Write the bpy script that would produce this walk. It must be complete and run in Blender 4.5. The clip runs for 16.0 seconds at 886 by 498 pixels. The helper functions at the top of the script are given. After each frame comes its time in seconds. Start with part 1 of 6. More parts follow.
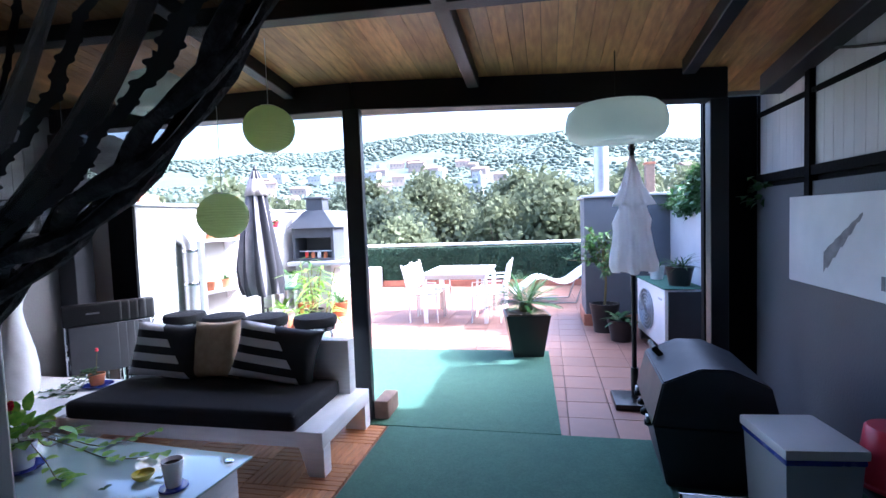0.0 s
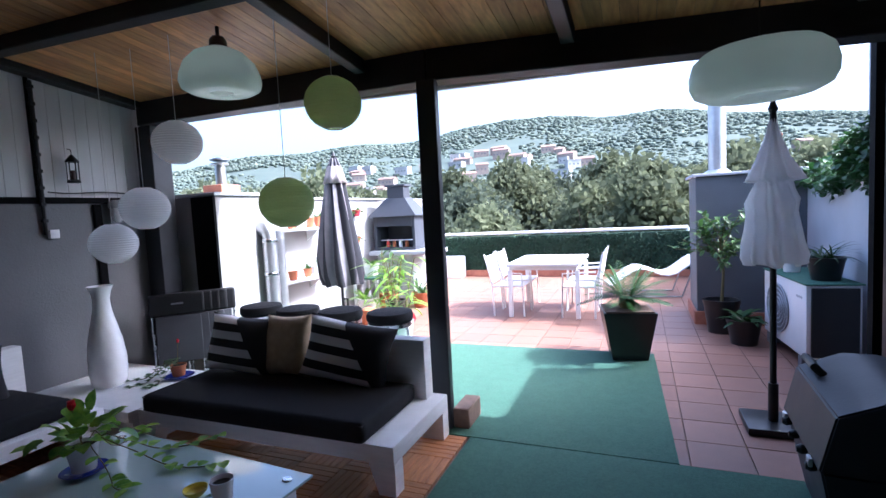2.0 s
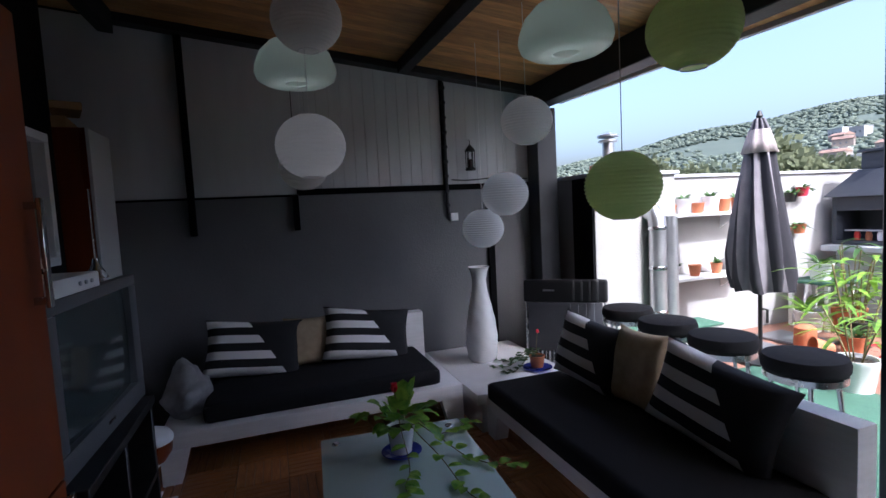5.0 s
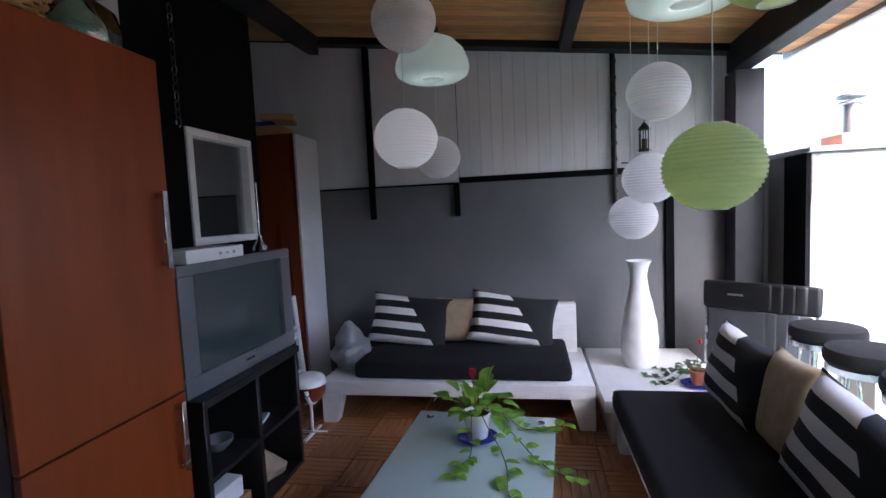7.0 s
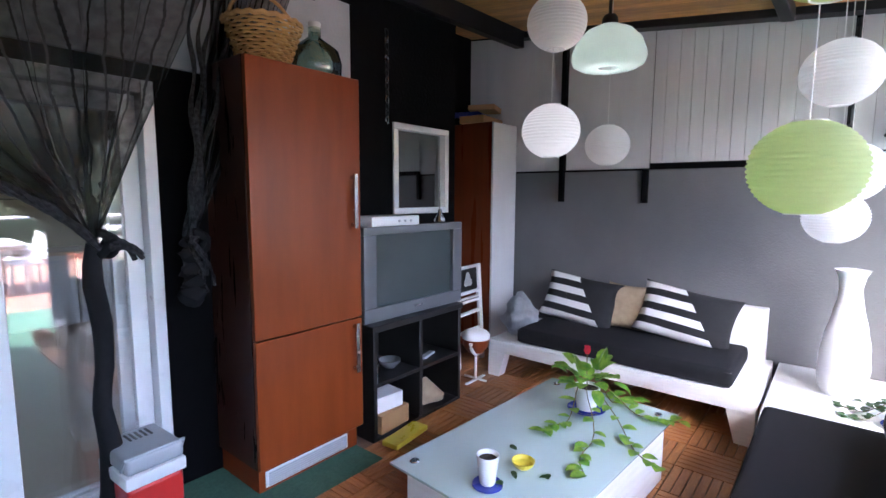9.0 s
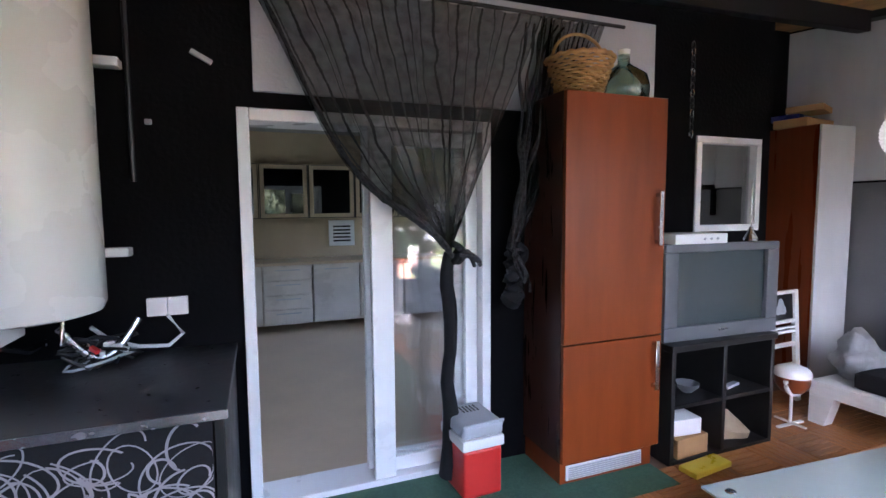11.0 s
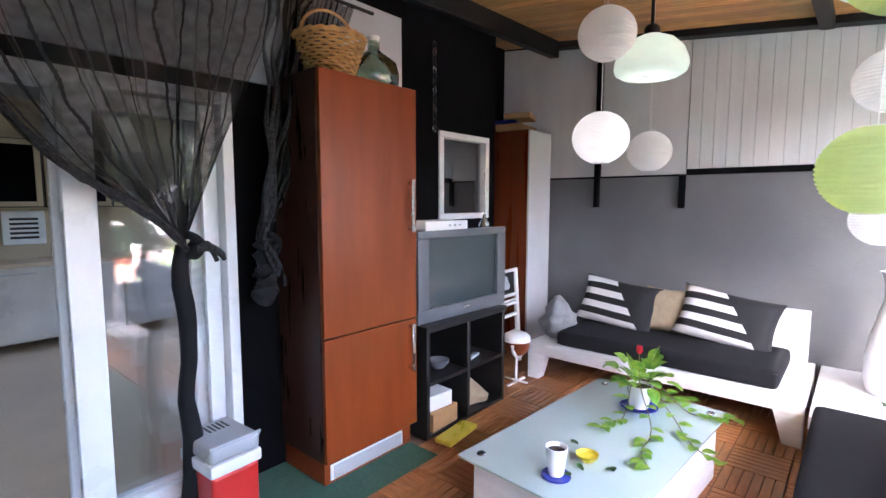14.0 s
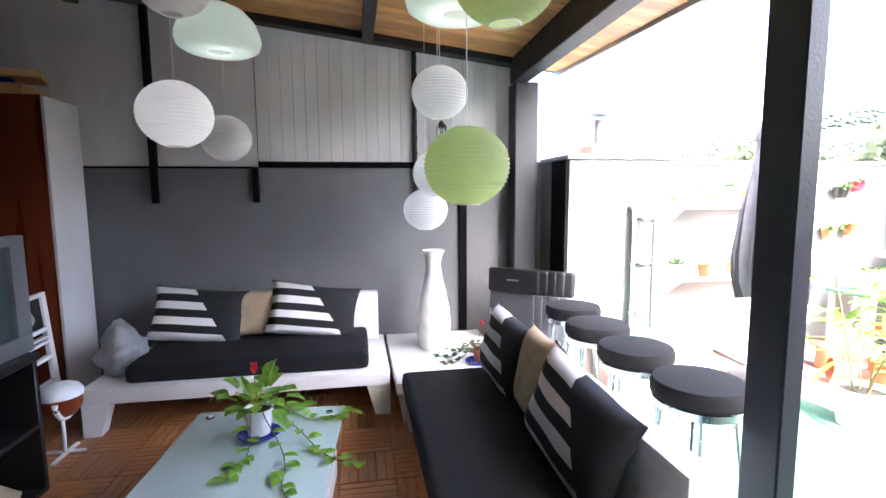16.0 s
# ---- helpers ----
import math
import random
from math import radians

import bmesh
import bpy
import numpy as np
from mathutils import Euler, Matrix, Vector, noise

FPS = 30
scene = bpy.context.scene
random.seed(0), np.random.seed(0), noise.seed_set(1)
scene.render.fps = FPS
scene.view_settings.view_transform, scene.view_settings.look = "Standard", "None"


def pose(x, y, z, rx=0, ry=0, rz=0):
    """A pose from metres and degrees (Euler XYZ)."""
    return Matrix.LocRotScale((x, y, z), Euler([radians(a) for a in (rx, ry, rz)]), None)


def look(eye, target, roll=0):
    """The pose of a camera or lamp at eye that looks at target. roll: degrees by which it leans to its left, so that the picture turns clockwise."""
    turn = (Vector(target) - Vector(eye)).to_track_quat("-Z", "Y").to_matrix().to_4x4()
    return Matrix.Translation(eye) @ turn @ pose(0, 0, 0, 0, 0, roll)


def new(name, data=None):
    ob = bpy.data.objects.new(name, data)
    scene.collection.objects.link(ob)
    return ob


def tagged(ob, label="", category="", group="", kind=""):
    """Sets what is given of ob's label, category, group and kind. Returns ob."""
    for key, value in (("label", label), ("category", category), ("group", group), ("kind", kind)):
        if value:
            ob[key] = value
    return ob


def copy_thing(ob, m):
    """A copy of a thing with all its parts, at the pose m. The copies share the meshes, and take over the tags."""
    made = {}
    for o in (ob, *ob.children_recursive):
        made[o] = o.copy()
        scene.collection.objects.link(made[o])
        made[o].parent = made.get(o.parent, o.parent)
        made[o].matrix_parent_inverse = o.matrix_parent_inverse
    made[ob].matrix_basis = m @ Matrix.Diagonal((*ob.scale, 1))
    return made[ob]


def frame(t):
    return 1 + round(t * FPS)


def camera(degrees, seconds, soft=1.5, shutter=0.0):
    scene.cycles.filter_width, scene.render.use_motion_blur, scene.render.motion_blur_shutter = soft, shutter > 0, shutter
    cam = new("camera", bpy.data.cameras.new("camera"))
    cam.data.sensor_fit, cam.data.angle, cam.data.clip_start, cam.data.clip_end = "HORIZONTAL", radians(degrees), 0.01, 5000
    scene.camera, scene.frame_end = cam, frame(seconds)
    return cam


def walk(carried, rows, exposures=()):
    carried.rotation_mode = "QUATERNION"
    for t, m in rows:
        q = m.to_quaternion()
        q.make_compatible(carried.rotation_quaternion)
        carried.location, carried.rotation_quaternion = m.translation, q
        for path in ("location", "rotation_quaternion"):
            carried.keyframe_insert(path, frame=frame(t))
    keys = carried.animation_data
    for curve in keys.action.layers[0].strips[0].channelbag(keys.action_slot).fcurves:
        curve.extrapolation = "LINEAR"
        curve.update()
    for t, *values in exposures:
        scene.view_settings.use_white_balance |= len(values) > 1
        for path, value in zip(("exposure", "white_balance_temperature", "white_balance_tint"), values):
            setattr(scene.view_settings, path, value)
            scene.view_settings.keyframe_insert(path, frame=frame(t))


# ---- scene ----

cam = camera(84.6, 16.0)
PATH = [
    (0, (0.746, -0.279, 1.542), (0.326, 1.672, 1.424), -2.1),
    (0.5, (0.794, -0.163, 1.556), (0.320, 1.776, 1.426), -2.5),
    (1, (0.810, -0.084, 1.575), (0.272, 1.837, 1.430), -2.7),
    (1.5, (0.728, 0.038, 1.56), (0.114, 1.936, 1.408), -2.8),
    (2, (0.628, 0.172, 1.518), (-0.124, 2.019, 1.367), -3.0),
    (2.5, (0.634, 0.281, 1.547), (-0.333, 2.024, 1.378), -3.2),
    (3, (0.655, 0.416, 1.59), (-0.555, 1.998, 1.407), -3.2),
    (3.5, (0.567, 0.516, 1.614), (-0.82, 1.946, 1.434), -3.2),
    (4, (0.472, 0.676, 1.623), (-1.114, 1.882, 1.451), -3.1),
    (4.5, (0.447, 0.836, 1.625), (-1.304, 1.789, 1.459), -3.1),
    (5, (0.433, 1.064, 1.546), (-1.452, 1.715, 1.398), -3.0),
    (7.5, (0.509, 2.049, 1.516), (-1.401, 1.473, 1.382), -2.2),
    (8, (0.521, 2.234, 1.515), (-1.306, 1.428, 1.407), -1.3),
    (8.5, (0.539, 2.429, 1.536), (-1.159, 1.384, 1.376), -0.3),
    (9, (0.6, 2.565, 1.538), (-0.94, 1.31, 1.311), 0.3),
    (9.5, (0.68, 2.576, 1.547), (-0.704, 1.148, 1.343), 0.4),
    (10, (0.779, 2.527, 1.553), (-0.373, 0.901, 1.375), 0.1),
    (12.5, (0.964, 2.7, 1.555), (0.544, 0.751, 1.391), -0.9),
    (13, (0.871, 2.67, 1.553), (0.059, 0.851, 1.369), -0.5),
    (13.5, (0.865, 2.515, 1.563), (-0.338, 0.931, 1.356), 0.0),
    (14, (0.839, 2.449, 1.518), (-0.671, 1.153, 1.324), 0.1),
    (14.5, (0.758, 2.406, 1.495), (-0.952, 1.386, 1.302), -0.4),
    (15, (0.644, 2.282, 1.517), (-1.245, 1.663, 1.304), -0.7),
    (15.5, (0.49, 2.112, 1.497), (-1.492, 1.966, 1.28), -0.9),
    (16, (0.499, 2.073, 1.515), (-1.460, 2.412, 1.295), -0.4),
]

EXPOSURES = [(0.0, 3.4, 5050, 16), (1.0, 3.0, 5050, 16), (2.0, 2.65, 5150, 16), (3.0, 2.4, 5250, 16), (4.0, 2.15, 5400, 16), (5.0, 2.0, 5450, 16), (7.5, 4.0, 5550, 16), (9.0, 4.75, 5650, 17), (12.5, 5.0, 6050, 18), (14.5, 5.3, 6000, 18), (15.5, 5.05, 5900, 16), (16.0, 4.5, 5850, 14)]
walk(cam, [(t, look(eye, target, roll)) for t, eye, target, roll in PATH], EXPOSURES)

# ---- world, sun ----
SUN_ELEV, SUN_AZ = radians(47), radians(78)          # azimuth from +y towards +x
world = bpy.data.worlds.new("sky")
scene.world = world
world.use_nodes = True
wn = world.node_tree
sky = wn.nodes.new("ShaderNodeTexSky")
sky.sky_type = "NISHITA"
sky.sun_disc = False
sky.sun_elevation, sky.sun_rotation = SUN_ELEV, SUN_AZ
sky.air_density, sky.dust_density, sky.ozone_density = 1.0, 7.0, 1.0
wn.nodes["Background"].inputs["Strength"].default_value = 0.12
wn.links.new(sky.outputs[0], wn.nodes["Background"].inputs["Color"])
sun = new("sun", bpy.data.lights.new("sun", "SUN"))
sun.data.energy, sun.data.angle, sun.data.color = 2.1, radians(0.8), (1.0, 0.95, 0.87)
to_sun = Vector((math.sin(SUN_AZ) * math.cos(SUN_ELEV), math.cos(SUN_AZ) * math.cos(SUN_ELEV), math.sin(SUN_ELEV)))
sun.matrix_world = look(to_sun * 30, (0, 0, 0))


# ---- materials ----
def mat(name, c1, c2=None, scale=6.0, rough=0.6, metal=0.0, bump=0.15, bscale=90.0, stretch=(1, 1, 1), rnd=0.0, wear=0.25,
        trans=0.0, spec=0.5, island=0.0, coat=0.0):
    """A surface with two scales of colour variation, roughness variation and fine relief."""
    m = bpy.data.materials.new(name)
    m.use_nodes = True
    nt = m.node_tree
    n, l = nt.nodes, nt.links
    b = n["Principled BSDF"]
    c2 = c2 or tuple(c * 0.78 for c in c1)
    tc = n.new("ShaderNodeTexCoord")
    mp = n.new("ShaderNodeMapping")
    mp.inputs["Scale"].default_value = stretch
    l.new(tc.outputs["Object"], mp.inputs["Vector"])
    a = n.new("ShaderNodeTexNoise")
    a.inputs["Scale"].default_value, a.inputs["Detail"].default_value = scale, 6
    l.new(mp.outputs[0], a.inputs["Vector"])
    big = n.new("ShaderNodeTexNoise")
    big.inputs["Scale"].default_value, big.inputs["Detail"].default_value = scale * 0.17, 3
    l.new(tc.outputs["Object"], big.inputs["Vector"])
    ramp = n.new("ShaderNodeValToRGB")
    ramp.color_ramp.elements[0].position, ramp.color_ramp.elements[1].position = 0.33, 0.67
    ramp.color_ramp.elements[0].color, ramp.color_ramp.elements[1].color = (*c2, 1), (*c1, 1)
    l.new(a.outputs["Fac"], ramp.inputs[0])
    hsv = n.new("ShaderNodeHueSaturation")
    mr = n.new("ShaderNodeMapRange")
    mr.inputs["To Min"].default_value, mr.inputs["To Max"].default_value = 1 - wear, 1 + wear
    l.new(big.outputs["Fac"], mr.inputs["Value"])
    value = mr.outputs[0]
    if rnd or island:
        src_out = n.new("ShaderNodeObjectInfo").outputs["Random"] if rnd else n.new("ShaderNodeNewGeometry").outputs["Random Per Island"]
        r2 = n.new("ShaderNodeMapRange")
        k = rnd or island
        r2.inputs["To Min"].default_value, r2.inputs["To Max"].default_value = 1 - k, 1 + k
        l.new(src_out, r2.inputs["Value"])
        mul = n.new("ShaderNodeMath")
        mul.operation = "MULTIPLY"
        l.new(value, mul.inputs[0])
        l.new(r2.outputs[0], mul.inputs[1])
        value = mul.outputs[0]
    l.new(value, hsv.inputs["Value"])
    l.new(ramp.outputs[0], hsv.inputs["Color"])
    l.new(hsv.outputs[0], b.inputs["Base Color"])
    rr = n.new("ShaderNodeMapRange")
    rr.inputs["To Min"].default_value, rr.inputs["To Max"].default_value = max(0.02, rough - 0.12), min(1, rough + 0.12)
    l.new(a.outputs["Fac"], rr.inputs["Value"])
    l.new(rr.outputs[0], b.inputs["Roughness"])
    b.inputs["Metallic"].default_value = metal
    b.inputs["Specular IOR Level"].default_value = spec
    b.inputs["Coat Weight"].default_value = coat
    if bump:
        f = n.new("ShaderNodeTexNoise")
        f.inputs["Scale"].default_value, f.inputs["Detail"].default_value = bscale, 4
        l.new(mp.outputs[0], f.inputs["Vector"])
        bp = n.new("ShaderNodeBump")
        bp.inputs["Strength"].default_value, bp.inputs["Distance"].default_value = bump, 0.01
        l.new(f.outputs["Fac"], bp.inputs["Height"])
        l.new(bp.outputs[0], b.inputs["Normal"])
    if trans:
        tr = n.new("ShaderNodeBsdfTranslucent")
        mix = n.new("ShaderNodeMixShader")
        mix.inputs[0].default_value = trans
        l.new(hsv.outputs[0], tr.inputs["Color"])
        l.new(b.outputs[0], mix.inputs[1])
        l.new(tr.outputs[0], mix.inputs[2])
        l.new(mix.outputs[0], n["Material Output"].inputs["Surface"])
    return m


def glass(name, color=(1, 1, 1), rough=0.0, alpha=0.12):
    """A thin pane: mostly clear, with a glossy face."""
    m = bpy.data.materials.new(name)
    m.use_nodes = True
    n, l = m.node_tree.nodes, m.node_tree.links
    tr, gl, mx, fr = (n.new("ShaderNodeBsdfTransparent"), n.new("ShaderNodeBsdfGlossy"), n.new("ShaderNodeMixShader"), n.new("ShaderNodeFresnel"))
    tr.inputs["Color"].default_value = (*color, 1)
    gl.inputs["Roughness"].default_value = rough
    add = n.new("ShaderNodeMath")
    add.inputs[1].default_value = alpha
    l.new(fr.outputs[0], add.inputs[0])
    l.new(add.outputs[0], mx.inputs[0])
    l.new(tr.outputs[0], mx.inputs[1])
    l.new(gl.outputs[0], mx.inputs[2])
    l.new(mx.outputs[0], n["Material Output"].inputs["Surface"])
    return m


M = dict(
    black_paint=mat("black_paint", (0.0042, 0.0042, 0.0050), (0.0025, 0.0025, 0.0032), 4, 0.75, bump=0.25, bscale=40, spec=0.07),
    beam=mat("beam_paint", (0.010, 0.010, 0.013), (0.006, 0.006, 0.008), 5, 0.5, bump=0.2, spec=0.4),
    post=mat("post_metal_paint", (0.020, 0.023, 0.030), (0.014, 0.016, 0.021), 5, 0.42, bump=0.1),
    grey_wall=mat("grey_wall", (0.142, 0.144, 0.150), (0.122, 0.124, 0.130), 3, 0.62, bump=0.25, bscale=70),
    dark_wall=mat("dark_grey_wall", (0.105, 0.112, 0.128), (0.085, 0.092, 0.106), 3, 0.6, bump=0.25, bscale=70),
    panel=mat("grey_white_panel", (0.66, 0.66, 0.68), (0.60, 0.60, 0.62), 3, 0.55, bump=0.12, stretch=(1, 3, 0.5)),
    ceil_wood=mat("pine_boards", (0.70, 0.37, 0.14), (0.46, 0.21, 0.07), 7, 0.45, stretch=(5, 0.7, 5), bump=0.12, island=0.25),
    deck=mat("deck_wood", (0.46, 0.20, 0.072), (0.31, 0.125, 0.043), 10, 0.42, stretch=(1, 6, 6), bump=0.2, rnd=0.22),
    tile=mat("terracotta_tile", (0.28, 0.142, 0.098), (0.235, 0.113, 0.077), 7, 0.55, bump=0.12, rnd=0.10),
    grout=mat("grout", (0.25, 0.165, 0.125), None, 20, 0.85),
    turf=mat("green_carpet", (0.066, 0.158, 0.108), (0.044, 0.118, 0.079), 60, 0.9, bump=0.6, bscale=260, wear=0.15),
    white_wall=mat("white_render", (0.32, 0.315, 0.31), (0.28, 0.275, 0.27), 2.5, 0.8, bump=0.25, bscale=60, wear=0.1),
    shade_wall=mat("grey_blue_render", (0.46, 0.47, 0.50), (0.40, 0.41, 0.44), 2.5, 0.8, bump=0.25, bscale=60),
    brick=mat("brick_red", (0.42, 0.17, 0.10), (0.33, 0.12, 0.075), 12, 0.8, bump=0.3),
    hedge=mat("hedge_green", (0.020, 0.060, 0.030), (0.010, 0.030, 0.016), 26, 0.9, bump=0.8, bscale=60),
    leaf=mat("leaf_green", (0.080, 0.160, 0.042), (0.042, 0.098, 0.024), 8, 0.45, bump=0.1, trans=0.3),
    leaf_light=mat("leaf_variegated", (0.30, 0.46, 0.06), (0.09, 0.24, 0.025), 24, 0.4, bump=0.1, trans=0.35),
    leaf_dark=mat("leaf_dark", (0.035, 0.10, 0.022), (0.018, 0.055, 0.013), 8, 0.45, bump=0.1, trans=0.25),
    stem=mat("plant_stem", (0.16, 0.13, 0.05), None, 20, 0.7),
    white_wood=mat("white_paint_wood", (0.80, 0.80, 0.81), (0.72, 0.72, 0.73), 5, 0.5, stretch=(1, 1, 8), bump=0.2),
    white_plastic=mat("white_plastic", (0.80, 0.80, 0.81), (0.76, 0.76, 0.77), 6, 0.35, bump=0.03),
    white_frame=mat("white_upvc", (0.84, 0.85, 0.87), (0.80, 0.81, 0.83), 5, 0.3, bump=0.02),
    cream=mat("cream_enamel", (0.68, 0.68, 0.65), (0.665, 0.66, 0.625), 2, 0.28, bump=0.0, wear=0.04),
    black_fabric=mat("black_fabric", (0.012, 0.012, 0.014), (0.007, 0.007, 0.009), 30, 0.85, bump=0.4, bscale=300, spec=0.3),
    beige_fabric=mat("beige_fabric", (0.42, 0.33, 0.22), (0.34, 0.26, 0.17), 20, 0.9, bump=0.3, bscale=300),
    paper=mat("white_paper", (0.95, 0.95, 0.955), (0.93, 0.93, 0.935), 4, 0.9, bump=0.05, trans=0.62, wear=0.02),
    green_paper=mat("green_paper", (0.72, 0.80, 0.47), (0.67, 0.76, 0.41), 4, 0.9, bump=0.1, trans=0.7),
    lamp_glass=mat("frosted_green_glass", (0.87, 0.93, 0.89), (0.84, 0.90, 0.86), 4, 0.12, bump=0.0, trans=0.7),
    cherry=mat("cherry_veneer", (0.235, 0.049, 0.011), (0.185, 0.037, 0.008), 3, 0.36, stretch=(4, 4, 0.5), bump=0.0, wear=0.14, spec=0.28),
    # darker copy of the cherry veneer, with the fridge cabinet's side shade in its colour
    cherry_dark=mat("cherry_shaded_side", (0.050, 0.015, 0.008), (0.034, 0.010, 0.006), 6, 0.3, stretch=(5, 5, 0.5), bump=0.03),
    cherry_mid=mat("cherry_old_side", (0.20, 0.045, 0.014), (0.16, 0.034, 0.011), 3, 0.3, stretch=(5, 5, 0.4), bump=0.02),
    bbq=mat("barbecue_enamel", (0.026, 0.029, 0.040), (0.018, 0.020, 0.029), 6, 0.5, bump=0.08),
    chair_seat=mat("chair_seat_grey", (0.032, 0.034, 0.042), (0.025, 0.027, 0.033), 6, 0.5, bump=0.1),
    black_vinyl=mat("black_vinyl", (0.0045, 0.0048, 0.006), (0.003, 0.003, 0.004), 12, 0.5, bump=0.15, spec=0.3),
    black_wood=mat("black_wood", (0.014, 0.013, 0.013), (0.008, 0.008, 0.008), 8, 0.4, bump=0.1),
    tv_grey=mat("tv_plastic", (0.13, 0.135, 0.145), (0.11, 0.115, 0.125), 8, 0.38, bump=0.03),
    screen=mat("tv_screen", (0.050, 0.066, 0.068), (0.044, 0.058, 0.06), 2, 0.14, bump=0.0, coat=0.3),
    chrome=mat("brushed_steel", (0.62, 0.63, 0.65), (0.54, 0.55, 0.57), 20, 0.25, metal=1.0, bump=0.05),
    zinc=mat("galvanised_steel", (0.55, 0.56, 0.58), (0.46, 0.47, 0.49), 10, 0.35, metal=0.9, bump=0.1),
    ceramic=mat("white_ceramic", (0.80, 0.80, 0.80), (0.76, 0.76, 0.77), 4, 0.22, bump=0.05),
    table_glass=mat("sea_green_glass", (0.50, 0.61, 0.59), (0.47, 0.58, 0.56), 3, 0.08, bump=0.0, coat=0.5),
    pot_black=mat("black_pot", (0.014, 0.014, 0.016), None, 6, 0.35, bump=0.1),
    pot_clay=mat("clay_pot", (0.48, 0.16, 0.07), (0.38, 0.12, 0.05), 14, 0.75, bump=0.2),
    soil=mat("soil", (0.035, 0.024, 0.016), None, 40, 0.95, bump=0.8),
    red=mat("red_plastic", (0.62, 0.035, 0.03), (0.55, 0.028, 0.025), 5, 0.32, bump=0.02),
    pink=mat("pink_red_plastic", (0.75, 0.06, 0.10), (0.66, 0.045, 0.08), 5, 0.35, bump=0.02),
    grey_plastic=mat("grey_plastic", (0.42, 0.44, 0.47), (0.38, 0.40, 0.43), 5, 0.4, bump=0.05),
    cardboard=mat("cardboard", (0.46, 0.27, 0.12), (0.40, 0.23, 0.10), 8, 0.85, bump=0.1),
    wicker=mat("wicker", (0.50, 0.29, 0.11), (0.36, 0.19, 0.065), 24, 0.6, bump=0.2),
    blue=mat("blue_glaze", (0.05, 0.07, 0.38), (0.04, 0.05, 0.28), 8, 0.25, bump=0.03),
    yellow=mat("yellow_glaze", (0.70, 0.58, 0.05), (0.60, 0.48, 0.04), 8, 0.3, bump=0.03),
    counter_top=mat("grey_worktop", (0.05, 0.052, 0.058), (0.04, 0.042, 0.048), 30, 0.32, bump=0.05),
    loop=mat("pale_print", (0.34, 0.31, 0.33), (0.24, 0.22, 0.23), 12, 0.8, bump=0.0),
    cable=mat("cable_black", (0.012, 0.012, 0.012), None, 8, 0.5, bump=0.0),
    beige_floor=mat("beige_floor", (0.62, 0.48, 0.34), (0.56, 0.43, 0.30), 3, 0.35, bump=0.02),
    kitchen=mat("kitchen_white", (0.70, 0.65, 0.58), None, 3, 0.3, bump=0.0),
    room_wall=mat("room_wall_beige", (0.46, 0.37, 0.26), (0.41, 0.33, 0.23), 3, 0.8, bump=0.1),
    flower=mat("red_petal", (0.75, 0.03, 0.06), None, 20, 0.5, trans=0.3),
    canvas=mat("white_canvas", (0.72, 0.73, 0.75), (0.69, 0.70, 0.72), 10, 0.8, bump=0.15, bscale=300),
    grey_ink=mat("grey_pigment", (0.26, 0.26, 0.27), (0.16, 0.16, 0.17), 14, 0.8),
    stripe_umb=mat("umbrella_cloth", (0.020, 0.019, 0.026), (0.014, 0.013, 0.019), 12, 0.85, bump=0.2),
    umb_white=mat("umbrella_white", (0.88, 0.88, 0.89), (0.82, 0.82, 0.84), 9, 0.85, bump=0.2, trans=0.5),
    umb_beige=mat("umbrella_pale_stripe", (0.15, 0.14, 0.155), None, 9, 0.85, bump=0.2),
    umb_cap=mat("umbrella_cap", (0.36, 0.31, 0.30), None, 9, 0.85, bump=0.2),
    clear_bag=mat("clear_plastic_bag", (0.52, 0.53, 0.55), (0.40, 0.41, 0.43), 14, 0.34, bump=0.5, bscale=25, trans=0.5),
    pane=glass("window_pane", alpha=0.05),
    dark_pane=glass("dark_window_pane", (0.55, 0.57, 0.6), 0.0, 0.2),
)


# ---- mesh helpers ----
def B():
    return bmesh.new()


def add_box(bm, lo, hi, bev=0.0, seg=1, m=None):
    vs = [bm.verts.new((x, y, z)) for z in (lo[2], hi[2]) for y in (lo[1], hi[1]) for x in (lo[0], hi[0])]
    fs = [bm.faces.new([vs[i] for i in f]) for f in ((0, 2, 3, 1), (4, 5, 7, 6), (0, 1, 5, 4), (2, 6, 7, 3), (0, 4, 6, 2), (1, 3, 7, 5))]
    out = list(vs)
    if bev:
        r = bmesh.ops.bevel(bm, geom=list({e for f in fs for e in f.edges}), offset=bev, segments=seg, profile=0.6, affect="EDGES", clamp_overlap=True)
        out = [v for v in {v for f in r["faces"] for v in f.verts} | {v for v in vs if v.is_valid}]
        out = list({v for f in bm.faces for v in f.verts if v in set(out)} | set(out))
    if m is not None:
        bmesh.ops.transform(bm, matrix=m, verts=[v for v in out if v.is_valid])
    return bm


def add_prism(bm, lower, upper):
    """Joins two rings of points of equal length into a closed solid."""
    a = [bm.verts.new(p) for p in lower]
    b = [bm.verts.new(p) for p in upper]
    n = len(a)
    bm.faces.new(a[::-1])
    bm.faces.new(b)
    for i in range(n):
        bm.faces.new((a[i], a[(i + 1) % n], b[(i + 1) % n], b[i]))
    return bm


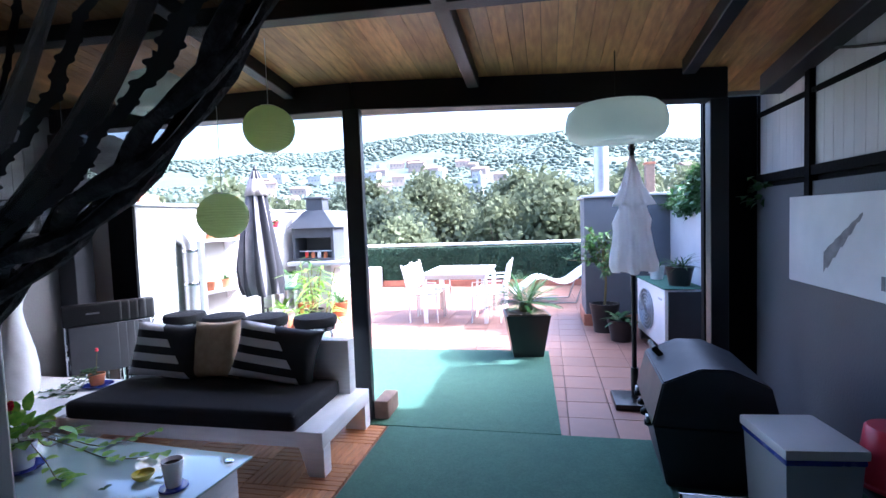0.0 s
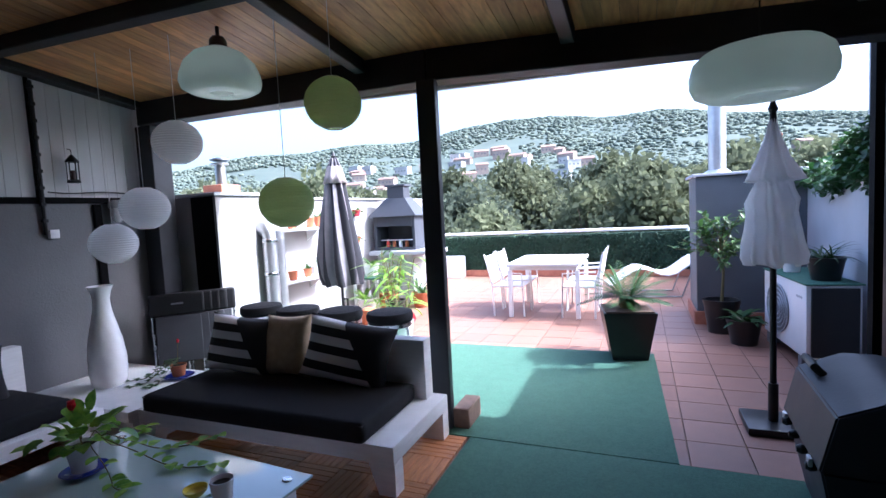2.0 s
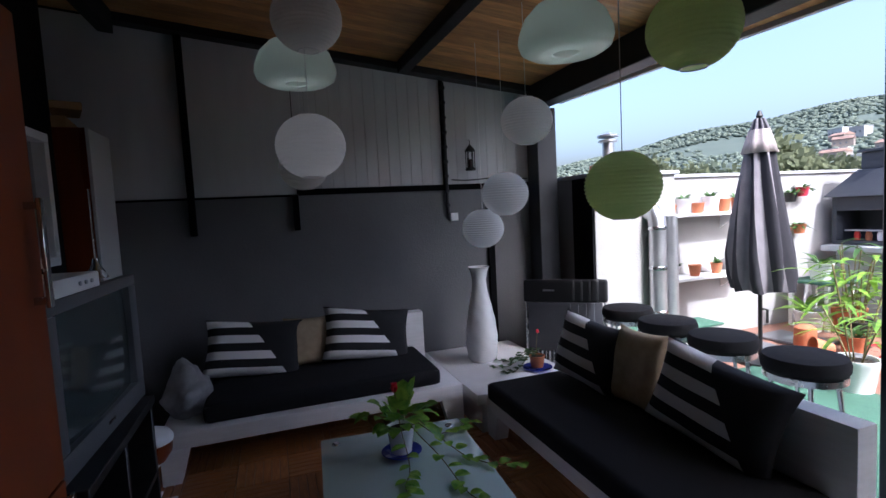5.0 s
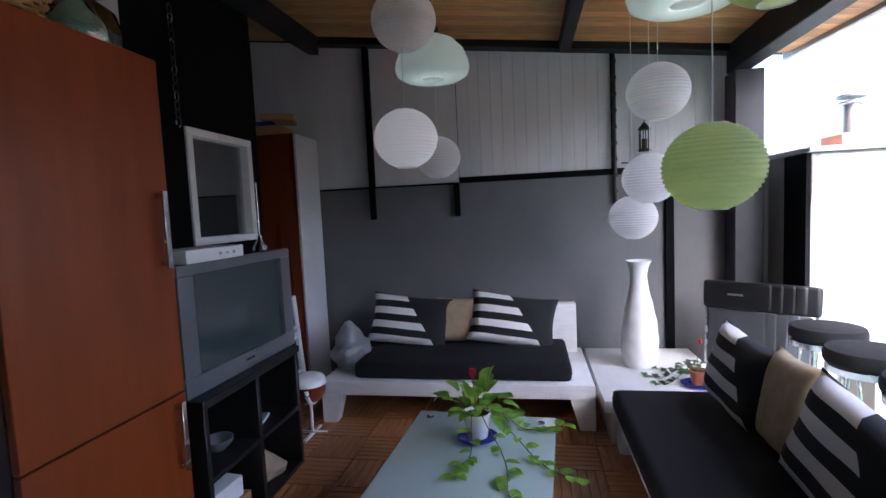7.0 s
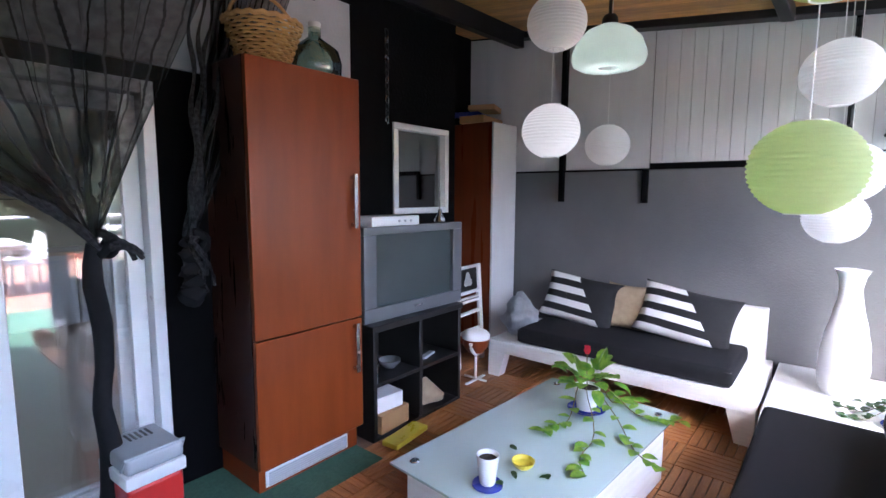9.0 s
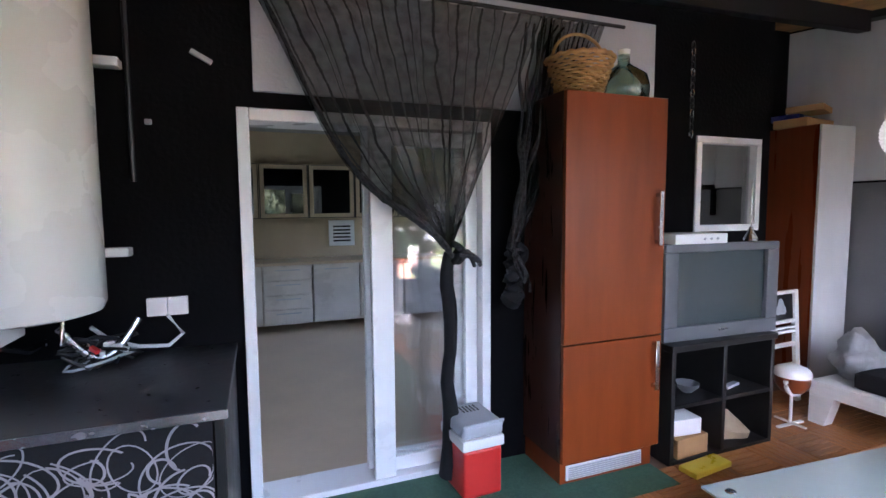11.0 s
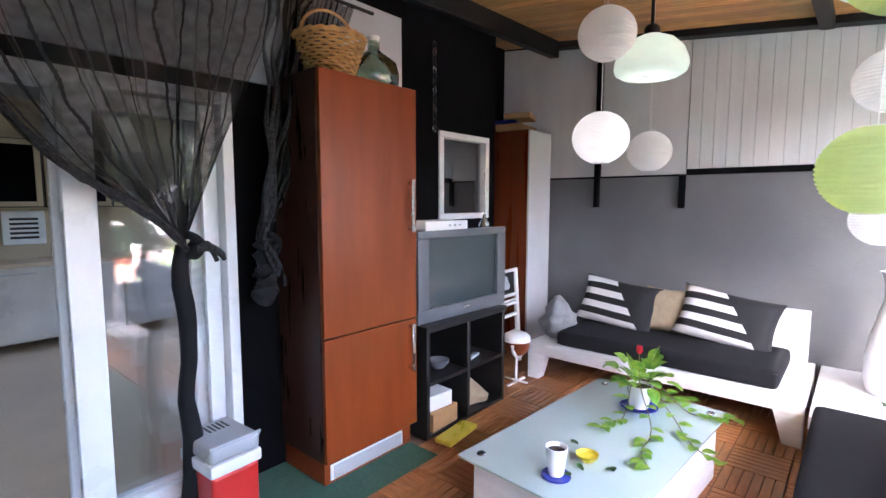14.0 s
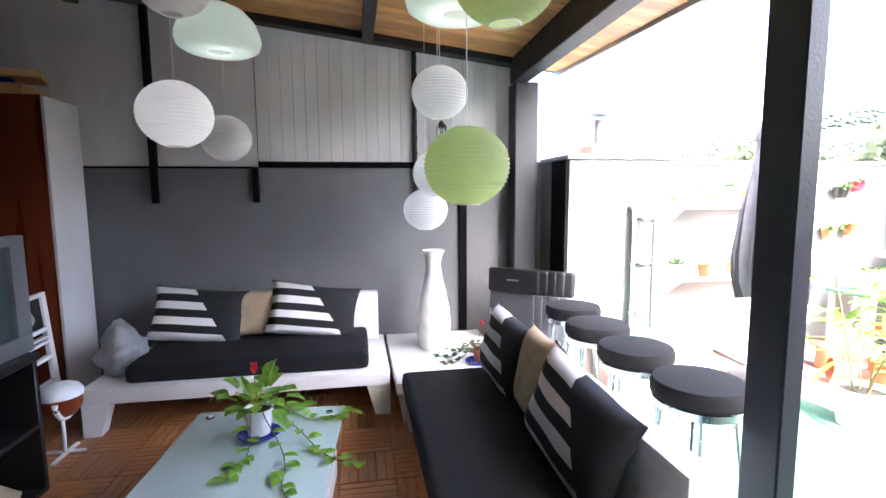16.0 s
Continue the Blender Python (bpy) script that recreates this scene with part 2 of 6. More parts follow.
def add_lathe(bm, prof, seg=24, c=(0, 0, 0), cap=True, m=None, wave=None):
    rings, made = [], []
    for j, (r, z) in enumerate(prof):
        ring = []
        for i in range(seg):
            a = 2 * math.pi * i / seg
            rr = r * (1 + (wave(a, j) if wave else 0))
            ring.append(bm.verts.new((c[0] + rr * math.cos(a), c[1] + rr * math.sin(a), c[2] + z)))
        rings.append(ring)
        made += ring
    for p, q in zip(rings, rings[1:]):
        for i in range(seg):
            bm.faces.new((p[i], p[(i + 1) % seg], q[(i + 1) % seg], q[i]))
    if cap:
        bm.faces.new(rings[0][::-1])
        bm.faces.new(rings[-1])
    if m is not None:
        bmesh.ops.transform(bm, matrix=m, verts=made)
    return bm


def add_tube(bm, pts, r, seg=8):
    pts = [Vector(p) for p in pts]
    rings = []
    for i, p in enumerate(pts):
        d = (pts[min(i + 1, len(pts) - 1)] - pts[max(i - 1, 0)]).normalized()
        side = d.cross(Vector((0, 0, 1)) if abs(d.z) < 0.95 else Vector((1, 0, 0))).normalized()
        up = side.cross(d)
        rr = r(i / max(1, len(pts) - 1)) if callable(r) else r
        rings.append([bm.verts.new(p + rr * (math.cos(2 * math.pi * k / seg) * side + math.sin(2 * math.pi * k / seg) * up)) for k in range(seg)])
    for a, b in zip(rings, rings[1:]):
        for k in range(seg):
            bm.faces.new((a[k], a[(k + 1) % seg], b[(k + 1) % seg], b[k]))
    bm.faces.new(rings[0][::-1])
    bm.faces.new(rings[-1])
    return bm


def add_grid(bm, f, nu, nv):
    vs = [[bm.verts.new(f(i / nu, j / nv)) for i in range(nu + 1)] for j in range(nv + 1)]
    for j in range(nv):
        for i in range(nu):
            bm.faces.new((vs[j][i], vs[j][i + 1], vs[j + 1][i + 1], vs[j + 1][i]))
    return bm


def add_leaf(bm, base, way, length, width, droop=0.3, seg=4, fold=0.25):
    base, way = Vector(base), Vector(way).normalized()
    side = way.cross(Vector((0, 0, 1)))
    side = side.normalized() if side.length > 0.01 else Vector((1, 0, 0))
    p, d, rows = base.copy(), way.copy(), []
    for i in range(seg + 1):
        t = i / seg
        w = width * (math.sin(math.pi * min(1, 0.12 + t * 0.88)) ** 0.8) * 0.5 + 0.0005
        up = side.cross(d).normalized()
        rows.append((bm.verts.new(p - side * w + up * w * fold), bm.verts.new(p), bm.verts.new(p + side * w + up * w * fold)))
        d = (d + Vector((0, 0, -droop / seg))).normalized()
        p = p + d * (length / seg)
    for a, b in zip(rows, rows[1:]):
        bm.faces.new((a[0], a[1], b[1], b[0]))
        bm.faces.new((a[1], a[2], b[2], b[1]))
    return bm


def mesh_of(name, bm, material, smooth=False):
    me = bpy.data.meshes.new(name)
    bmesh.ops.recalc_face_normals(bm, faces=bm.faces)
    bm.to_mesh(me)
    bm.free()
    me.materials.append(M[material] if isinstance(material, str) else material)
    if smooth:
        me.polygons.foreach_set("use_smooth", [True] * len(me.polygons))
        if smooth != "all":
            me.set_sharp_from_angle(angle=radians(38))
    return me


def part(name, bm, material, parent=None, label="", smooth=True):
    ob = new(name, mesh_of(name, bm, material, smooth))
    if parent is not None:
        ob.parent = parent
    if label:
        ob["label"] = label
    return ob


def thing(name, m, label, category, group=""):
    ob = new(name)
    ob.empty_display_size = 0.1
    ob.matrix_basis = m
    return tagged(ob, label, category, group)


def solid(name, bm, material, label, category, m=None, group="", smooth=True):
    ob = part(name, bm, material, None, "", smooth)
    if m is not None:
        ob.matrix_basis = m
    return tagged(ob, label, category, group)


def structure(name, bm, material, label="", smooth=False):
    return tagged(part(name, bm, material, None, "", smooth), label, "", "", "structure")


def ceil_z(x, y):
    return 2.60 - 0.03 * (x + 0.62) - 0.12 * (y - 3.3)


# ---- structure ----
XW, XE = -3.75, 2.36
YP = 10.85                                            # parapet at the far end of the terrace
bm = add_box(B(), (XW - 0.25, -0.62, -0.12), (XE + 0.25, YP + 0.3, -0.012))
floor = structure("floor", bm, "grout", "concrete slab of the roof terrace")
# house wall with door and window openings
DX0, DX1, DZ = -0.36, 0.99, 2.05
WX0, WX1, WZ0, WZ1 = -2.60, -1.96, 1.38, 2.05
bm = B()
for lo, hi in (((DX1, -0.2, -0.02), (XE, 0, 3.2)), ((DX0, -0.2, DZ), (DX1, 0, 3.2)), ((WX1, -0.2, -0.02), (DX0, 0, 3.2)),
               ((WX0, -0.2, -0.02), (WX1, 0, WZ0)), ((WX0, -0.2, WZ1), (WX1, 0, 3.2)), ((-2.70, -0.2, -0.02), (WX0, 0, 3.2)),
               ((-2.70, -0.62, -0.02), (-2.675, -0.2, 3.2)), ((XW, -0.8, -0.02), (-2.675, -0.62, 3.4))):
    add_box(bm, lo, hi)
structure("wall_south", bm, "black_paint", "black-painted house wall with a sliding door and a window")
bm = add_box(B(), (XW - 0.2, -0.8, -0.02), (XW, 3.60, 1.76))
structure("wall_west", bm, "grey_wall", "smooth dark grey side wall of the covered terrace")
bm = add_box(B(), (XW - 0.2, -0.8, 1.761), (XW - 0.03, 3.60, 3.5))
structure("wall_west_upper", bm, "black_paint", "dark backing of the upper side wall")
bm = add_box(B(), (XE, -0.8, -0.02), (XE + 0.2, 4.06, 1.70))
structure("wall_east", bm, "dark_wall", "dark grey painted side wall")
bm = add_box(B(), (XE + 0.03, -0.8, 1.701), (XE + 0.2, 4.06, 3.3))
structure("wall_east_upper", bm, "black_paint", "dark backing of the upper east wall")

# upper panels, ribbed boards
def ribbed(x, y0, y1, z0, z1a, z1b, face, step=0.098):
    bm = B()
    n = max(1, round((y1 - y0) / step))
    w = (y1 - y0) / n
    for i in range(n):
        a, b = y0 + i * w, y0 + (i + 1) * w - 0.0012
        za, zb = z1a + (z1b - z1a) * i / n, z1a + (z1b - z1a) * (i + 1) / n
        p = [(x, a, z0), (x, b, z0), (x, b, zb), (x, a, za)]
        add_prism(bm, p if face > 0 else p[::-1], [(q[0] + face * 0.014, q[1] + 0.001 * (1 if k in (0, 3) else -1), q[2]) for k, q in enumerate(p if face > 0 else p[::-1])])
    return bm


for y0, y1, zb in ((-0.62, 0.465, 1.755), (0.51, 1.27, 1.755), (1.275, 2.55, 1.80), (2.59, 3.50, 1.80)):
    structure("wall_panel", ribbed(XW - 0.028, y0, y1, zb, ceil_z(XW, y0) - 0.02, ceil_z(XW, y1) - 0.02, 1, 5.0 if y1 < 1.3 else 0.098), "panel", "pale grey ribbed wall panel")
for y0, y1 in ((1.05, 1.75), (1.81, 3.17), (3.23, 3.96)):
    structure("wall_panel", ribbed(XE + 0.028, y0, y1, 1.80, ceil_z(XE, y0) - 0.02, ceil_z(XE, y1) - 0.02, -1), "panel", "pale grey ribbed wall panel")
bm = B()
for y in (1.78, 3.20):
    add_box(bm, (XE - 0.02, y - 0.03, 1.60), (XE + 0.028, y + 0.03, 2.6))
add_box(bm, (XE - 0.012, 1.05, 1.74), (XE + 0.028, 3.97, 1.80))
add_box(bm, (XE - 0.012, 1.82, 2.24), (XE + 0.02, 3.97, 2.27))
add_box(bm, (XE - 0.03, 0.002, -0.01), (XE + 0.0275, 1.04, 3.1))
structure("trim", bm, "black_paint", "black battens and black end of the side wall")
bm = B()
for y, z0, z1 in ((0.488, 1.465, ceil_z(XW, 0.488)), (1.253, 1.465, 1.75)):
    add_box(bm, (XW + 0.001, y - 0.024, z0), (XW + 0.045, y + 0.024, z1), 0.004)
add_box(bm, (XW - 0.02, 1.28, 1.748), (XW + 0.012, 3.50, 1.80))
add_box(bm, (XW - 0.02, -0.6, 1.742), (XW + 0.008, 1.225, 1.757))
add_box(bm, (XW + 0.001, 2.95, 0.0), (XW + 0.03, 3.02, 1.74), 0.006)
structure("trim_west", bm, "black_paint", "black battens and strips on the side wall")

# roof: pine boards, rafters, beams
bm = B()
n = 66
w = (XE + 0.1 - XW + 0.1) / n
for i in range(n):
    a, b = XW - 0.1 + i * w, XW - 0.1 + (i + 1) * w - 0.003
    lower = [(x, y, ceil_z(x, y)) for x, y in ((a, -0.8), (b, -0.8), (b, 3.90), (a, 3.90))]
    add_prism(bm, lower, [(x, y, z + 0.02) for x, y, z in lower])
structure("ceiling", bm, "ceil_wood", "varnished pine board ceiling")
bm = B()
lower = [(x, y, ceil_z(x, y) + 0.022) for x, y in ((XW - 0.25, -0.8), (XE + 0.25, -0.8), (XE + 0.25, 3.92), (XW - 0.25, 3.92))]
add_prism(bm, lower, [(x, y, z + 0.08) for x, y, z in lower])
structure("roof", bm, "beam", "dark roof covering")


def beam_between(name, x0, y0, x1, y1, width, depth, off0=0.0, off1=0.0, label="black-painted timber beam"):
    d = Vector((x1 - x0, y1 - y0, 0)).normalized()
    s = Vector((-d.y, d.x, 0)) * width / 2
    low, top = [], []
    for x, y, o in ((x0, y0, off0), (x1, y1, off1)):
        for k in (-1, 1):
            px, py = x + s.x * k, y + s.y * k
            top.append((px, py, ceil_z(px, py) - 0.002))
            low.append((px, py, ceil_z(px, py) - depth + o))
    order = (0, 2, 3, 1)
    bm = add_prism(B(), [low[i] for i in order], [top[i] for i in order])
    bmesh.ops.bevel(bm, geom=bm.edges[:], offset=0.006, segments=1, affect="EDGES")
    return structure(name, bm, "beam", label)


beam_between("beam", -3.70, 3.46, -0.68, 3.30, 0.12, 0.21)
beam_between("beam", -0.68, 3.30, 1.96, 3.46, 0.12, 0.21)
beam_between("beam", XW + 0.06, 0.0, XW + 0.06, 3.42, 0.14, 0.06)
beam_between("beam", XE - 0.06, 0.0, XE - 0.06, 3.6, 0.14, 0.14)
for rx in (-1.19, 0.25, 1.68):
    beam_between("rafter", rx, 0.0, rx, 3.25, 0.085, 0.10)
beam_between("rafter", XW + 0.13, 2.18, XE - 0.13, 2.18, 0.085, 0.10)
beam_between("rafter", XW + 0.13, 0.06, XE - 0.13, 0.06, 0.10, 0.16)
# pale drip edge along the eaves
bm = B()
low = [(x, y, ceil_z(x, y) - 0.03) for x, y in ((XW - 0.2, 3.905), (XE + 0.2, 3.905), (XE + 0.2, 3.935), (XW - 0.2, 3.935))]
add_prism(bm, low, [(x, y, z + 0.16) for x, y, z in low])
structure("trim_eaves", bm, "grey_plastic", "pale metal drip edge along the roof")


def post(x, y, z1, w=0.115, z0=0.0, deep=None):
    deep = deep or w
    return structure("post", add_box(B(), (x - w / 2, y - deep / 2, z0), (x + w / 2, y + deep / 2, z1), 0.005), "post", "dark painted steel post")


post(-0.68, 3.245, ceil_z(-0.68, 3.245) - 0.208, 0.135, deep=0.065)
post(1.91, 3.46, ceil_z(1.91, 3.46) - 0.208)
post(-3.635, 3.50, ceil_z(-3.63, 3.5) - 0.208, 0.20)
structure("wall_infill", add_box(B(), (1.975, 3.98, 0.0), (XE - 0.002, 4.06, 2.46)), "black_paint", "dark infill between the post and the side wall")
bm = add_box(B(), (-0.607, 3.235, 0.013), (-0.49, 3.50, 0.155), 0.008)
solid("footing_block", bm, "grout", "dull terracotta-coloured block at the foot of a post", "block")

# outer walls of the terrace
bm = add_box(B(), (XW - 0.2, 3.601, -0.02), (XW, 4.62, 1.79))
structure("wall_outer_west_near", bm, "shade_wall", "low grey parapet wall beside the chimney")
bm = add_box(B(), (XW - 0.2, 4.621, -0.02), (XW, YP + 0.15, 1.79))
structure("wall_outer_west", bm, "white_wall", "white rendered parapet wall with shelves")
bm = add_box(B(), (XW + 0.002, 3.72, -0.02), (-3.15, 4.61, 1.79), 0.004)
structure("chimney_block", bm, "white_wall", "white rendered block of a flue")
bm = add_box(B(), (-3.44, 3.69, 0.0), (-3.152, 3.718, 1.785))
structure("trim_block", bm, "black_paint", "dark grey end face of the flue block")
bm = B()
add_box(bm, (XW - 0.24, 3.605, 1.791), (XW + 0.03, YP + 0.18, 1.825), 0.006)
add_box(bm, (XW + 0.032, 3.69, 1.791), (-3.12, 4.64, 1.825), 0.006)
structure("wall_cap", bm, "shade_wall", "grey coping on the parapet")
bm = add_box(B(), (XW, YP, -0.02), (XE, YP + 0.15, 0.90))
structure("wall_north", bm, "hedge", "low parapet covered with dark green artificial hedge")
bm = add_box(B(), (XW + 0.002, YP - 0.045, 0.0), (XE - 0.05, YP - 0.002, 0.14), 0.006)
structure("baseboard", bm, "brick", "terracotta skirting along the parapet")
bm = B()
add_tube(bm, [(XW, YP + 0.06, 0.97), (1.50, YP + 0.06, 0.97)], 0.035)
add_tube(bm, [(1.50, YP + 0.06, 0.97), (1.50, YP + 0.06, 0.0)], 0.03)
structure("handrail", bm, "white_plastic", "white tubular rail on the parapet")
# unseen wall section, added so that its shadow crosses the far carpet
bm = add_box(B(), (XE, 4.061, -0.02), (XE + 0.2, 5.20, 2.95))
structure("wall_outer_east_high", bm, "shade_wall", "unseen high wall added to cast shade on the far carpet")
bm = add_box(B(), (XE, 5.201, -0.02), (XE + 0.2, YP + 0.15, 1.62))
structure("wall_outer_east", bm, "shade_wall", "grey-blue rendered side wall of the terrace")
bm = add_box(B(), (1.25, 6.73, 0.0), (XE - 0.002, 7.55, 1.775), 0.006)
structure("wall_pier", bm, "dark_wall", "dark grey masonry pier below a flue")
bm = add_box(B(), (1.21, 6.69, 1.776), (XE - 0.003, 7.59, 1.81), 0.004)
structure("wall_pier_cap", bm, "shade_wall", "grey coping of the pier")
bm = add_box(B(), (1.225, 6.70, 0.0), (XE - 0.004, 6.728, 0.16), 0.004)
add_box(bm, (1.22, 6.729, 0.0), (1.248, 7.57, 0.16), 0.004)
structure("baseboard_pier", bm, "brick", "terracotta skirting of the pier")

# green carpets
def sheet(name, pts, z, label):
    bm = add_prism(B(), [(x, y, z) for x, y in pts], [(x, y, z + 0.008) for x, y in pts])
    return structure(name, bm, "turf", label)


sheet("carpet_near", [(-1.25, 0.0), (XE, 0.0), (XE, 3.13), (-0.45, 3.13), (-0.45, 0.62), (-1.25, 0.62)], 0.004, "green artificial turf carpet")
sheet("carpet_far", [(-3.1, 3.14), (0.81, 3.14), (0.73, 5.31), (-2.75, 5.26), (-2.80, 3.7), (-3.1, 3.7)], 0.004, "green artificial turf carpet with a worn edge")


# ---- covered lounge ----
def cushion_mat(name, base, stripes, flip):
    """Cloth with a dark corner and bold pale stripes across the rest."""
    m = mat(name, base, None, 20, 0.88, bump=0.3, bscale=280)
    nt = m.node_tree
    n, l = nt.nodes, nt.links
    b = n["Principled BSDF"]
    tc = n.new("ShaderNodeTexCoord")
    sep = n.new("ShaderNodeSeparateXYZ")
    l.new(tc.outputs["Object"], sep.inputs[0])

    def op(kind, a, c):
        q = n.new("ShaderNodeMath")
        q.operation = kind
        for i, v in enumerate((a, c)):
            if isinstance(v, (int, float)):
                q.inputs[i].default_value = v
            else:
                l.new(v, q.inputs[i])
        return q.outputs[0]

    saw = op("FRACT", op("MULTIPLY", op("ADD", sep.outputs["Z"], 2.0), 1 / 0.115), 0)
    band = op("GREATER_THAN", saw, 0.5)
    diag = op("LESS_THAN", op("ADD", op("MULTIPLY", sep.outputs["X"], flip), op("MULTIPLY", sep.outputs["Z"], 0.75)), 0.26)
    fac = op("MULTIPLY", band, diag)
    mix = n.new("ShaderNodeMix")
    mix.data_type = "RGBA"
    old = b.inputs["Base Color"].links[0].from_socket
    l.new(fac, mix.inputs["Factor"])
    l.new(old, mix.inputs["A"])
    mix.inputs["B"].default_value = (*stripes, 1)
    l.new(mix.outputs["Result"], b.inputs["Base Color"])
    return m


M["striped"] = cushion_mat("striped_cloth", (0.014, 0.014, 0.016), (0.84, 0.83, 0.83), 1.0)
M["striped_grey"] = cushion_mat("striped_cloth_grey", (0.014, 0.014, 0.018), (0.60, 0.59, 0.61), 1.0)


def pillow_bm(w, h, d, n=14, seed=0):
    bm = B()
    rng = random.Random(seed)
    ph = rng.uniform(0, 6)

    def face(sign):
        def f(u, v):
            x, z = (u - 0.5) * 2, (v - 0.5) * 2
            bulge = max(0.0, (1 - x ** 4) * (1 - z ** 4)) ** 0.55
            pinch = 1 - 0.09 * (1 - abs(x) ** 2) * abs(z) ** 3 - 0.0
            pz = 1 - 0.09 * (1 - abs(z) ** 2) * abs(x) ** 3
            wr = 0.006 * math.sin(7 * x + ph) * math.sin(5 * z + ph * 2) * bulge
            return (x * w / 2 * pz, sign * (d / 2 * bulge + wr), h / 2 + z * h / 2 * pinch)
        return f
    add_grid(bm, face(1), n, n)
    add_grid(bm, face(-1), n, n)
    bmesh.ops.remove_doubles(bm, verts=bm.verts, dist=0.0008)
    return bm


def pillow(m, w, h, d, material, label, seed=0, group="cushions"):
    p = thing("cushion", m, label, "cushion", group)
    part("cover", pillow_bm(w, h, d, seed=seed), material, p, smooth="all")
    return p


def mattress_bm(lo, hi):
    return add_box(B(), lo, hi, 0.045, 3)


def daybed(m, length, depth, height, back_from, back_to, label):
    """Low white platform; length along x, front towards -y, back board at +y."""
    s = thing("daybed", m, label, "daybed", "daybeds")
    bm = add_box(B(), (0, 0, height - 0.10), (length, depth, height), 0.008, 2)
    part("platform", bm, "white_wood", s)
    for x0, x1 in ((0.0, 0.16), (length - 0.16, length)):
        bm = B()
        lo = [(x0 + 0.03, 0.005, 0), (x1 - 0.03, 0.005, 0), (x1 - 0.03, 0.10, 0), (x0 + 0.03, 0.10, 0)]
        if x0 == 0.0:
            lo = [(0.0, 0.005, 0), (x1 - 0.06, 0.005, 0), (x1 - 0.06, 0.10, 0), (0.0, 0.10, 0)]
        else:
            lo = [(x0 + 0.06, 0.005, 0), (x1, 0.005, 0), (x1, 0.10, 0), (x0 + 0.06, 0.10, 0)]
        add_prism(bm, lo, [(x0, 0.005, height - 0.1), (x1, 0.005, height - 0.1), (x1, 0.10, height - 0.1), (x0, 0.10, height - 0.1)])
        part("leg", bm, "white_wood", s)
        part("leg", add_box(B(), (x0, depth - 0.1, 0), (x1, depth - 0.005, height - 0.1)), "white_wood", s)
    part("backrest", add_box(B(), (back_from, depth - 0.14, height), (back_to, depth - 0.03, height + 0.40), 0.01, 2), "white_wood", s)
    return s


# daybed along the west wall: its length runs along +y, its front looks east
west_bed = pose(-2.753, 0.335, 0, 0, 0, 90)
daybed(west_bed, 1.925, 0.90, 0.32, 0.25, 1.88, "white-painted wooden daybed with tapered legs by the grey wall")
def mattress(lo, hi):
    t = thing("mattress", pose(*lo), "thin black mattress on a white daybed", "mattress", "mattresses")
    s = [hi[i] - lo[i] for i in range(3)]
    part("cover", mattress_bm((0, 0, 0), s), "black_fabric", t)
    for z in (0.02, s[2] - 0.02):
        e = 0.012
        part("piping", add_tube(B(), [(e, e, z), (s[0] - e, e, z), (s[0] - e, s[1] - e, z), (e, s[1] - e, z), (e, e, z)], 0.005, 6), "black_wood", t)


mattress((-3.50, 0.57, 0.321), (-2.80, 2.12, 0.445))
daybed(pose(-2.56, 2.355, 0), 1.955, 0.787, 0.29, 0.30, 1.865, "white-painted wooden daybed backing onto the terrace")
mattress((-2.47, 2.315, 0.291), (-0.76, 2.98, 0.415))
# corner table
ct = thing("corner_table", pose(-3.73, 2.29, 0), "low white wooden corner table between two daybeds", "table")
ct.scale = (0.98, 1.12, 1.09)
part("top", add_box(B(), (0, 0, 0.20), (1.19, 0.74, 0.27), 0.006, 2), "white_wood", ct)
part("body", add_box(B(), (0.03, 0.04, 0), (1.16, 0.71, 0.199)), "white_wood", ct)

# cushions
pillow(pose(-3.28, 0.84, 0.43, -24, 6, 88), 0.68, 0.43, 0.15, "striped", "black cushion with bold white stripes", 1)
pillow(pose(-3.28, 1.68, 0.43, -26, 8, 90), 0.70, 0.43, 0.16, "striped", "black cushion with bold white stripes", 2)
pillow(pose(-3.38, 1.25, 0.43, -16, 2, 92), 0.36, 0.38, 0.14, "beige_fabric", "small crumpled beige cushion", 3)
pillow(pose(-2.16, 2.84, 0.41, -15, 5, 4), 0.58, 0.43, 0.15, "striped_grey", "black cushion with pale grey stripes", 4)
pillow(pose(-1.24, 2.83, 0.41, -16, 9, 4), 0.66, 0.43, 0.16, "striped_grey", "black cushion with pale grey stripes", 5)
pillow(pose(-1.72, 2.88, 0.41, -12, -3, -4), 0.42, 0.44, 0.14, "beige_fabric", "olive-beige cushion between striped ones", 6)

# vase
prof = [(0.001, 0.004), (0.10, 0.0), (0.112, 0.02)]
for k in range(26):
    t = k / 25
    z = 0.03 + 0.69 * t
    prof.append((float(np.interp(z, (0.03, 0.12, 0.22, 0.34, 0.46, 0.56, 0.63, 0.70, 0.735), (0.118, 0.128, 0.127, 0.112, 0.085, 0.062, 0.056, 0.068, 0.088))), z))
prof += [(0.088, 0.735), (0.084, 0.735), (0.060, 0.69), (0.050, 0.62), (0.05, 0.5)]
bm = add_lathe(B(), prof, 60, cap=False, wave=lambda a, j: 0.030 * math.sin(3 * a + j * 0.55) * math.sin(2 * a - j * 0.8) + 0.010 * math.sin(7 * a + j * 1.3) if 2 < j < 26 else 0)
solid("floor_vase", bm, "ceramic", "tall white ceramic vase with an uneven surface", "vase", pose(-3.28, 2.65, 0.2945)).scale = (1.03, 1.03, 1.075)

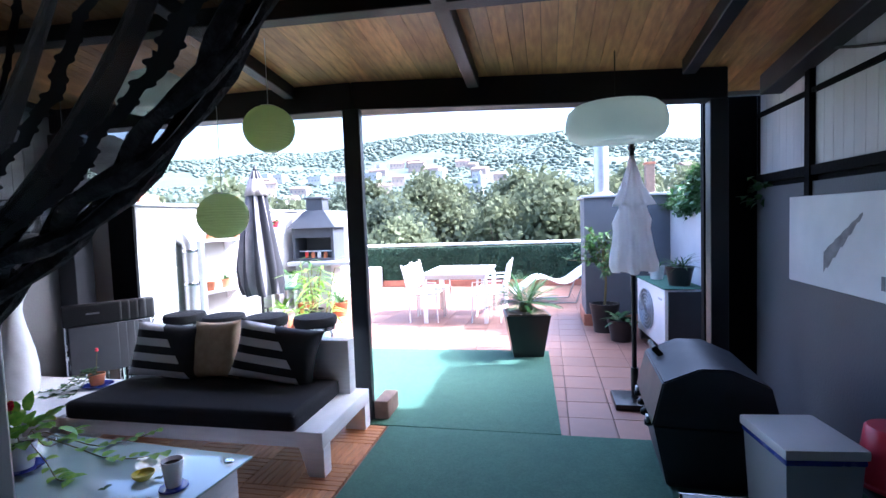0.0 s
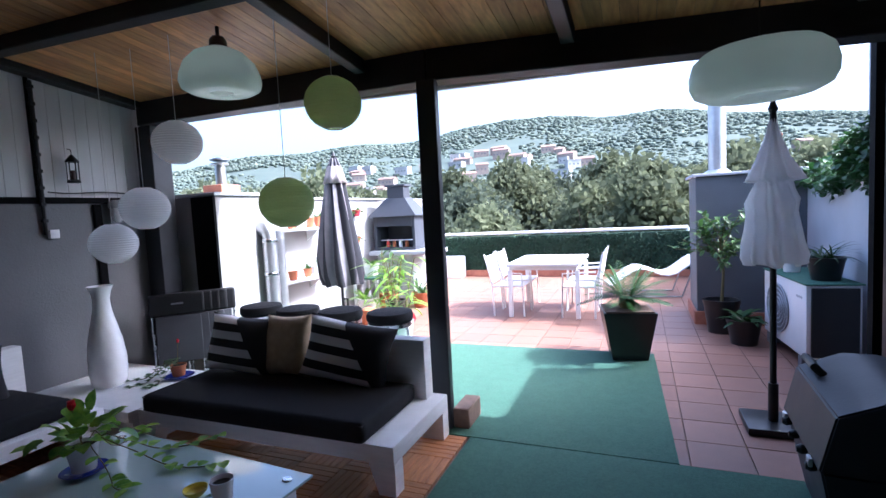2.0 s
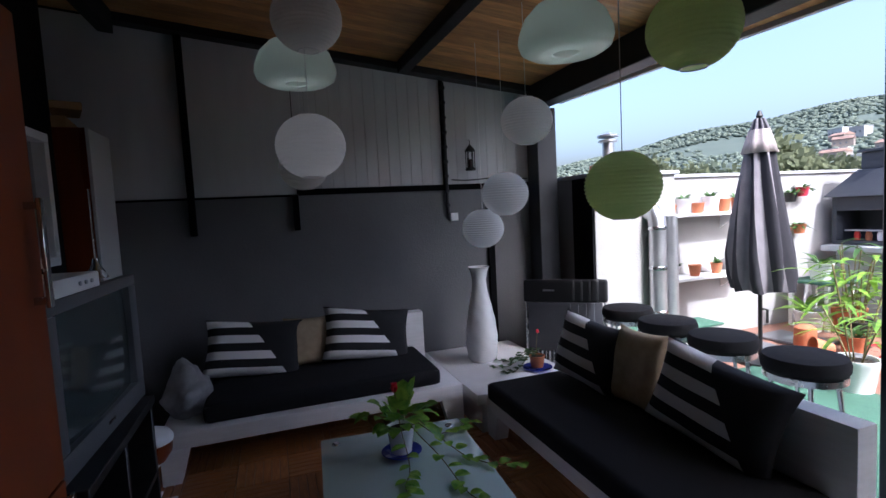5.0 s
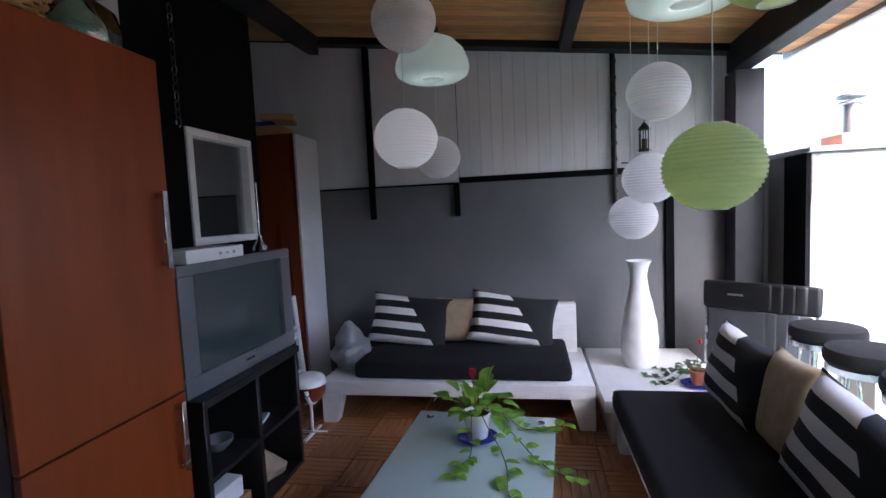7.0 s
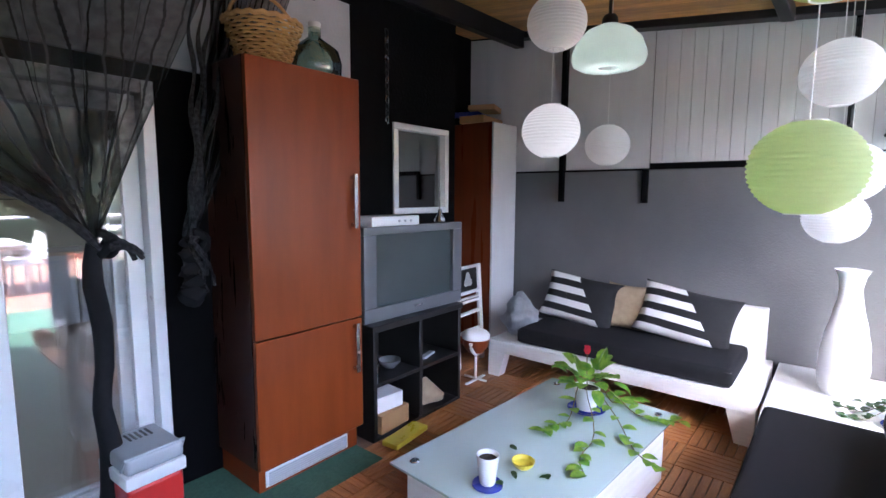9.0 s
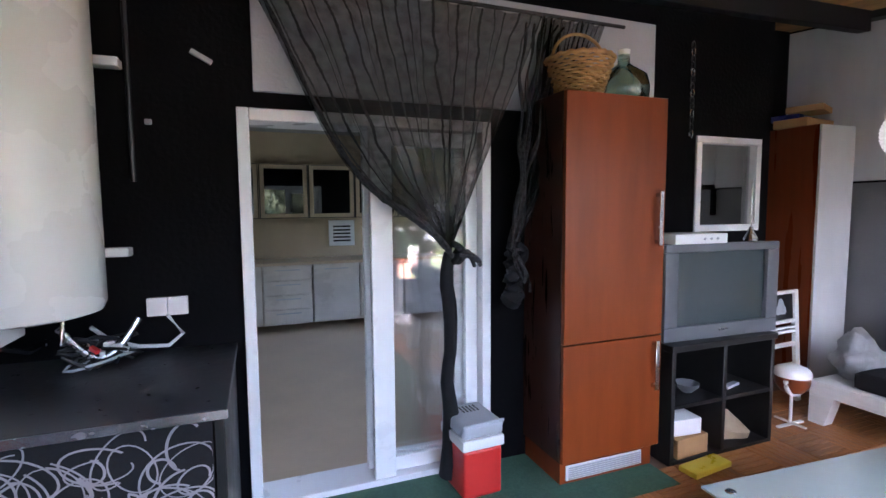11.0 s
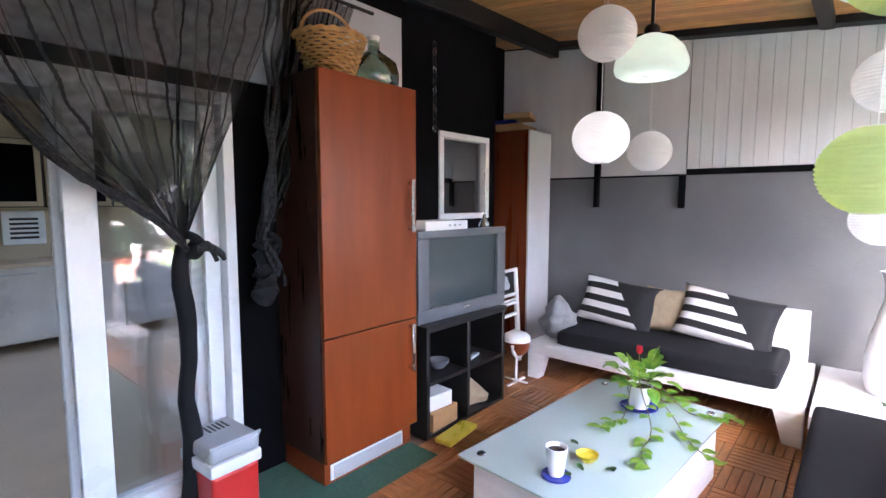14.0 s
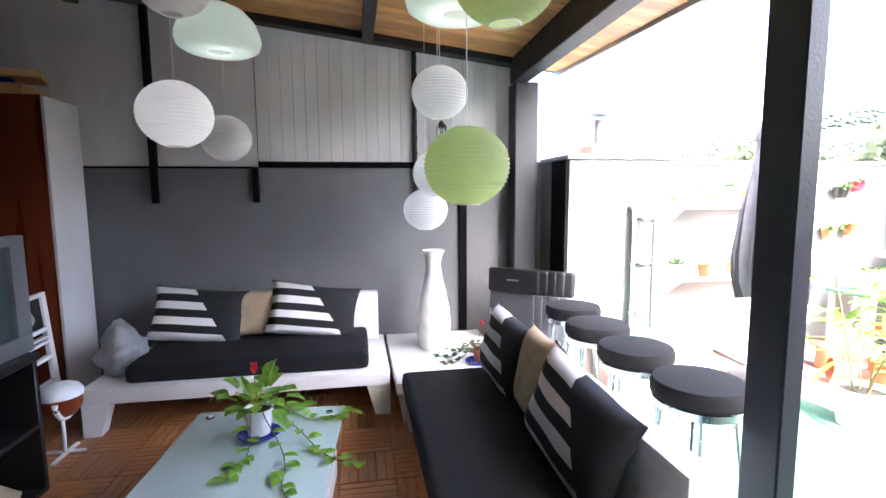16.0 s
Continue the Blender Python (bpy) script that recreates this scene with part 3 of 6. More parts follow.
# coffee table
tab = thing("coffee_table", pose(-1.46, 1.55, 0, 0, 0, -4), "white coffee table with a sea-green glass top", "table")
tab.scale = (1.055, 0.95, 1.0)
bm = add_box(B(), (-0.59, -0.35, 0.012), (0.59, 0.35, 0.350), 0.008, 2)
part("body", bm, "white_wood", tab)
bm = add_box(B(), (-0.645, -0.40, 0.362), (0.645, 0.40, 0.375), 0.004, 2)
part("glass_top", bm, "table_glass", tab, "frosted sea-green glass")
for sx in (-1, 1):
    for sy in (-1, 1):
        part("stud", add_lathe(B(), [(0.022, 0.350), (0.022, 0.378), (0.018, 0.382)], 16, (sx * 0.57, sy * 0.32, 0)), "chrome", tab, "chrome stud")

# fridge-freezer behind cherry doors
cab = thing("fridge_cabinet", pose(-0.94, 0.0, 0), "tall cherry veneer cabinet with steel handles and a base grille", "cabinet")
cab.scale = (1.09, 1.12, 1.022)
# body darker than the doors: the shade on its sides is coloured in
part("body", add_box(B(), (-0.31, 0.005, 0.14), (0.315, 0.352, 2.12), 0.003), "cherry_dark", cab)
part("plinth", add_box(B(), (-0.29, 0.005, 0.012), (0.30, 0.34, 0.139)), "cherry", cab)
d = part("door", add_box(B(), (-0.308, 0.353, 0.80), (0.313, 0.378, 2.118), 0.003), "cherry", cab)
part("handle", add_box(add_box(add_box(B(), (-0.262, 0.405, 1.31), (-0.238, 0.415, 1.61), 0.002), (-0.259, 0.379, 1.32), (-0.241, 0.404, 1.34)), (-0.259, 0.379, 1.58), (-0.241, 0.404, 1.60)), "chrome", d, "brushed steel bar handle")
d = part("door", add_box(B(), (-0.308, 0.353, 0.145), (0.313, 0.378, 0.793), 0.003), "cherry", cab)
part("handle", add_box(add_box(add_box(B(), (-0.262, 0.405, 0.49), (-0.238, 0.415, 0.775), 0.002), (-0.259, 0.379, 0.50), (-0.241, 0.404, 0.52)), (-0.259, 0.379, 0.745), (-0.241, 0.404, 0.765)), "chrome", d, "brushed steel bar handle")
g = part("grille", add_box(B(), (-0.22, 0.341, 0.03), (0.27, 0.35, 0.115), 0.003), "white_plastic", cab, "white vent grille")
for k in range(6):
    part("slat", add_box(B(), (-0.205, 0.351, 0.040 + k * 0.012), (0.255, 0.356, 0.046 + k * 0.012)), "grey_plastic", g)

# television on its rack
rack = thing("tv_rack", pose(-1.77, 0.03, 0), "black open shelf unit holding a television", "shelf unit")
X0, X1, D = -0.44, 0.43, 0.42
for nm, lo, hi in (("side_panel", (X0, 0.02, 0), (X0 + 0.03, D, 0.70)), ("side_panel", (X1 - 0.03, 0.02, 0), (X1, D, 0.70)), ("divider", (-0.015, 0.02, 0.03), (0.015, D, 0.70)),
                   ("top", (X0 - 0.01, 0.01, 0.70), (X1 + 0.01, D + 0.01, 0.74)), ("bottom", (X0 + 0.03, 0.02, 0.0), (X1 - 0.03, D, 0.03)), ("shelf", (X0 + 0.03, 0.02, 0.35), (-0.015, D, 0.375)),
                   ("shelf", (0.015, 0.02, 0.35), (X1 - 0.03, D, 0.375)), ("back", (X0 + 0.03, 0.004, 0.03), (X1 - 0.03, 0.019, 0.70))):
    part(nm, add_box(B(), lo, hi, 0.003), "black_wood", rack)
tv = thing("television", pose(-1.80, 0.24, 0.741, 0, 0, -2), "grey cathode-ray television, switched off", "television")
tv.scale = (1.17, 0.95, 0.985)
bm = B()
add_prism(bm, [(-0.26, -0.24, 0.03), (0.26, -0.24, 0.03), (0.26, -0.24, 0.46), (-0.26, -0.24, 0.46)][::-1], [(-0.38, 0.12, 0.02), (0.38, 0.12, 0.02), (0.38, 0.12, 0.585), (-0.38, 0.12, 0.585)][::-1])
part("back_shell", bm, "tv_grey", tv)
bm = B()
for lo, hi in (((-0.395, 0.12, 0.0), (0.395, 0.17, 0.09)), ((-0.395, 0.12, 0.55), (0.395, 0.17, 0.60)), ((-0.395, 0.12, 0.09), (-0.31, 0.17, 0.55)), ((0.31, 0.12, 0.09), (0.395, 0.17, 0.55))):
    add_box(bm, lo, hi, 0.008, 2)
part("bezel", bm, "tv_grey", tv)
bm = add_grid(B(), lambda u, v: ((u - 0.5) * 0.63, 0.158 - 0.022 * ((2 * u - 1) ** 2 + 0.6 * (2 * v - 1) ** 2) / 1.6, 0.085 + v * 0.47), 14, 10)
part("screen", bm, "screen", tv, "dark glossy tube screen", "all")
part("base", add_box(B(), (-0.30, -0.2, -0.001), (0.30, 0.15, 0.0)), "tv_grey", tv)
part("badge", add_box(B(), (-0.03, 0.170, 0.045), (0.03, 0.173, 0.058)), "chrome", tv)
st = thing("receiver", pose(-1.60, 0.30, 1.333, 0, 0, -3), "silver receiver box lying on the television", "receiver")
part("case", add_box(B(), (-0.20, -0.12, 0), (0.20, 0.10, 0.06), 0.006, 2), "white_plastic", st)
for k in range(3):
    part("button", add_lathe(B(), [(0.008, 0), (0.008, 0.006)], 10, m=pose(-0.12 + 0.05 * k, 0.10, 0.03, -90)), "grey_plastic", st)
ant = thing("indoor_aerial", pose(-2.14, 0.30, 1.333), "small silver indoor aerial on the television", "aerial")
part("foot", add_lathe(B(), [(0.045, 0), (0.04, 0.02), (0.018, 0.06), (0.012, 0.09)], 18), "chrome", ant)
part("rod", add_tube(B(), [(0, 0, 0.09), (0.0, 0.0, 0.40)], 0.004), "chrome", ant)

# corner cabinet, cherry side and pale door
c2 = thing("corner_cabinet", pose(-3.72, -0.60, 0), "tall cabinet with a cherry side and a pale grey door", "cabinet")
part("body", add_box(B(), (0.0, 0.0, 0.0), (0.42, 0.57, 2.21), 0.003), "cherry_mid", c2)
part("door", add_box(B(), (0.0, 0.571, 0.02), (0.42, 0.592, 2.205), 0.003), "panel", c2, "pale grey door")
for k, (x, y, w, h, cm, rz) in enumerate(((-3.49, -0.28, 0.44, 0.07, "cardboard", 8), (-3.50, -0.40, 0.34, 0.05, "blue", 14), (-3.46, -0.22, 0.30, 0.05, "cardboard", 20))):
    bm = add_box(B(), (-w / 2, -0.13, 0), (w / 2, 0.13, h), 0.004)
    solid("box", bm, cm, "flat cardboard box lying on a tall cabinet" if cm == "cardboard" else "flat dark blue box on a tall cabinet", "box", pose(x, y, 2.211 + (0, 0.071, 0.121)[k], 0, 0, rz))

# sliding door
door = structure("door_1", add_box(B(), (DX0, -0.20, -0.01), (DX1, 0.02, 0.045), 0.003), "white_frame", "white double sliding door, one half open")
for lo, hi in (((DX0, -0.2, 0.046), (DX0 + 0.055, 0.03, DZ)), ((DX1 - 0.055, -0.2, 0.046), (DX1, 0.03, DZ)), ((DX0 + 0.056, -0.2, DZ - 0.06), (DX1 - 0.056, 0.03, DZ))):
    part("door_frame", add_box(B(), lo, hi, 0.004), "white_frame", door)
for x0, x1, y in ((DX0 + 0.058, 0.33, -0.06), (DX0 + 0.10, 0.36, -0.13)):
    leaf = part("sash", add_box(B(), (x1 - 0.075, y - 0.022, 0.05), (x1, y + 0.022, DZ - 0.065), 0.004), "white_frame", door)
    for lo, hi in (((x0, y - 0.02, 0.05), (x0 + 0.075, y + 0.02, DZ - 0.065)), ((x0 + 0.076, y - 0.02, 0.05), (x1 - 0.076, y + 0.02, 0.13)), ((x0 + 0.076, y - 0.02, DZ - 0.145), (x1 - 0.076, y + 0.02, DZ - 0.065))):
        part("sash_bar", add_box(B(), lo, hi, 0.003), "white_frame", leaf)
    p = part("pane", add_box(B(), (x0 + 0.07, y - 0.004, 0.125), (x1 - 0.07, y + 0.004, DZ - 0.14)), "pane", leaf)
    p.visible_shadow = False
part("handle", add_box(B(), (0.305, -0.037, 0.98), (0.325, -0.018, 1.16), 0.004), "grey_plastic", door, "grey pull handle")
bm = add_box(B(), (0.225, -0.036, 0.012), (0.345, 0.006, DZ - 0.06), 0.004)
part("mullion", bm, "white_frame", door)
# window
win = structure("window_1", add_box(B(), (WX0, -0.12, WZ0), (WX1, 0.015, WZ0 + 0.045), 0.003), "white_frame", "small white window in the black wall")
for lo, hi in (((WX0, -0.12, WZ1 - 0.045), (WX1, 0.015, WZ1)), ((WX0, -0.12, WZ0 + 0.046), (WX0 + 0.05, 0.015, WZ1 - 0.046)), ((WX1 - 0.05, -0.12, WZ0 + 0.046), (WX1, 0.015, WZ1 - 0.046))):
    part("window_frame", add_box(B(), lo, hi, 0.003), "white_frame", win)
part("pane", add_box(B(), (WX0 + 0.045, -0.05, WZ0 + 0.04), (WX1 - 0.045, -0.042, WZ1 - 0.04)), "dark_pane", win)

# shutter box panel over the door
bm = add_box(B(), (-1.56, 0.002, 2.13), (0.91, 0.022, 2.74), 0.004)
structure("shutter_box", bm, "shade_wall", "white panel of the shutter box above the door")

# room behind the door: floor, walls and a kitchen run
bm = B()
add_box(bm, (-2.67, -0.809, -0.1), (2.3, -0.201, 0.0))
add_box(bm, (-3.2, -5.2, -0.1), (2.3, -0.81, 0.0))
structure("room_floor", bm, "beige_floor", "pale shiny tiled floor of the kitchen")
bm = B()
add_box(bm, (-3.3, -4.55, 0), (2.4, -4.40, 2.6))
add_box(bm, (2.3, -5.2, 0), (2.45, -0.201, 2.6))
# the gap left in this wall is unseen, added to brighten the kitchen
for lo, hi in (((-3.35, -5.2, 0), (-3.2, -0.81, 0.9)), ((-3.35, -5.2, 2.25), (-3.2, -0.81, 2.6)), ((-3.35, -5.2, 0.9), (-3.2, -4.3, 2.25)), ((-3.35, -1.0, 0.9), (-3.2, -0.81, 2.25))):
    add_box(bm, lo, hi)
structure("room_wall", bm, "room_wall", "beige kitchen wall")
# frame of the added opening
kw = structure("window_2", add_box(B(), (-3.31, -4.3, 0.9), (-3.23, -1.0, 0.95), 0.003), "white_frame", "unseen white side window added to let skylight into the kitchen")
for lo, hi in (((-3.31, -4.3, 2.2), (-3.23, -1.0, 2.25)), ((-3.31, -4.3, 0.951), (-3.23, -4.25, 2.199)), ((-3.31, -1.05, 0.951), (-3.23, -1.0, 2.199))):
    part("window_frame", add_box(B(), lo, hi), "white_frame", kw)
structure("room_ceiling", add_box(add_box(B(), (-3.3, -5.3, 2.6), (2.4, -0.81, 2.7)), (-2.67, -0.809, 2.6), (2.4, -0.201, 2.7)), "white_wall", "white kitchen ceiling")
for k in range(5):
    u = thing("kitchen_unit", pose(-1.55 + 0.61 * k, -4.39, 0), "white glossy kitchen base unit", "cabinet", "kitchen units")
    part("body", add_box(B(), (0, 0, 0.1), (0.60, 0.55, 0.86), 0.002), "kitchen", u)
    if k == 3:
        for j in range(4):
            dr = part("drawer", add_box(B(), (0.01, 0.551, 0.12 + j * 0.185), (0.59, 0.57, 0.295 + j * 0.185), 0.003), "kitchen", u)
            part("handle", add_box(B(), (0.15, 0.571, 0.24 + j * 0.185), (0.45, 0.585, 0.252 + j * 0.185)), "grey_plastic", dr)
    else:
        dr = part("door", add_box(B(), (0.01, 0.551, 0.12), (0.59, 0.57, 0.85), 0.003), "kitchen", u)
        part("handle", add_box(B(), (0.15, 0.571, 0.79), (0.45, 0.585, 0.802)), "grey_plastic", dr)
    w = thing("wall_unit", pose(-1.55 + 0.61 * k, -4.39, 1.45), "dark wooden kitchen wall unit", "cabinet", "kitchen wall units")
    part("body", add_box(B(), (0, 0, 0), (0.60, 0.32, 0.70), 0.002), "black_wood", w)
    wd = part("door", add_box(B(), (0.06, 0.321, 0.06), (0.54, 0.332, 0.64), 0.003), "dark_pane", w)
    for lo, hi in (((0.01, 0.321, 0.01), (0.06, 0.340, 0.69)), ((0.54, 0.321, 0.01), (0.59, 0.340, 0.69)), ((0.061, 0.321, 0.01), (0.539, 0.340, 0.06)), ((0.061, 0.321, 0.64), (0.539, 0.340, 0.69))):
        part("door_frame", add_box(B(), lo, hi, 0.003), "room_wall", wd)
bm = add_box(B(), (-1.55, -4.39, 0.861), (1.50, -3.80, 0.90), 0.003)
solid("kitchen_worktop", bm, "beige_floor", "beige kitchen worktop along the far wall", "worktop")
fr = thing("framed_print", pose(-0.2, -4.399, 1.05), "pale framed print with dark writing bars on the kitchen wall", "picture")
part("frame", add_box(B(), (-0.18, 0.0, 0), (0.18, 0.02, 0.36), 0.003), "white_frame", fr)
for j in range(5):
    part("bar", add_box(B(), (-0.12, 0.021, 0.06 + j * 0.05), (0.12, 0.024, 0.085 + j * 0.05)), "black_wood", fr)

# counter with a printed cloth front
cnt = thing("counter", pose(1.04, 0.0, 0), "dark grey counter with a looped black cloth front", "counter")
cnt.scale = (1.18, 0.93, 1.0)
part("worktop", add_box(B(), (-0.01, 0.005, 0.87), (1.105, 0.94, 0.905), 0.006, 2), "counter_top", cnt)
part("edge_strip", add_box(B(), (-0.012, 0.941, 0.872), (1.105, 0.946, 0.903)), "chrome", cnt)
part("side_panel", add_box(B(), (0.0, 0.01, 0.0), (0.03, 0.90, 0.869), 0.003), "black_wood", cnt)
cl = part("cloth_front", add_grid(B(), lambda u, v: (0.031 + u * 1.07, 0.915 + 0.010 * math.sin(u * 26) * (1 - v * 0.6), 0.02 + v * 0.848), 60, 6), "black_fabric", cnt, "black cloth printed with pale loops")
rng = random.Random(7)
bm = B()
for k in range(150):
    cx, cz, ra = rng.uniform(0.08, 1.05), rng.uniform(0.05, 0.83), rng.uniform(0.035, 0.12)
    rb, tilt, span = ra * rng.uniform(0.5, 0.9), rng.uniform(0, 3.1), rng.uniform(3.6, 6.6)
    a0, wd = rng.uniform(0, 6.2), rng.uniform(0.0018, 0.004)
    prev = None
    for i in range(27):
        a = a0 + span * i / 26
        q = []
        for s in (-1, 1):
            ex, ez = (ra + s * wd) * math.cos(a), (rb + s * wd) * math.sin(a)
            x = min(1.098, max(0.034, cx + ex * math.cos(tilt) - ez * math.sin(tilt)))
            z = min(0.862, max(0.024, cz + ex * math.sin(tilt) + ez * math.cos(tilt)))
            u, v = (x - 0.031) / 1.07, (z - 0.02) / 0.848
            q.append(bm.verts.new((x, 0.9185 + 0.010 * math.sin(u * 26) * (1 - v * 0.6), z)))
        if prev:
            bm.faces.new((prev[0], prev[1], q[1], q[0]))
        prev = q
part("loop_print", bm, "loop", cl, "pale printed loops", False)

# water heater
wh = thing("water_heater", pose(1.765, 0.32, 1.155), "large white cylindrical electric water heater on the black wall", "water heater")
wh.scale = (1.07, 1.07, 1.12)
prof = [(0.001, 0.0), (0.20, 0.0), (0.245, 0.012), (0.258, 0.04), (0.258, 1.10), (0.250, 1.135), (0.215, 1.16), (0.001, 1.17)]
part("tank", add_lathe(B(), prof, 48, cap=False), "cream", wh)
part("control_box", add_box(B(), (-0.02, 0.02, -0.055), (0.19, 0.20, -0.002), 0.008, 2), "white_plastic", wh)
for z in (0.18, 0.91):
    part("bracket", add_box(B(), (-0.30, -0.27, z), (-0.20, -0.20, z + 0.035), 0.004), "white_plastic", wh)
for k, x in enumerate((-0.12, 0.06)):
    part("pipe", add_tube(B(), [(x, 0, 0.005), (x, 0, -0.10), (x - 0.04, -0.1, -0.14), (x - 0.05, -0.28, -0.14)], 0.011), "chrome", wh)
part("hose", add_tube(B(), [(-0.1 - 0.02 * i, -0.02 - 0.008 * i, -0.05 - 0.13 * math.sin(i / 12 * math.pi)) for i in range(13)], 0.012), "chrome", wh)
bx = thing("cardboard_box", pose(2.10, 0.42, 0.9055, 0, 0, 2), "open brown cardboard box with printed lines on the counter", "box")
bx.scale = (1.0, 0.9, 1.0)
part("carton", add_box(B(), (-0.17, -0.13, 0), (0.18, 0.13, 0.22), 0.003), "cardboard", bx)
for k in range(3):
    part("print_bar", add_box(B(), (-0.06, 0.131, 0.12 + k * 0.02), (0.10, 0.1325, 0.127 + k * 0.02)), "black_wood", bx)
for s, rx in ((-1, 38), (1, -30)):
    part("flap", add_box(B(), (-0.16, -0.065, 0), (0.20, 0.065, 0.004), m=pose(0, s * 0.17, 0.25, rx)), "cardboard", bx)
skt = thing("socket", pose(1.32, 0.002, 1.07), "white double wall socket with a cable", "socket")
for k in range(2):
    part("plate", add_box(B(), (-0.085 + 0.086 * k, 0, 0), (-0.001 + 0.086 * k, 0.035, 0.085), 0.006, 2), "white_plastic", skt)
part("cable", add_tube(B(), [(0, 0.03, 0.0), (-0.06, 0.03, -0.09), (0.0, 0.04, -0.14), (0.12, 0.05, -0.13), (0.22, 0.09, -0.08), (0.28, 0.12, -0.01)], 0.009), "white_plastic", skt)
part("pipe", add_tube(B(), [(0.11, 0.01, 0.62), (0.11, 0.01, 1.45)], 0.012), "post", skt)

wr = thing("cable_tangle", pose(1.56, 0.20, 0.9055), "tangled black and grey cables with white connectors on the counter", "cables")
rngw = random.Random(5)
for k in range(9):
    a, b, c = rngw.uniform(0, 6), rngw.uniform(0.05, 0.12), rngw.uniform(0.04, 0.13)
    r0 = rngw.uniform(0.004, 0.009)
    pts = [(-0.02 + b * math.cos(a + t) + 0.02 * math.sin(3 * t), 0.02 + 0.6 * b * math.sin(a + 1.3 * t), 0.010 + c * abs(math.sin(0.7 * t + a))) for t in [i * 0.4 for i in range(16)]]
    part("cable", add_tube(B(), pts, r0, 6), ("cable", "grey_plastic", "cable", "post")[k % 4], wr)
for k in range(5):
    part("connector", add_box(B(), (-0.022, -0.010, -0.010), (0.022, 0.010, 0.010), 0.003, m=pose(-0.10 + 0.022 * k, 0.03 + 0.012 * k, 0.075 + 0.016 * (k % 3), 0, 10 * k - 20, 35 * k)), "white_plastic" if k < 4 else "red", wr)

for x, z, ry, lab in ((1.13, 2.27, -28, "small pale metal strip screwed to the black wall"), (1.36, 1.96, 0, "small pale hook on the black wall")):
    w0 = 0.05 if ry else 0.014
    solid("wall_fitting", add_box(B(), (-w0, 0.0, -0.012), (w0, 0.018, 0.012), 0.004, 2), "grey_plastic", lab, "fitting", pose(x, 0.002, z, 0, ry, 0), "wall fittings")

# cool box
cb = thing("cool_box", pose(-0.16, 0.19, 0.013, 0, 0, 3), "red picnic cool box with a grey and white lid", "cool box")
part("body", add_box(B(), (-0.115, -0.14, 0), (0.115, 0.14, 0.27), 0.02, 3), "red", cb)
part("collar", add_box(B(), (-0.125, -0.15, 0.271), (0.125, 0.15, 0.33), 0.012, 2), "white_plastic", cb)
lid = part("lid", add_box(B(), (-0.12, -0.145, 0.331), (0.12, 0.145, 0.41), 0.022, 3), "grey_plastic", cb, "grey lid with vents")
for k in range(5):
    part("vent", add_box(B(), (-0.06 + 0.022 * k, -0.10, 0.4105), (-0.05 + 0.022 * k, -0.02, 0.413)), "black_wood", lid)
part("handle", add_tube(B(), [(-0.122, 0.1, 0.35), (-0.122, 0.14, 0.41), (0.122, 0.14, 0.41), (0.122, 0.1, 0.35)], 0.008), "grey_plastic", cb)


# basket and glass jar on the cabinet
bk = thing("wicker_basket", pose(-0.82, 0.22, 2.168), "round brown wicker basket on a tall cabinet", "basket")
for j in range(13):
    r = 0.115 + 0.0055 * j
    pts = [((r + 0.008 * math.sin(14 * a + j * math.pi)) * math.cos(a), (r + 0.008 * math.sin(14 * a + j * math.pi)) * math.sin(a), 0.008 + j * 0.0155) for a in [2 * math.pi * i / 84 for i in range(85)]]
    part("weave", add_tube(B(), pts, 0.008, 5), "wicker", bk)
part("bottom", add_lathe(B(), [(0.112, 0.0), (0.112, 0.008)], 24), "wicker", bk)
pts = [(0.188 * math.cos(a), 0.188 * math.sin(a), 0.214 + 0.005 * math.sin(20 * a)) for a in [2 * math.pi * i / 60 for i in range(61)]]
part("rim", add_tube(B(), pts, 0.013, 6), "wicker", bk)
part("handle", add_tube(B(), [(0.18 * math.cos(a), 0, 0.20 + 0.16 * math.sin(a)) for a in [math.pi * i / 16 for i in range(17)]], 0.009, 6), "wicker", bk)
M["green_glass"] = glass("green_glass", (0.55, 0.72, 0.64), 0.02, 0.12)
jr = thing("demijohn", pose(-1.15, 0.20, 2.168), "green glass demijohn on a tall cabinet", "bottle")
jr.scale = (1.15, 1.15, 0.95)
part("body", add_lathe(B(), [(0.001, 0.0), (0.10, 0.0), (0.125, 0.03), (0.13, 0.10), (0.115, 0.17), (0.06, 0.22), (0.03, 0.25), (0.03, 0.30)], 28, cap=False), "green_glass", jr)
part("stopper", add_lathe(B(), [(0.028, 0.29), (0.032, 0.33)], 14), "white_plastic", jr)


# lanterns and lamps
def paper_lantern(x, y, z, r, material, word):
    t = thing("paper_lantern", pose(x, y, z), f"round {word} paper lantern on a thin cord", "lantern", "paper lanterns")
    prof = []
    n = 66
    for i in range(n + 1):
        a = -math.pi / 2 + 0.30 + (math.pi - 0.60) * i / n
        k = 1 - (0.042 if i % 3 == 0 else 0.0)
        prof.append((r * math.cos(a) * k, 0.92 * r * math.sin(a)))
    part("shade", add_lathe(B(), prof, 40, cap=False), material, t, "", "all")
    for s in (-1, 1):
        zz = s * 0.92 * r * math.cos(0.30)
        rr = r * math.sin(0.30)
        part("ring", add_tube(B(), [(rr * math.cos(a), rr * math.sin(a), zz) for a in [2 * math.pi * i / 24 for i in range(25)]], 0.003, 5), "white_plastic", t)
    part("cord", add_tube(B(), [(0, 0, 0.92 * r * 0.95), (0, 0, ceil_z(x, y) - z - 0.0)], 0.0022, 5), "white_plastic", t)
    return t


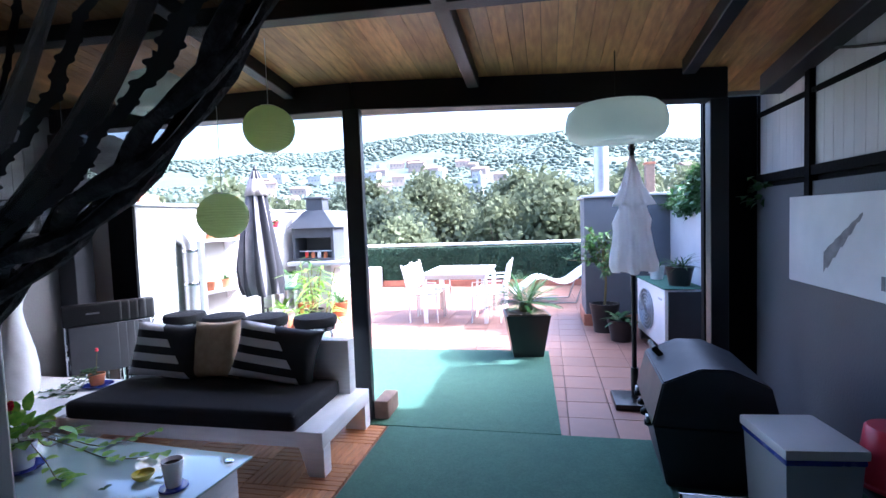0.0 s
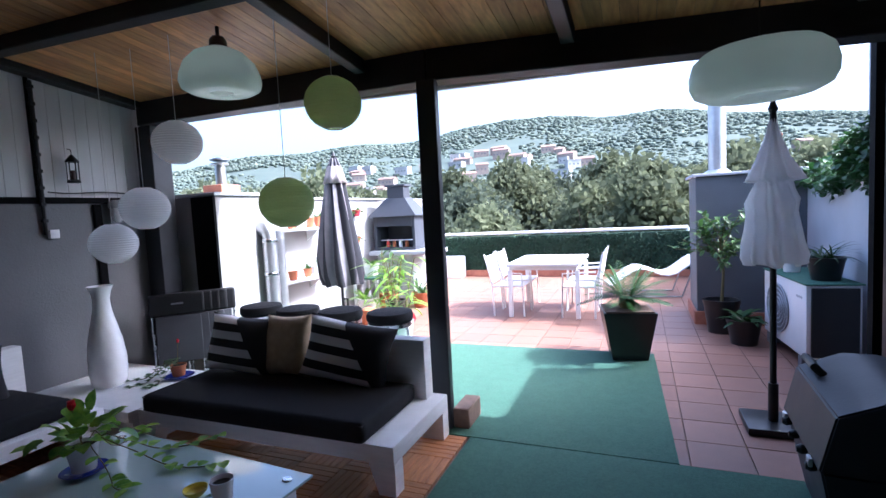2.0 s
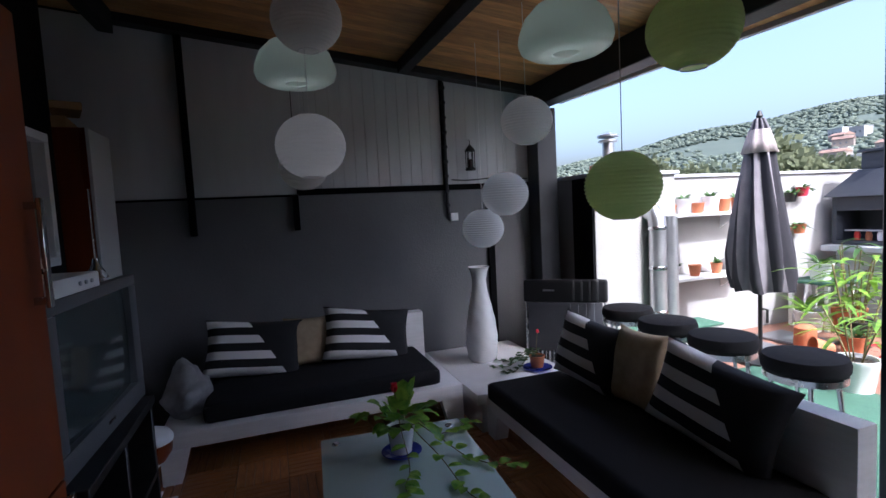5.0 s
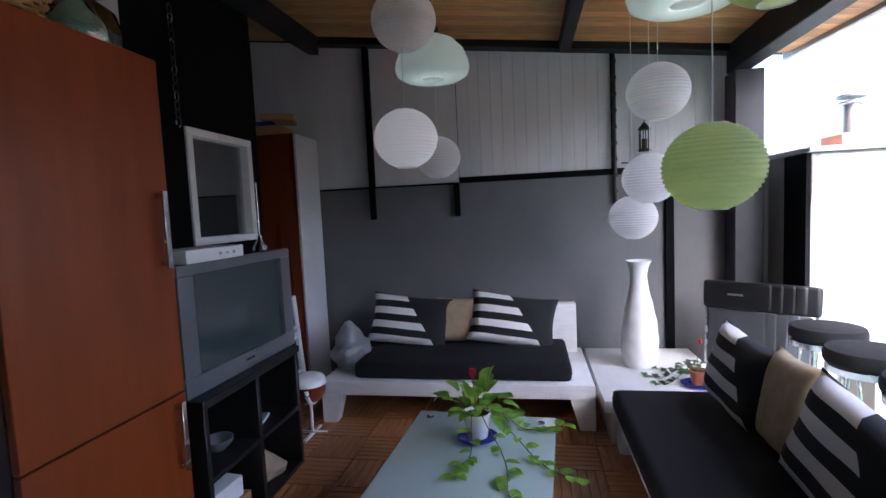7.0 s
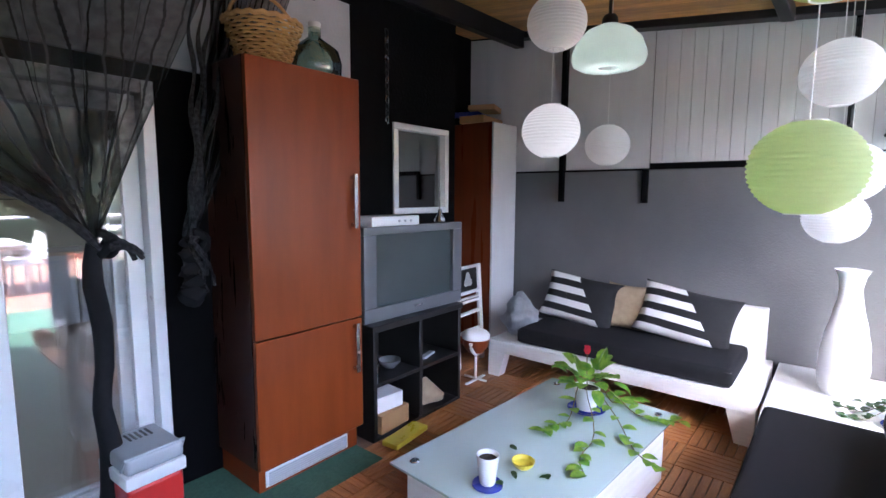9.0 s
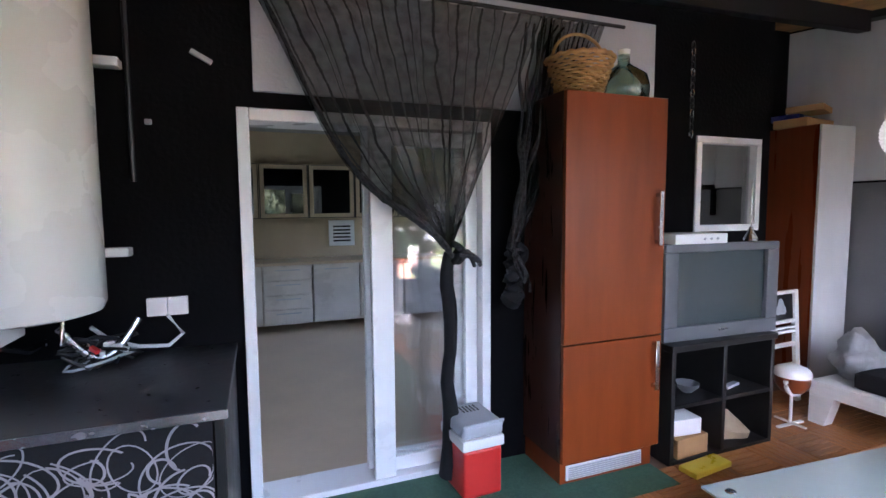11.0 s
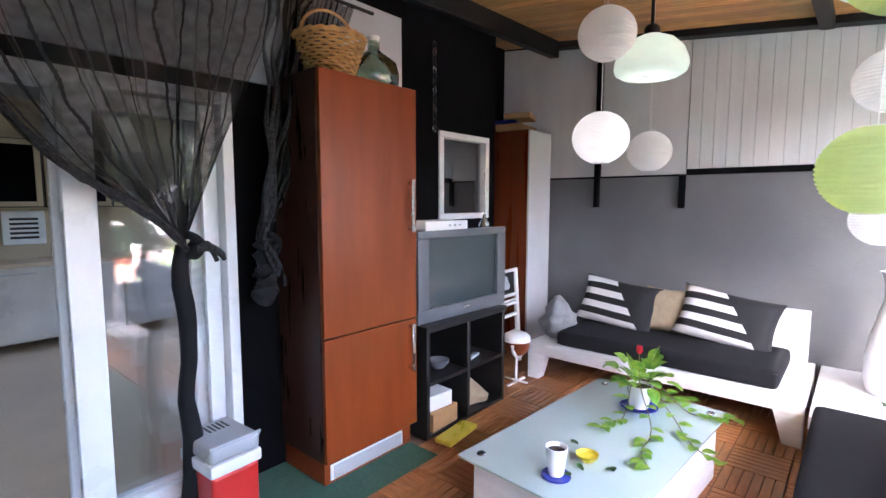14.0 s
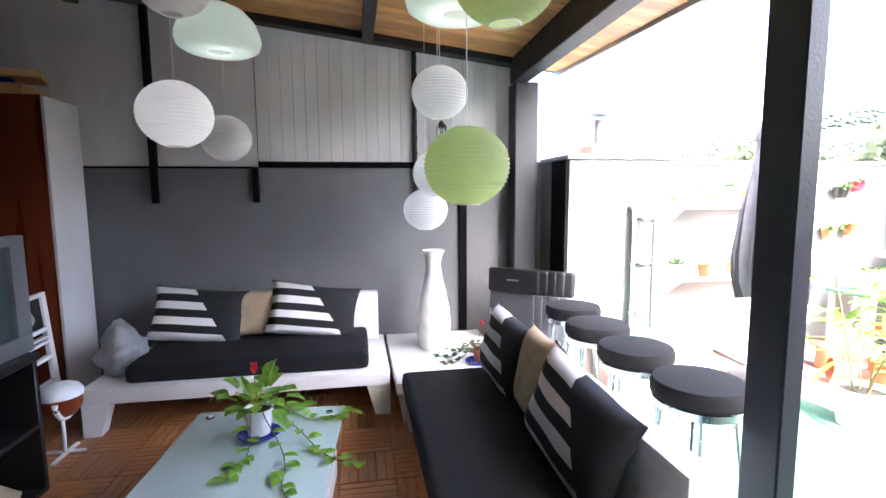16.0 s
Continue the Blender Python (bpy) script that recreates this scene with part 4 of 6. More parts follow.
for x, y, z, r, m0, wd in ((-0.935, 2.51, 2.15, 0.157, "green_paper", "lime green"), (-1.27, 2.47, 1.62, 0.158, "green_paper", "lime green"), (-1.96, 1.26, 1.89, 0.163, "paper", "white"),
                           (-1.955, 1.28, 2.47, 0.162, "paper", "white"), (-2.155, 2.52, 2.06, 0.152, "paper", "white"), (-2.595, 2.58, 1.653, 0.162, "paper", "white"),
                           (-2.90, 2.54, 1.415, 0.157, "paper", "white"), (-2.78, 1.274, 1.875, 0.152, "paper", "white")):
    paper_lantern(x, y, z, r, m0, wd)


def dome_lamp(x, y, z, r):
    t = thing("pendant_lamp", pose(x, y, z), "pendant lamp with a frosted pale green glass dome", "lamp", "dome lamps")
    prof = [(0.05, 0.62), (0.3, 0.60), (0.62, 0.45), (0.86, 0.20), (0.98, -0.10), (1.0, -0.26), (0.95, -0.42), (0.78, -0.52), (0.30, -0.54), (0.28, -0.50), (0.74, -0.47), (0.90, -0.38), (0.94, -0.2), (0.8, 0.2), (0.3, 0.55)]
    part("shade", add_lathe(B(), [(a * r, b * r) for a, b in prof], 40, cap=False), "lamp_glass", t, "", "all")
    part("cap", add_lathe(B(), [(0.055, 0.60 * r), (0.05, 0.60 * r + 0.05), (0.035, 0.60 * r + 0.07)], 20), "beam", t)
    part("rod", add_tube(B(), [(0, 0, 0.6 * r + 0.07), (0, 0, ceil_z(x, y) - z)], 0.012, 8), "beam", t)
    part("bulb", add_lathe(B(), [(0.001, -0.02), (0.025, 0.0), (0.03, 0.03), (0.02, 0.07), (0.015, 0.10)], 14, (0, 0, 0.0), cap=False), "ceramic", t)


dome_lamp(-1.76, 2.54, 2.45, 0.24)
dome_lamp(-2.755, 1.267, 2.515, 0.245)
lc = thing("pendant_lamp", pose(1.19, 3.05, 2.125), "wide flattened pendant lamp of pale green frosted glass", "lamp")
prof = [(0.06, 0.125), (0.18, 0.122), (0.255, 0.105), (0.298, 0.065), (0.312, 0.01), (0.310, -0.045), (0.290, -0.09), (0.24, -0.115), (0.14, -0.122), (0.12, -0.105), (0.26, -0.075), (0.295, -0.02), (0.25, 0.085), (0.08, 0.11)]
part("shade", add_lathe(B(), prof, 48, cap=False, wave=lambda a, j: 0.012 * abs(math.sin(8 * a))), "lamp_glass", lc, "", "all")
part("cap", add_lathe(B(), [(0.075, 0.118), (0.07, 0.14), (0.02, 0.15)], 24), "chrome", lc)
part("cord", add_tube(B(), [(0, 0, 0.145), (0, 0, ceil_z(1.19, 3.05) - 2.125)], 0.004, 6), "cable", lc)


# bulbs that burn inside the lamps
def lamp_bulb(x, y, z, watts):
    lt_ = bpy.data.lights.new("lamp_bulb", "POINT")
    lt_.energy, lt_.shadow_soft_size, lt_.color = watts, 0.03, (1.0, 0.96, 0.88)
    ob = new("lamp_bulb", lt_)
    ob.matrix_basis = pose(x, y, z)


lamp_bulb(-1.96, 1.26, 1.89, 0.018)
lamp_bulb(-1.76, 2.54, 2.40, 0.05)
lamp_bulb(-2.755, 1.267, 2.46, 0.05)
lamp_bulb(1.19, 3.05, 2.12, 0.07)


# lace curtain, gathered and knotted
def curtain_mat():
    m = bpy.data.materials.new("black_lace")
    m.use_nodes = True
    n, l = m.node_tree.nodes, m.node_tree.links
    b = n["Principled BSDF"]
    b.inputs["Base Color"].default_value = (0.012, 0.012, 0.013, 1)
    b.inputs["Roughness"].default_value = 0.7
    uv = n.new("ShaderNodeUVMap")
    sep = n.new("ShaderNodeSeparateXYZ")
    l.new(uv.outputs[0], sep.inputs[0])

    def op(kind, a, c):
        q = n.new("ShaderNodeMath")
        q.operation = kind
        for i, v in enumerate((a, c)):
            if isinstance(v, (int, float)):
                q.inputs[i].default_value = v
            else:
                l.new(v, q.inputs[i])
        return q.outputs[0]
    wob = n.new("ShaderNodeTexNoise")
    wob.inputs["Scale"].default_value, wob.inputs["Detail"].default_value = 7, 4
    l.new(uv.outputs[0], wob.inputs["Vector"])
    u = op("FRACT", op("MULTIPLY", op("ADD", sep.outputs["X"], op("MULTIPLY", wob.outputs["Fac"], 0.05)), 22), 0)
    line = op("LESS_THAN", op("ABSOLUTE", op("SUBTRACT", u, 0.5), 0), 0.07)
    v = op("FRACT", op("MULTIPLY", sep.outputs["Y"], 60), 0)
    d2 = op("ADD", op("POWER", op("MULTIPLY", op("SUBTRACT", u, 0.5), 2.6), 2), op("POWER", op("SUBTRACT", v, 0.5), 2))
    dot = op("LESS_THAN", d2, 0.07)
    ns = n.new("ShaderNodeTexNoise")
    ns.inputs["Scale"].default_value = 30
    l.new(uv.outputs[0], ns.inputs["Vector"])
    fac = op("MAXIMUM", op("MAXIMUM", line, dot), op("ADD", op("ADD", op("MULTIPLY", ns.outputs["Fac"], 0.45), 0.40), op("MULTIPLY", op("POWER", sep.outputs["Y"], 2), 0.35)))
    tr, mx = n.new("ShaderNodeBsdfTransparent"), n.new("ShaderNodeMixShader")
    l.new(fac, mx.inputs[0])
    l.new(tr.outputs[0], mx.inputs[1])
    l.new(b.outputs[0], mx.inputs[2])
    l.new(mx.outputs[0], n["Material Output"].inputs["Surface"])
    return m


M["lace"] = curtain_mat()
M["lace_solid"] = mat("black_lace_bunched", (0.05, 0.05, 0.055), (0.004, 0.004, 0.005), 60, 0.7, bump=0.8, bscale=120, spec=0.3)


def drape(name, parent, f, nu, nv):
    bm = B()
    lay = bm.loops.layers.uv.new("UVMap")
    vs = [[bm.verts.new(f(i / nu, j / nv)) for i in range(nu + 1)] for j in range(nv + 1)]
    for j in range(nv):
        for i in range(nu):
            fc = bm.faces.new((vs[j][i], vs[j][i + 1], vs[j + 1][i + 1], vs[j + 1][i]))
            for lp, (a, b) in zip(fc.loops, ((i, j), (i + 1, j), (i + 1, j + 1), (i, j + 1))):
                lp[lay].uv = (a / nu, b / nv)
    return part(name, bm, "lace", parent, "", "all")


cur = thing("curtain", pose(0, 0, 0), "sheer black lace curtain gathered into a knot at the door", "curtain")
KX, KY, KZ = -0.05, 0.14, 1.32


def sweep(x_top, ztop, kx, kz):
    def f(u, v):
        x0 = x_top[0] + (x_top[1] - x_top[0]) * u
        sag = 0.21 * (1 - u) * math.sin(math.pi * v) ** 2
        x = x0 + (kx - x0) * (0.92 * v + 0.08 * v * v)
        z = ztop + (kz - ztop) * v - sag
        y = KY + 0.024 * math.sin(u * 46 + 2.2 * math.sin(u * 9)) * (1 - 0.7 * v) + 0.03 * math.sin(u * 19 + 1 + 1.5 * math.sin(u * 31)) * (0.3 + 0.7 * v)
        x += 0.02 * math.sin(u * 37 + 3 * v) * math.sin(math.pi * v)
        return (x, y, z)
    return f


drape("swag", cur, sweep((0.95, -0.62), 2.63, KX, KZ), 150, 26)
drape("swag_side", cur, sweep((-0.62, -1.05), 2.63, -0.44, 1.30), 60, 18)
for kx, z0, z1, w in ((KX, KZ, 0.06, 0.05), (-0.44, 1.30, 1.02, 0.06)):
    part("tail", add_tube(B(), [(kx + 0.012 * math.sin(i), KY + 0.01 * math.cos(2 * i), z0 + (z1 - z0) * i / 14) for i in range(15)], lambda t, w=w: w * (0.62 + 0.35 * t + 0.1 * math.sin(9 * t)), 10), "black_fabric", cur)
    rngk = random.Random(3)
    bm = B()
    for k in range(5):
        a = rngk.uniform(0, 6)
        add_tube(bm, [(kx + 0.05 * math.cos(a + t * 3) * (1 - 0.3 * t) - 0.03 * k * t, KY + 0.03 + 0.03 * math.sin(a + t * 2), z0 + 0.05 * math.sin(a + 3 * t)) for t in [i / 10 for i in range(11)]], 0.02, 7)
    part("knot", bm, "black_fabric", cur, "", "all")
rngk = random.Random(9)
for a0, sg in ((0.0, 0.022), (2.1, 0.018), (4.2, 0.020)):
    f0 = sweep((0.95, -0.62), 2.63, KX, KZ)
    pts = []
    for i in range(41):
        v = i / 40
        p = Vector(f0(0.02, v))
        pts.append(p + Vector((0.5 * sg * math.cos(a0 + 22 * v), sg * math.sin(a0 + 22 * v), sg * math.cos(a0 + 22 * v))))
    part("hem", add_tube(B(), pts, lambda t: 0.007 + 0.006 * t + 0.003 * math.sin(60 * t), 6), "lace_solid", cur, "twisted lace hem")
for k in range(5):
    x0 = -0.55 - 0.06 * k
    ph = rngk.uniform(0, 6)
    pts = [(x0 + (-0.44 - x0) * (i / 24) ** 0.7 + 0.012 * math.sin(ph + i * 0.9), KY + 0.04 * math.cos(ph + k + i * 0.2), 2.60 - 1.28 * i / 24) for i in range(25)]
    part("side_fold", add_tube(B(), pts, lambda t: 0.006 + 0.010 * t + 0.003 * math.sin(25 * t), 6), "lace_solid", cur)
for k in range(9):
    ph = rngk.uniform(0, 6)
    pts = [(-0.44 + 0.03 * math.sin(ph + t * 5) - 0.02 * k * t * 0.5, KY + 0.04 + 0.03 * math.cos(ph), 1.33 - (0.16 + 0.018 * k) * t + 0.05 * math.sin(3.1 * t)) for t in [i / 8 for i in range(9)]]
    part("loose_end", add_tube(B(), pts, 0.010, 6), "lace_solid", cur)
for k in range(5):
    ph = rngk.uniform(0, 6)
    pts = [(KX - 0.05 - 0.10 * t + 0.012 * math.sin(ph + 4 * t), KY + 0.05 + 0.02 * math.cos(ph), KZ - 0.02 * k * 0.4 - 0.05 * t + 0.03 * math.sin(3.1 * t)) for t in [i / 8 for i in range(9)]]
    part("loose_end", add_tube(B(), pts, 0.011, 6), "lace_solid", cur)
part("curtain_rod", add_tube(B(), [(1.05, KY, 2.64), (-1.2, KY, 2.64)], 0.011), "beam", cur)


# ---- lounge: small things ----
rng = random.Random(11)


def pot(parent_name, m, r0, r1, h, material, label, soil=True, seg=24, group=""):
    t = thing(parent_name, m, label, "plant", group)
    part("pot", add_lathe(B(), [(0.001, 0.0), (r0, 0.0), (r1 * 0.97, h * 0.82), (r1, h * 0.84), (r1 * 1.05, h), (r1 * 0.93, h), (r1 * 0.90, h * 0.88)], seg, cap=False), material, t)
    if soil:
        part("soil", add_lathe(B(), [(r1 * 0.91, h * 0.86), (r1 * 0.91, h * 0.88)], seg), "soil", t)
    return t


# trailing pothos with a red flower on the coffee table
TT = 0.376
tp = pot("pothos_plant", pose(-1.84, 1.58, TT + 0.016), 0.05, 0.068, 0.125, "ceramic", "trailing variegated pothos in a white pot on a blue saucer")
part("saucer", add_lathe(B(), [(0.001, -0.015), (0.07, -0.015), (0.10, 0.002), (0.095, 0.004), (0.06, -0.008)], 28, cap=False), "blue", tp)
bm = B()
for k in range(34):
    a, e = rng.uniform(0, 6.28), rng.uniform(0.25, 1.3)
    d = Vector((math.cos(a) * math.cos(e), math.sin(a) * math.cos(e), math.sin(e)))
    base = Vector((0.02 * math.cos(a), 0.02 * math.sin(a), 0.12)) + d * rng.uniform(0.03, 0.15)
    add_leaf(bm, base, d + Vector((0, 0, rng.uniform(-0.5, 0.3))), rng.uniform(0.07, 0.11), rng.uniform(0.055, 0.085), rng.uniform(0.5, 1.2))
part("foliage", bm, "leaf_light", tp, "", "all")
bm, bl = B(), B()
for a0, ln in ((1.9, 0.42), (0.9, 0.55), (-0.2, 0.34), (2.6, 0.30), (0.35, 0.62)):
    p = Vector((0.05 * math.cos(a0), 0.05 * math.sin(a0), 0.13))
    pts = [p.copy()]
    for i in range(12):
        q = p + Vector((math.cos(a0 + 0.35 * math.sin(i * 0.7)), math.sin(a0 + 0.35 * math.sin(i * 0.7)), 0)) * ln / 12
        q.z = max(0.004 - 0.014, p.z - (0.035 if i > 0 else -0.02))
        pts.append(q)
        p = q
        if i > 1:
            s = rng.choice((-1, 1))
            add_leaf(bl, q + Vector((0, 0, 0.006)), (math.cos(a0 + s * 1.0), math.sin(a0 + s * 1.0), 0.25), rng.uniform(0.045, 0.085), rng.uniform(0.035, 0.06), 0.4)
    add_tube(bm, pts, 0.0025, 5)
part("vine", bm, "stem", tp)
part("vine_leaves", bl, "leaf_light", tp, "", "all")
part("flower_stalk", add_tube(B(), [(0.0, 0.0, 0.12), (-0.01, -0.01, 0.22), (-0.02, -0.015, 0.295)], 0.003, 5), "stem", tp)
bm = B()
for k in range(9):
    a = k * 2.4
    add_leaf(bm, (-0.02, -0.015, 0.29), (math.cos(a) * 0.4, math.sin(a) * 0.4, 0.9), 0.05, 0.035, -0.3, 3, 0.6)
part("flower", bm, "flower", tp, "red flower", "all")

# coffee cup on a blue coaster with a yellow dish
cup = thing("coffee_cup", pose(-0.935, 1.55, TT + 0.012), "tall white cup with black coffee on the table", "cup")
part("body", add_lathe(B(), [(0.001, 0.0), (0.030, 0.0), (0.033, 0.01), (0.046, 0.12), (0.043, 0.12), (0.038, 0.10)], 28, cap=False), "ceramic", cup)
part("coffee", add_lathe(B(), [(0.0395, 0.100), (0.0395, 0.102)], 24), "soil", cup, "black coffee")
solid("coaster", add_lathe(B(), [(0.058, 0.0), (0.062, 0.003), (0.060, 0.010)], 28), "blue", "round blue coaster under a cup", "coaster", pose(-0.935, 1.55, TT + 0.0005))
solid("dish", add_lathe(B(), [(0.001, 0.003), (0.028, 0.0), (0.045, 0.018), (0.050, 0.032), (0.047, 0.032), (0.040, 0.016), (0.001, 0.008)], 28, cap=False), "yellow", "small yellow glazed dish on the table", "dish", pose(-1.14, 1.595, TT + 0.001))
for k in range(4):
    bm = B()
    for j in range(3):
        a = rng.uniform(0, 6.28)
        add_leaf(bm, (0, 0, 0.004 + 0.004 * j), (math.cos(a), math.sin(a), 0.35), 0.035, 0.022, 0.5)
    solid("leaf_sprig", bm, "leaf_dark", "small dark green sprig lying on the glass", "sprig", pose(-1.10 + 0.14 * math.cos(k * 1.7), 1.60 + 0.14 * math.sin(k * 2.1), TT + 0.002), "sprigs", "all")

# corner table: ivy pot and loose leaves
ip = pot("ivy_plant", pose(-2.86, 2.93, 0.312), 0.045, 0.06, 0.09, "pot_clay", "small potted ivy on a violet saucer on the corner table")
part("saucer", add_lathe(B(), [(0.001, -0.016), (0.08, -0.016), (0.115, 0.0), (0.11, 0.002), (0.07, -0.01)], 28, cap=False), "blue", ip)
bm, bl = B(), B()
for a0, ln in ((3.6, 0.42), (4.1, 0.36), (3.2, 0.3), (4.6, 0.28), (2.6, 0.2)):
    p = Vector((0, 0, 0.09))
    pts = [p.copy()]
    for i in range(10):
        q = p + Vector((math.cos(a0 + 0.3 * math.sin(i)), math.sin(a0 + 0.3 * math.sin(i)), 0)) * ln / 10
        q.z = max(-0.012, p.z - (0.03 if i > 1 else -0.015))
        pts.append(q)
        p = q
        add_leaf(bl, q, (math.cos(a0 + (-1) ** i), math.sin(a0 + (-1) ** i), 0.4), 0.05, 0.045, 0.6)
    add_tube(bm, pts, 0.002, 5)
part("vine", bm, "stem", ip)
part("foliage", bl, "leaf_dark", ip, "", "all")
rp = thing("rose_stem", pose(-2.84, 2.91, 0.38), "single thin stem with a small red bud", "flower")
part("stem", add_tube(B(), [(0, 0, 0), (0.01, 0.0, 0.12), (0.0, 0.02, 0.21)], 0.002, 5), "stem", rp)
part("bud", add_lathe(B(), [(0.001, 0.20), (0.012, 0.21), (0.010, 0.228), (0.001, 0.235)], 10, (0, 0.02, 0), cap=False), "flower", rp)

# wall fittings on the west wall
ln = thing("wall_lantern", pose(XW + 0.02, 2.79, 1.915), "small black metal candle lantern hanging on the wall", "lantern")
part("base", add_lathe(B(), [(0.045, 0.0), (0.05, 0.01), (0.04, 0.025)], 12, (0.05, 0, 0)), "cable", ln)
part("hood", add_lathe(B(), [(0.05, 0.17), (0.045, 0.185), (0.02, 0.215), (0.008, 0.23)], 12, (0.05, 0, 0)), "cable", ln)
for k in range(6):
    a = k * math.pi / 3
    part("bar", add_tube(B(), [(0.05 + 0.04 * math.cos(a), 0.04 * math.sin(a), 0.02), (0.05 + 0.04 * math.cos(a), 0.04 * math.sin(a), 0.175)], 0.004, 5), "cable", ln)
part("candle", add_lathe(B(), [(0.022, 0.025), (0.022, 0.10)], 12, (0.05, 0, 0)), "cherry_dark", ln)
part("hook", add_tube(B(), [(0.05, 0, 0.23), (0.05, 0, 0.27), (0.0, 0, 0.28)], 0.003, 5), "cable", ln)
pp = thing("conduit", pose(XW + 0.004, 2.57, 0), "black electric conduit with a white switch at its end", "conduit")
part("tube", add_tube(B(), [(0.02, 0, 1.50), (0.02, 0, 2.70)], 0.016, 8), "cable", pp)
part("switch", add_box(B(), (0.0, 0.02, 1.47), (0.035, 0.09, 1.54), 0.005, 2), "white_plastic", pp)
for k in range(9):
    part("clip", add_box(B(), (0.0, -0.018, 1.6 + k * 0.13), (0.036, 0.018, 1.625 + k * 0.13)), "beam", pp)
vt = thing("bulkhead_light", pose(XW + 0.002, 3.12, 1.575), "small grey well-glass lamp with a wire cage on the wall", "lamp")
part("mount", add_box(B(), (0, -0.035, 0.13), (0.06, 0.035, 0.19), 0.01, 2), "grey_plastic", vt)
part("cap", add_lathe(B(), [(0.05, 0.13), (0.055, 0.15), (0.05, 0.18), (0.03, 0.20)], 20, (0.075, 0, 0)), "grey_plastic", vt)
part("glass", add_lathe(B(), [(0.001, 0.0), (0.025, 0.006), (0.042, 0.035), (0.046, 0.08), (0.046, 0.129)], 20, (0.075, 0, 0), cap=False), "ceramic", vt)
for k in range(6):
    a = k * math.pi / 3
    part("wire", add_tube(B(), [(0.075 + 0.052 * math.cos(a), 0.052 * math.sin(a), 0.13), (0.075 + 0.052 * math.cos(a), 0.052 * math.sin(a), 0.04), (0.075 + 0.03 * math.cos(a), 0.03 * math.sin(a), -0.004)], 0.003, 5), "zinc", vt)
solid("cable", add_tube(B(), [(XW + 0.02, 2.62 + 0.085 * i, 1.84 - 0.008 * math.sin(i * 0.9)) for i in range(10)], 0.006, 6), "cable", "thin black cable along the wall panel edge", "cable")

# black chain beside the window
ch = thing("hanging_chain", pose(-1.86, 0.05, 2.05), "dark hanging chain beside the window", "chain")
for k in range(14):
    part("link", add_tube(B(), [(0.014 * math.cos(a) if k % 2 else 0.0, 0.0 if k % 2 else 0.014 * math.cos(a), k * 0.045 + 0.026 * math.sin(a)) for a in [2 * math.pi * i / 12 for i in range(13)]], 0.004, 5), "chrome" if k % 3 == 0 else "cable", ch)

# white folding frame with a dark picture panel beside the TV, and a bag
sl = thing("folding_step", pose(-2.86, 0.06, 0, 4, 0, 4), "white folding step with a dark picture panel by the cabinet", "step ladder")
for x in (-0.2, 0.2):
    part("rail", add_box(B(), (x - 0.026, 0.0, 0.012), (x + 0.026, 0.032, 0.90), 0.006, 2), "white_plastic", sl)
for z, h in ((0.30, 0.022), (0.46, 0.026), (0.565, 0.022), (0.60, 0.016), (0.645, 0.026), (0.872, 0.026)):
    part("rung", add_box(B(), (-0.172, -0.002, z), (0.172, 0.034, z + h), 0.004), "white_plastic", sl)
pnl = part("panel", add_box(B(), (-0.172, 0.006, 0.672), (0.172, 0.016, 0.871)), "black_wood", sl, "dark printed panel")
part("print", add_lathe(B(), [(0.062, 0.0), (0.058, 0.003), (0.001, 0.004)], 14, m=pose(-0.02, 0.0165, 0.765, -90, 0, 0), wave=lambda a, j: 0.25 * math.sin(3 * a) + 0.12 * math.sin(7 * a)), "grey_plastic", pnl, "pale printed shape")
bm = B()
bmesh.ops.create_icosphere(bm, subdivisions=4, radius=1.0)
for v in bm.verts:
    n0 = v.co.copy()
    k = 1 + 0.34 * noise.noise(n0 * 1.9) + 0.22 * abs(noise.noise(n0 * 4.5)) + 0.10 * noise.noise(n0 * 9)
    v.co = Vector((n0.x * 0.17 * k, n0.y * 0.13 * k, max(0.0, 0.12 + n0.z * 0.145 * k + (0.07 if n0.z > 0.8 else 0))))
solid("plastic_bag", bm, "clear_bag", "crumpled clear plastic bag on the daybed end", "bag", pose(-3.08, 0.46, 0.321), "", "all")
jg = thing("floor_stand", pose(-2.56, 0.34, 0.012), "white and red round holder on a thin floor stand", "stand")
part("foot", add_box(B(), (-0.13, -0.012, 0), (0.13, 0.012, 0.014), 0.004, 2), "white_plastic", jg)
part("foot", add_box(B(), (-0.012, -0.11, 0.0145), (0.012, 0.11, 0.026), 0.004, 2), "white_plastic", jg)
part("pole", add_tube(B(), [(0, 0, 0.026), (0, 0, 0.24)], 0.011, 8), "white_plastic", jg)
part("bowl", add_lathe(B(), [(0.02, 0.235), (0.07, 0.25), (0.105, 0.30), (0.11, 0.36)], 28), "cherry_mid", jg, "dark red bowl")
part("rim", add_tube(B(), [(0.112 * math.cos(a), 0.03, 0.345 + 0.112 * math.sin(a)) for a in [math.pi + math.pi * i / 18 for i in range(19)]], 0.015, 8), "white_plastic", jg)
part("cap", add_lathe(B(), [(0.114, 0.361), (0.115, 0.385), (0.098, 0.412), (0.06, 0.43), (0.001, 0.434)], 28), "white_plastic", jg)
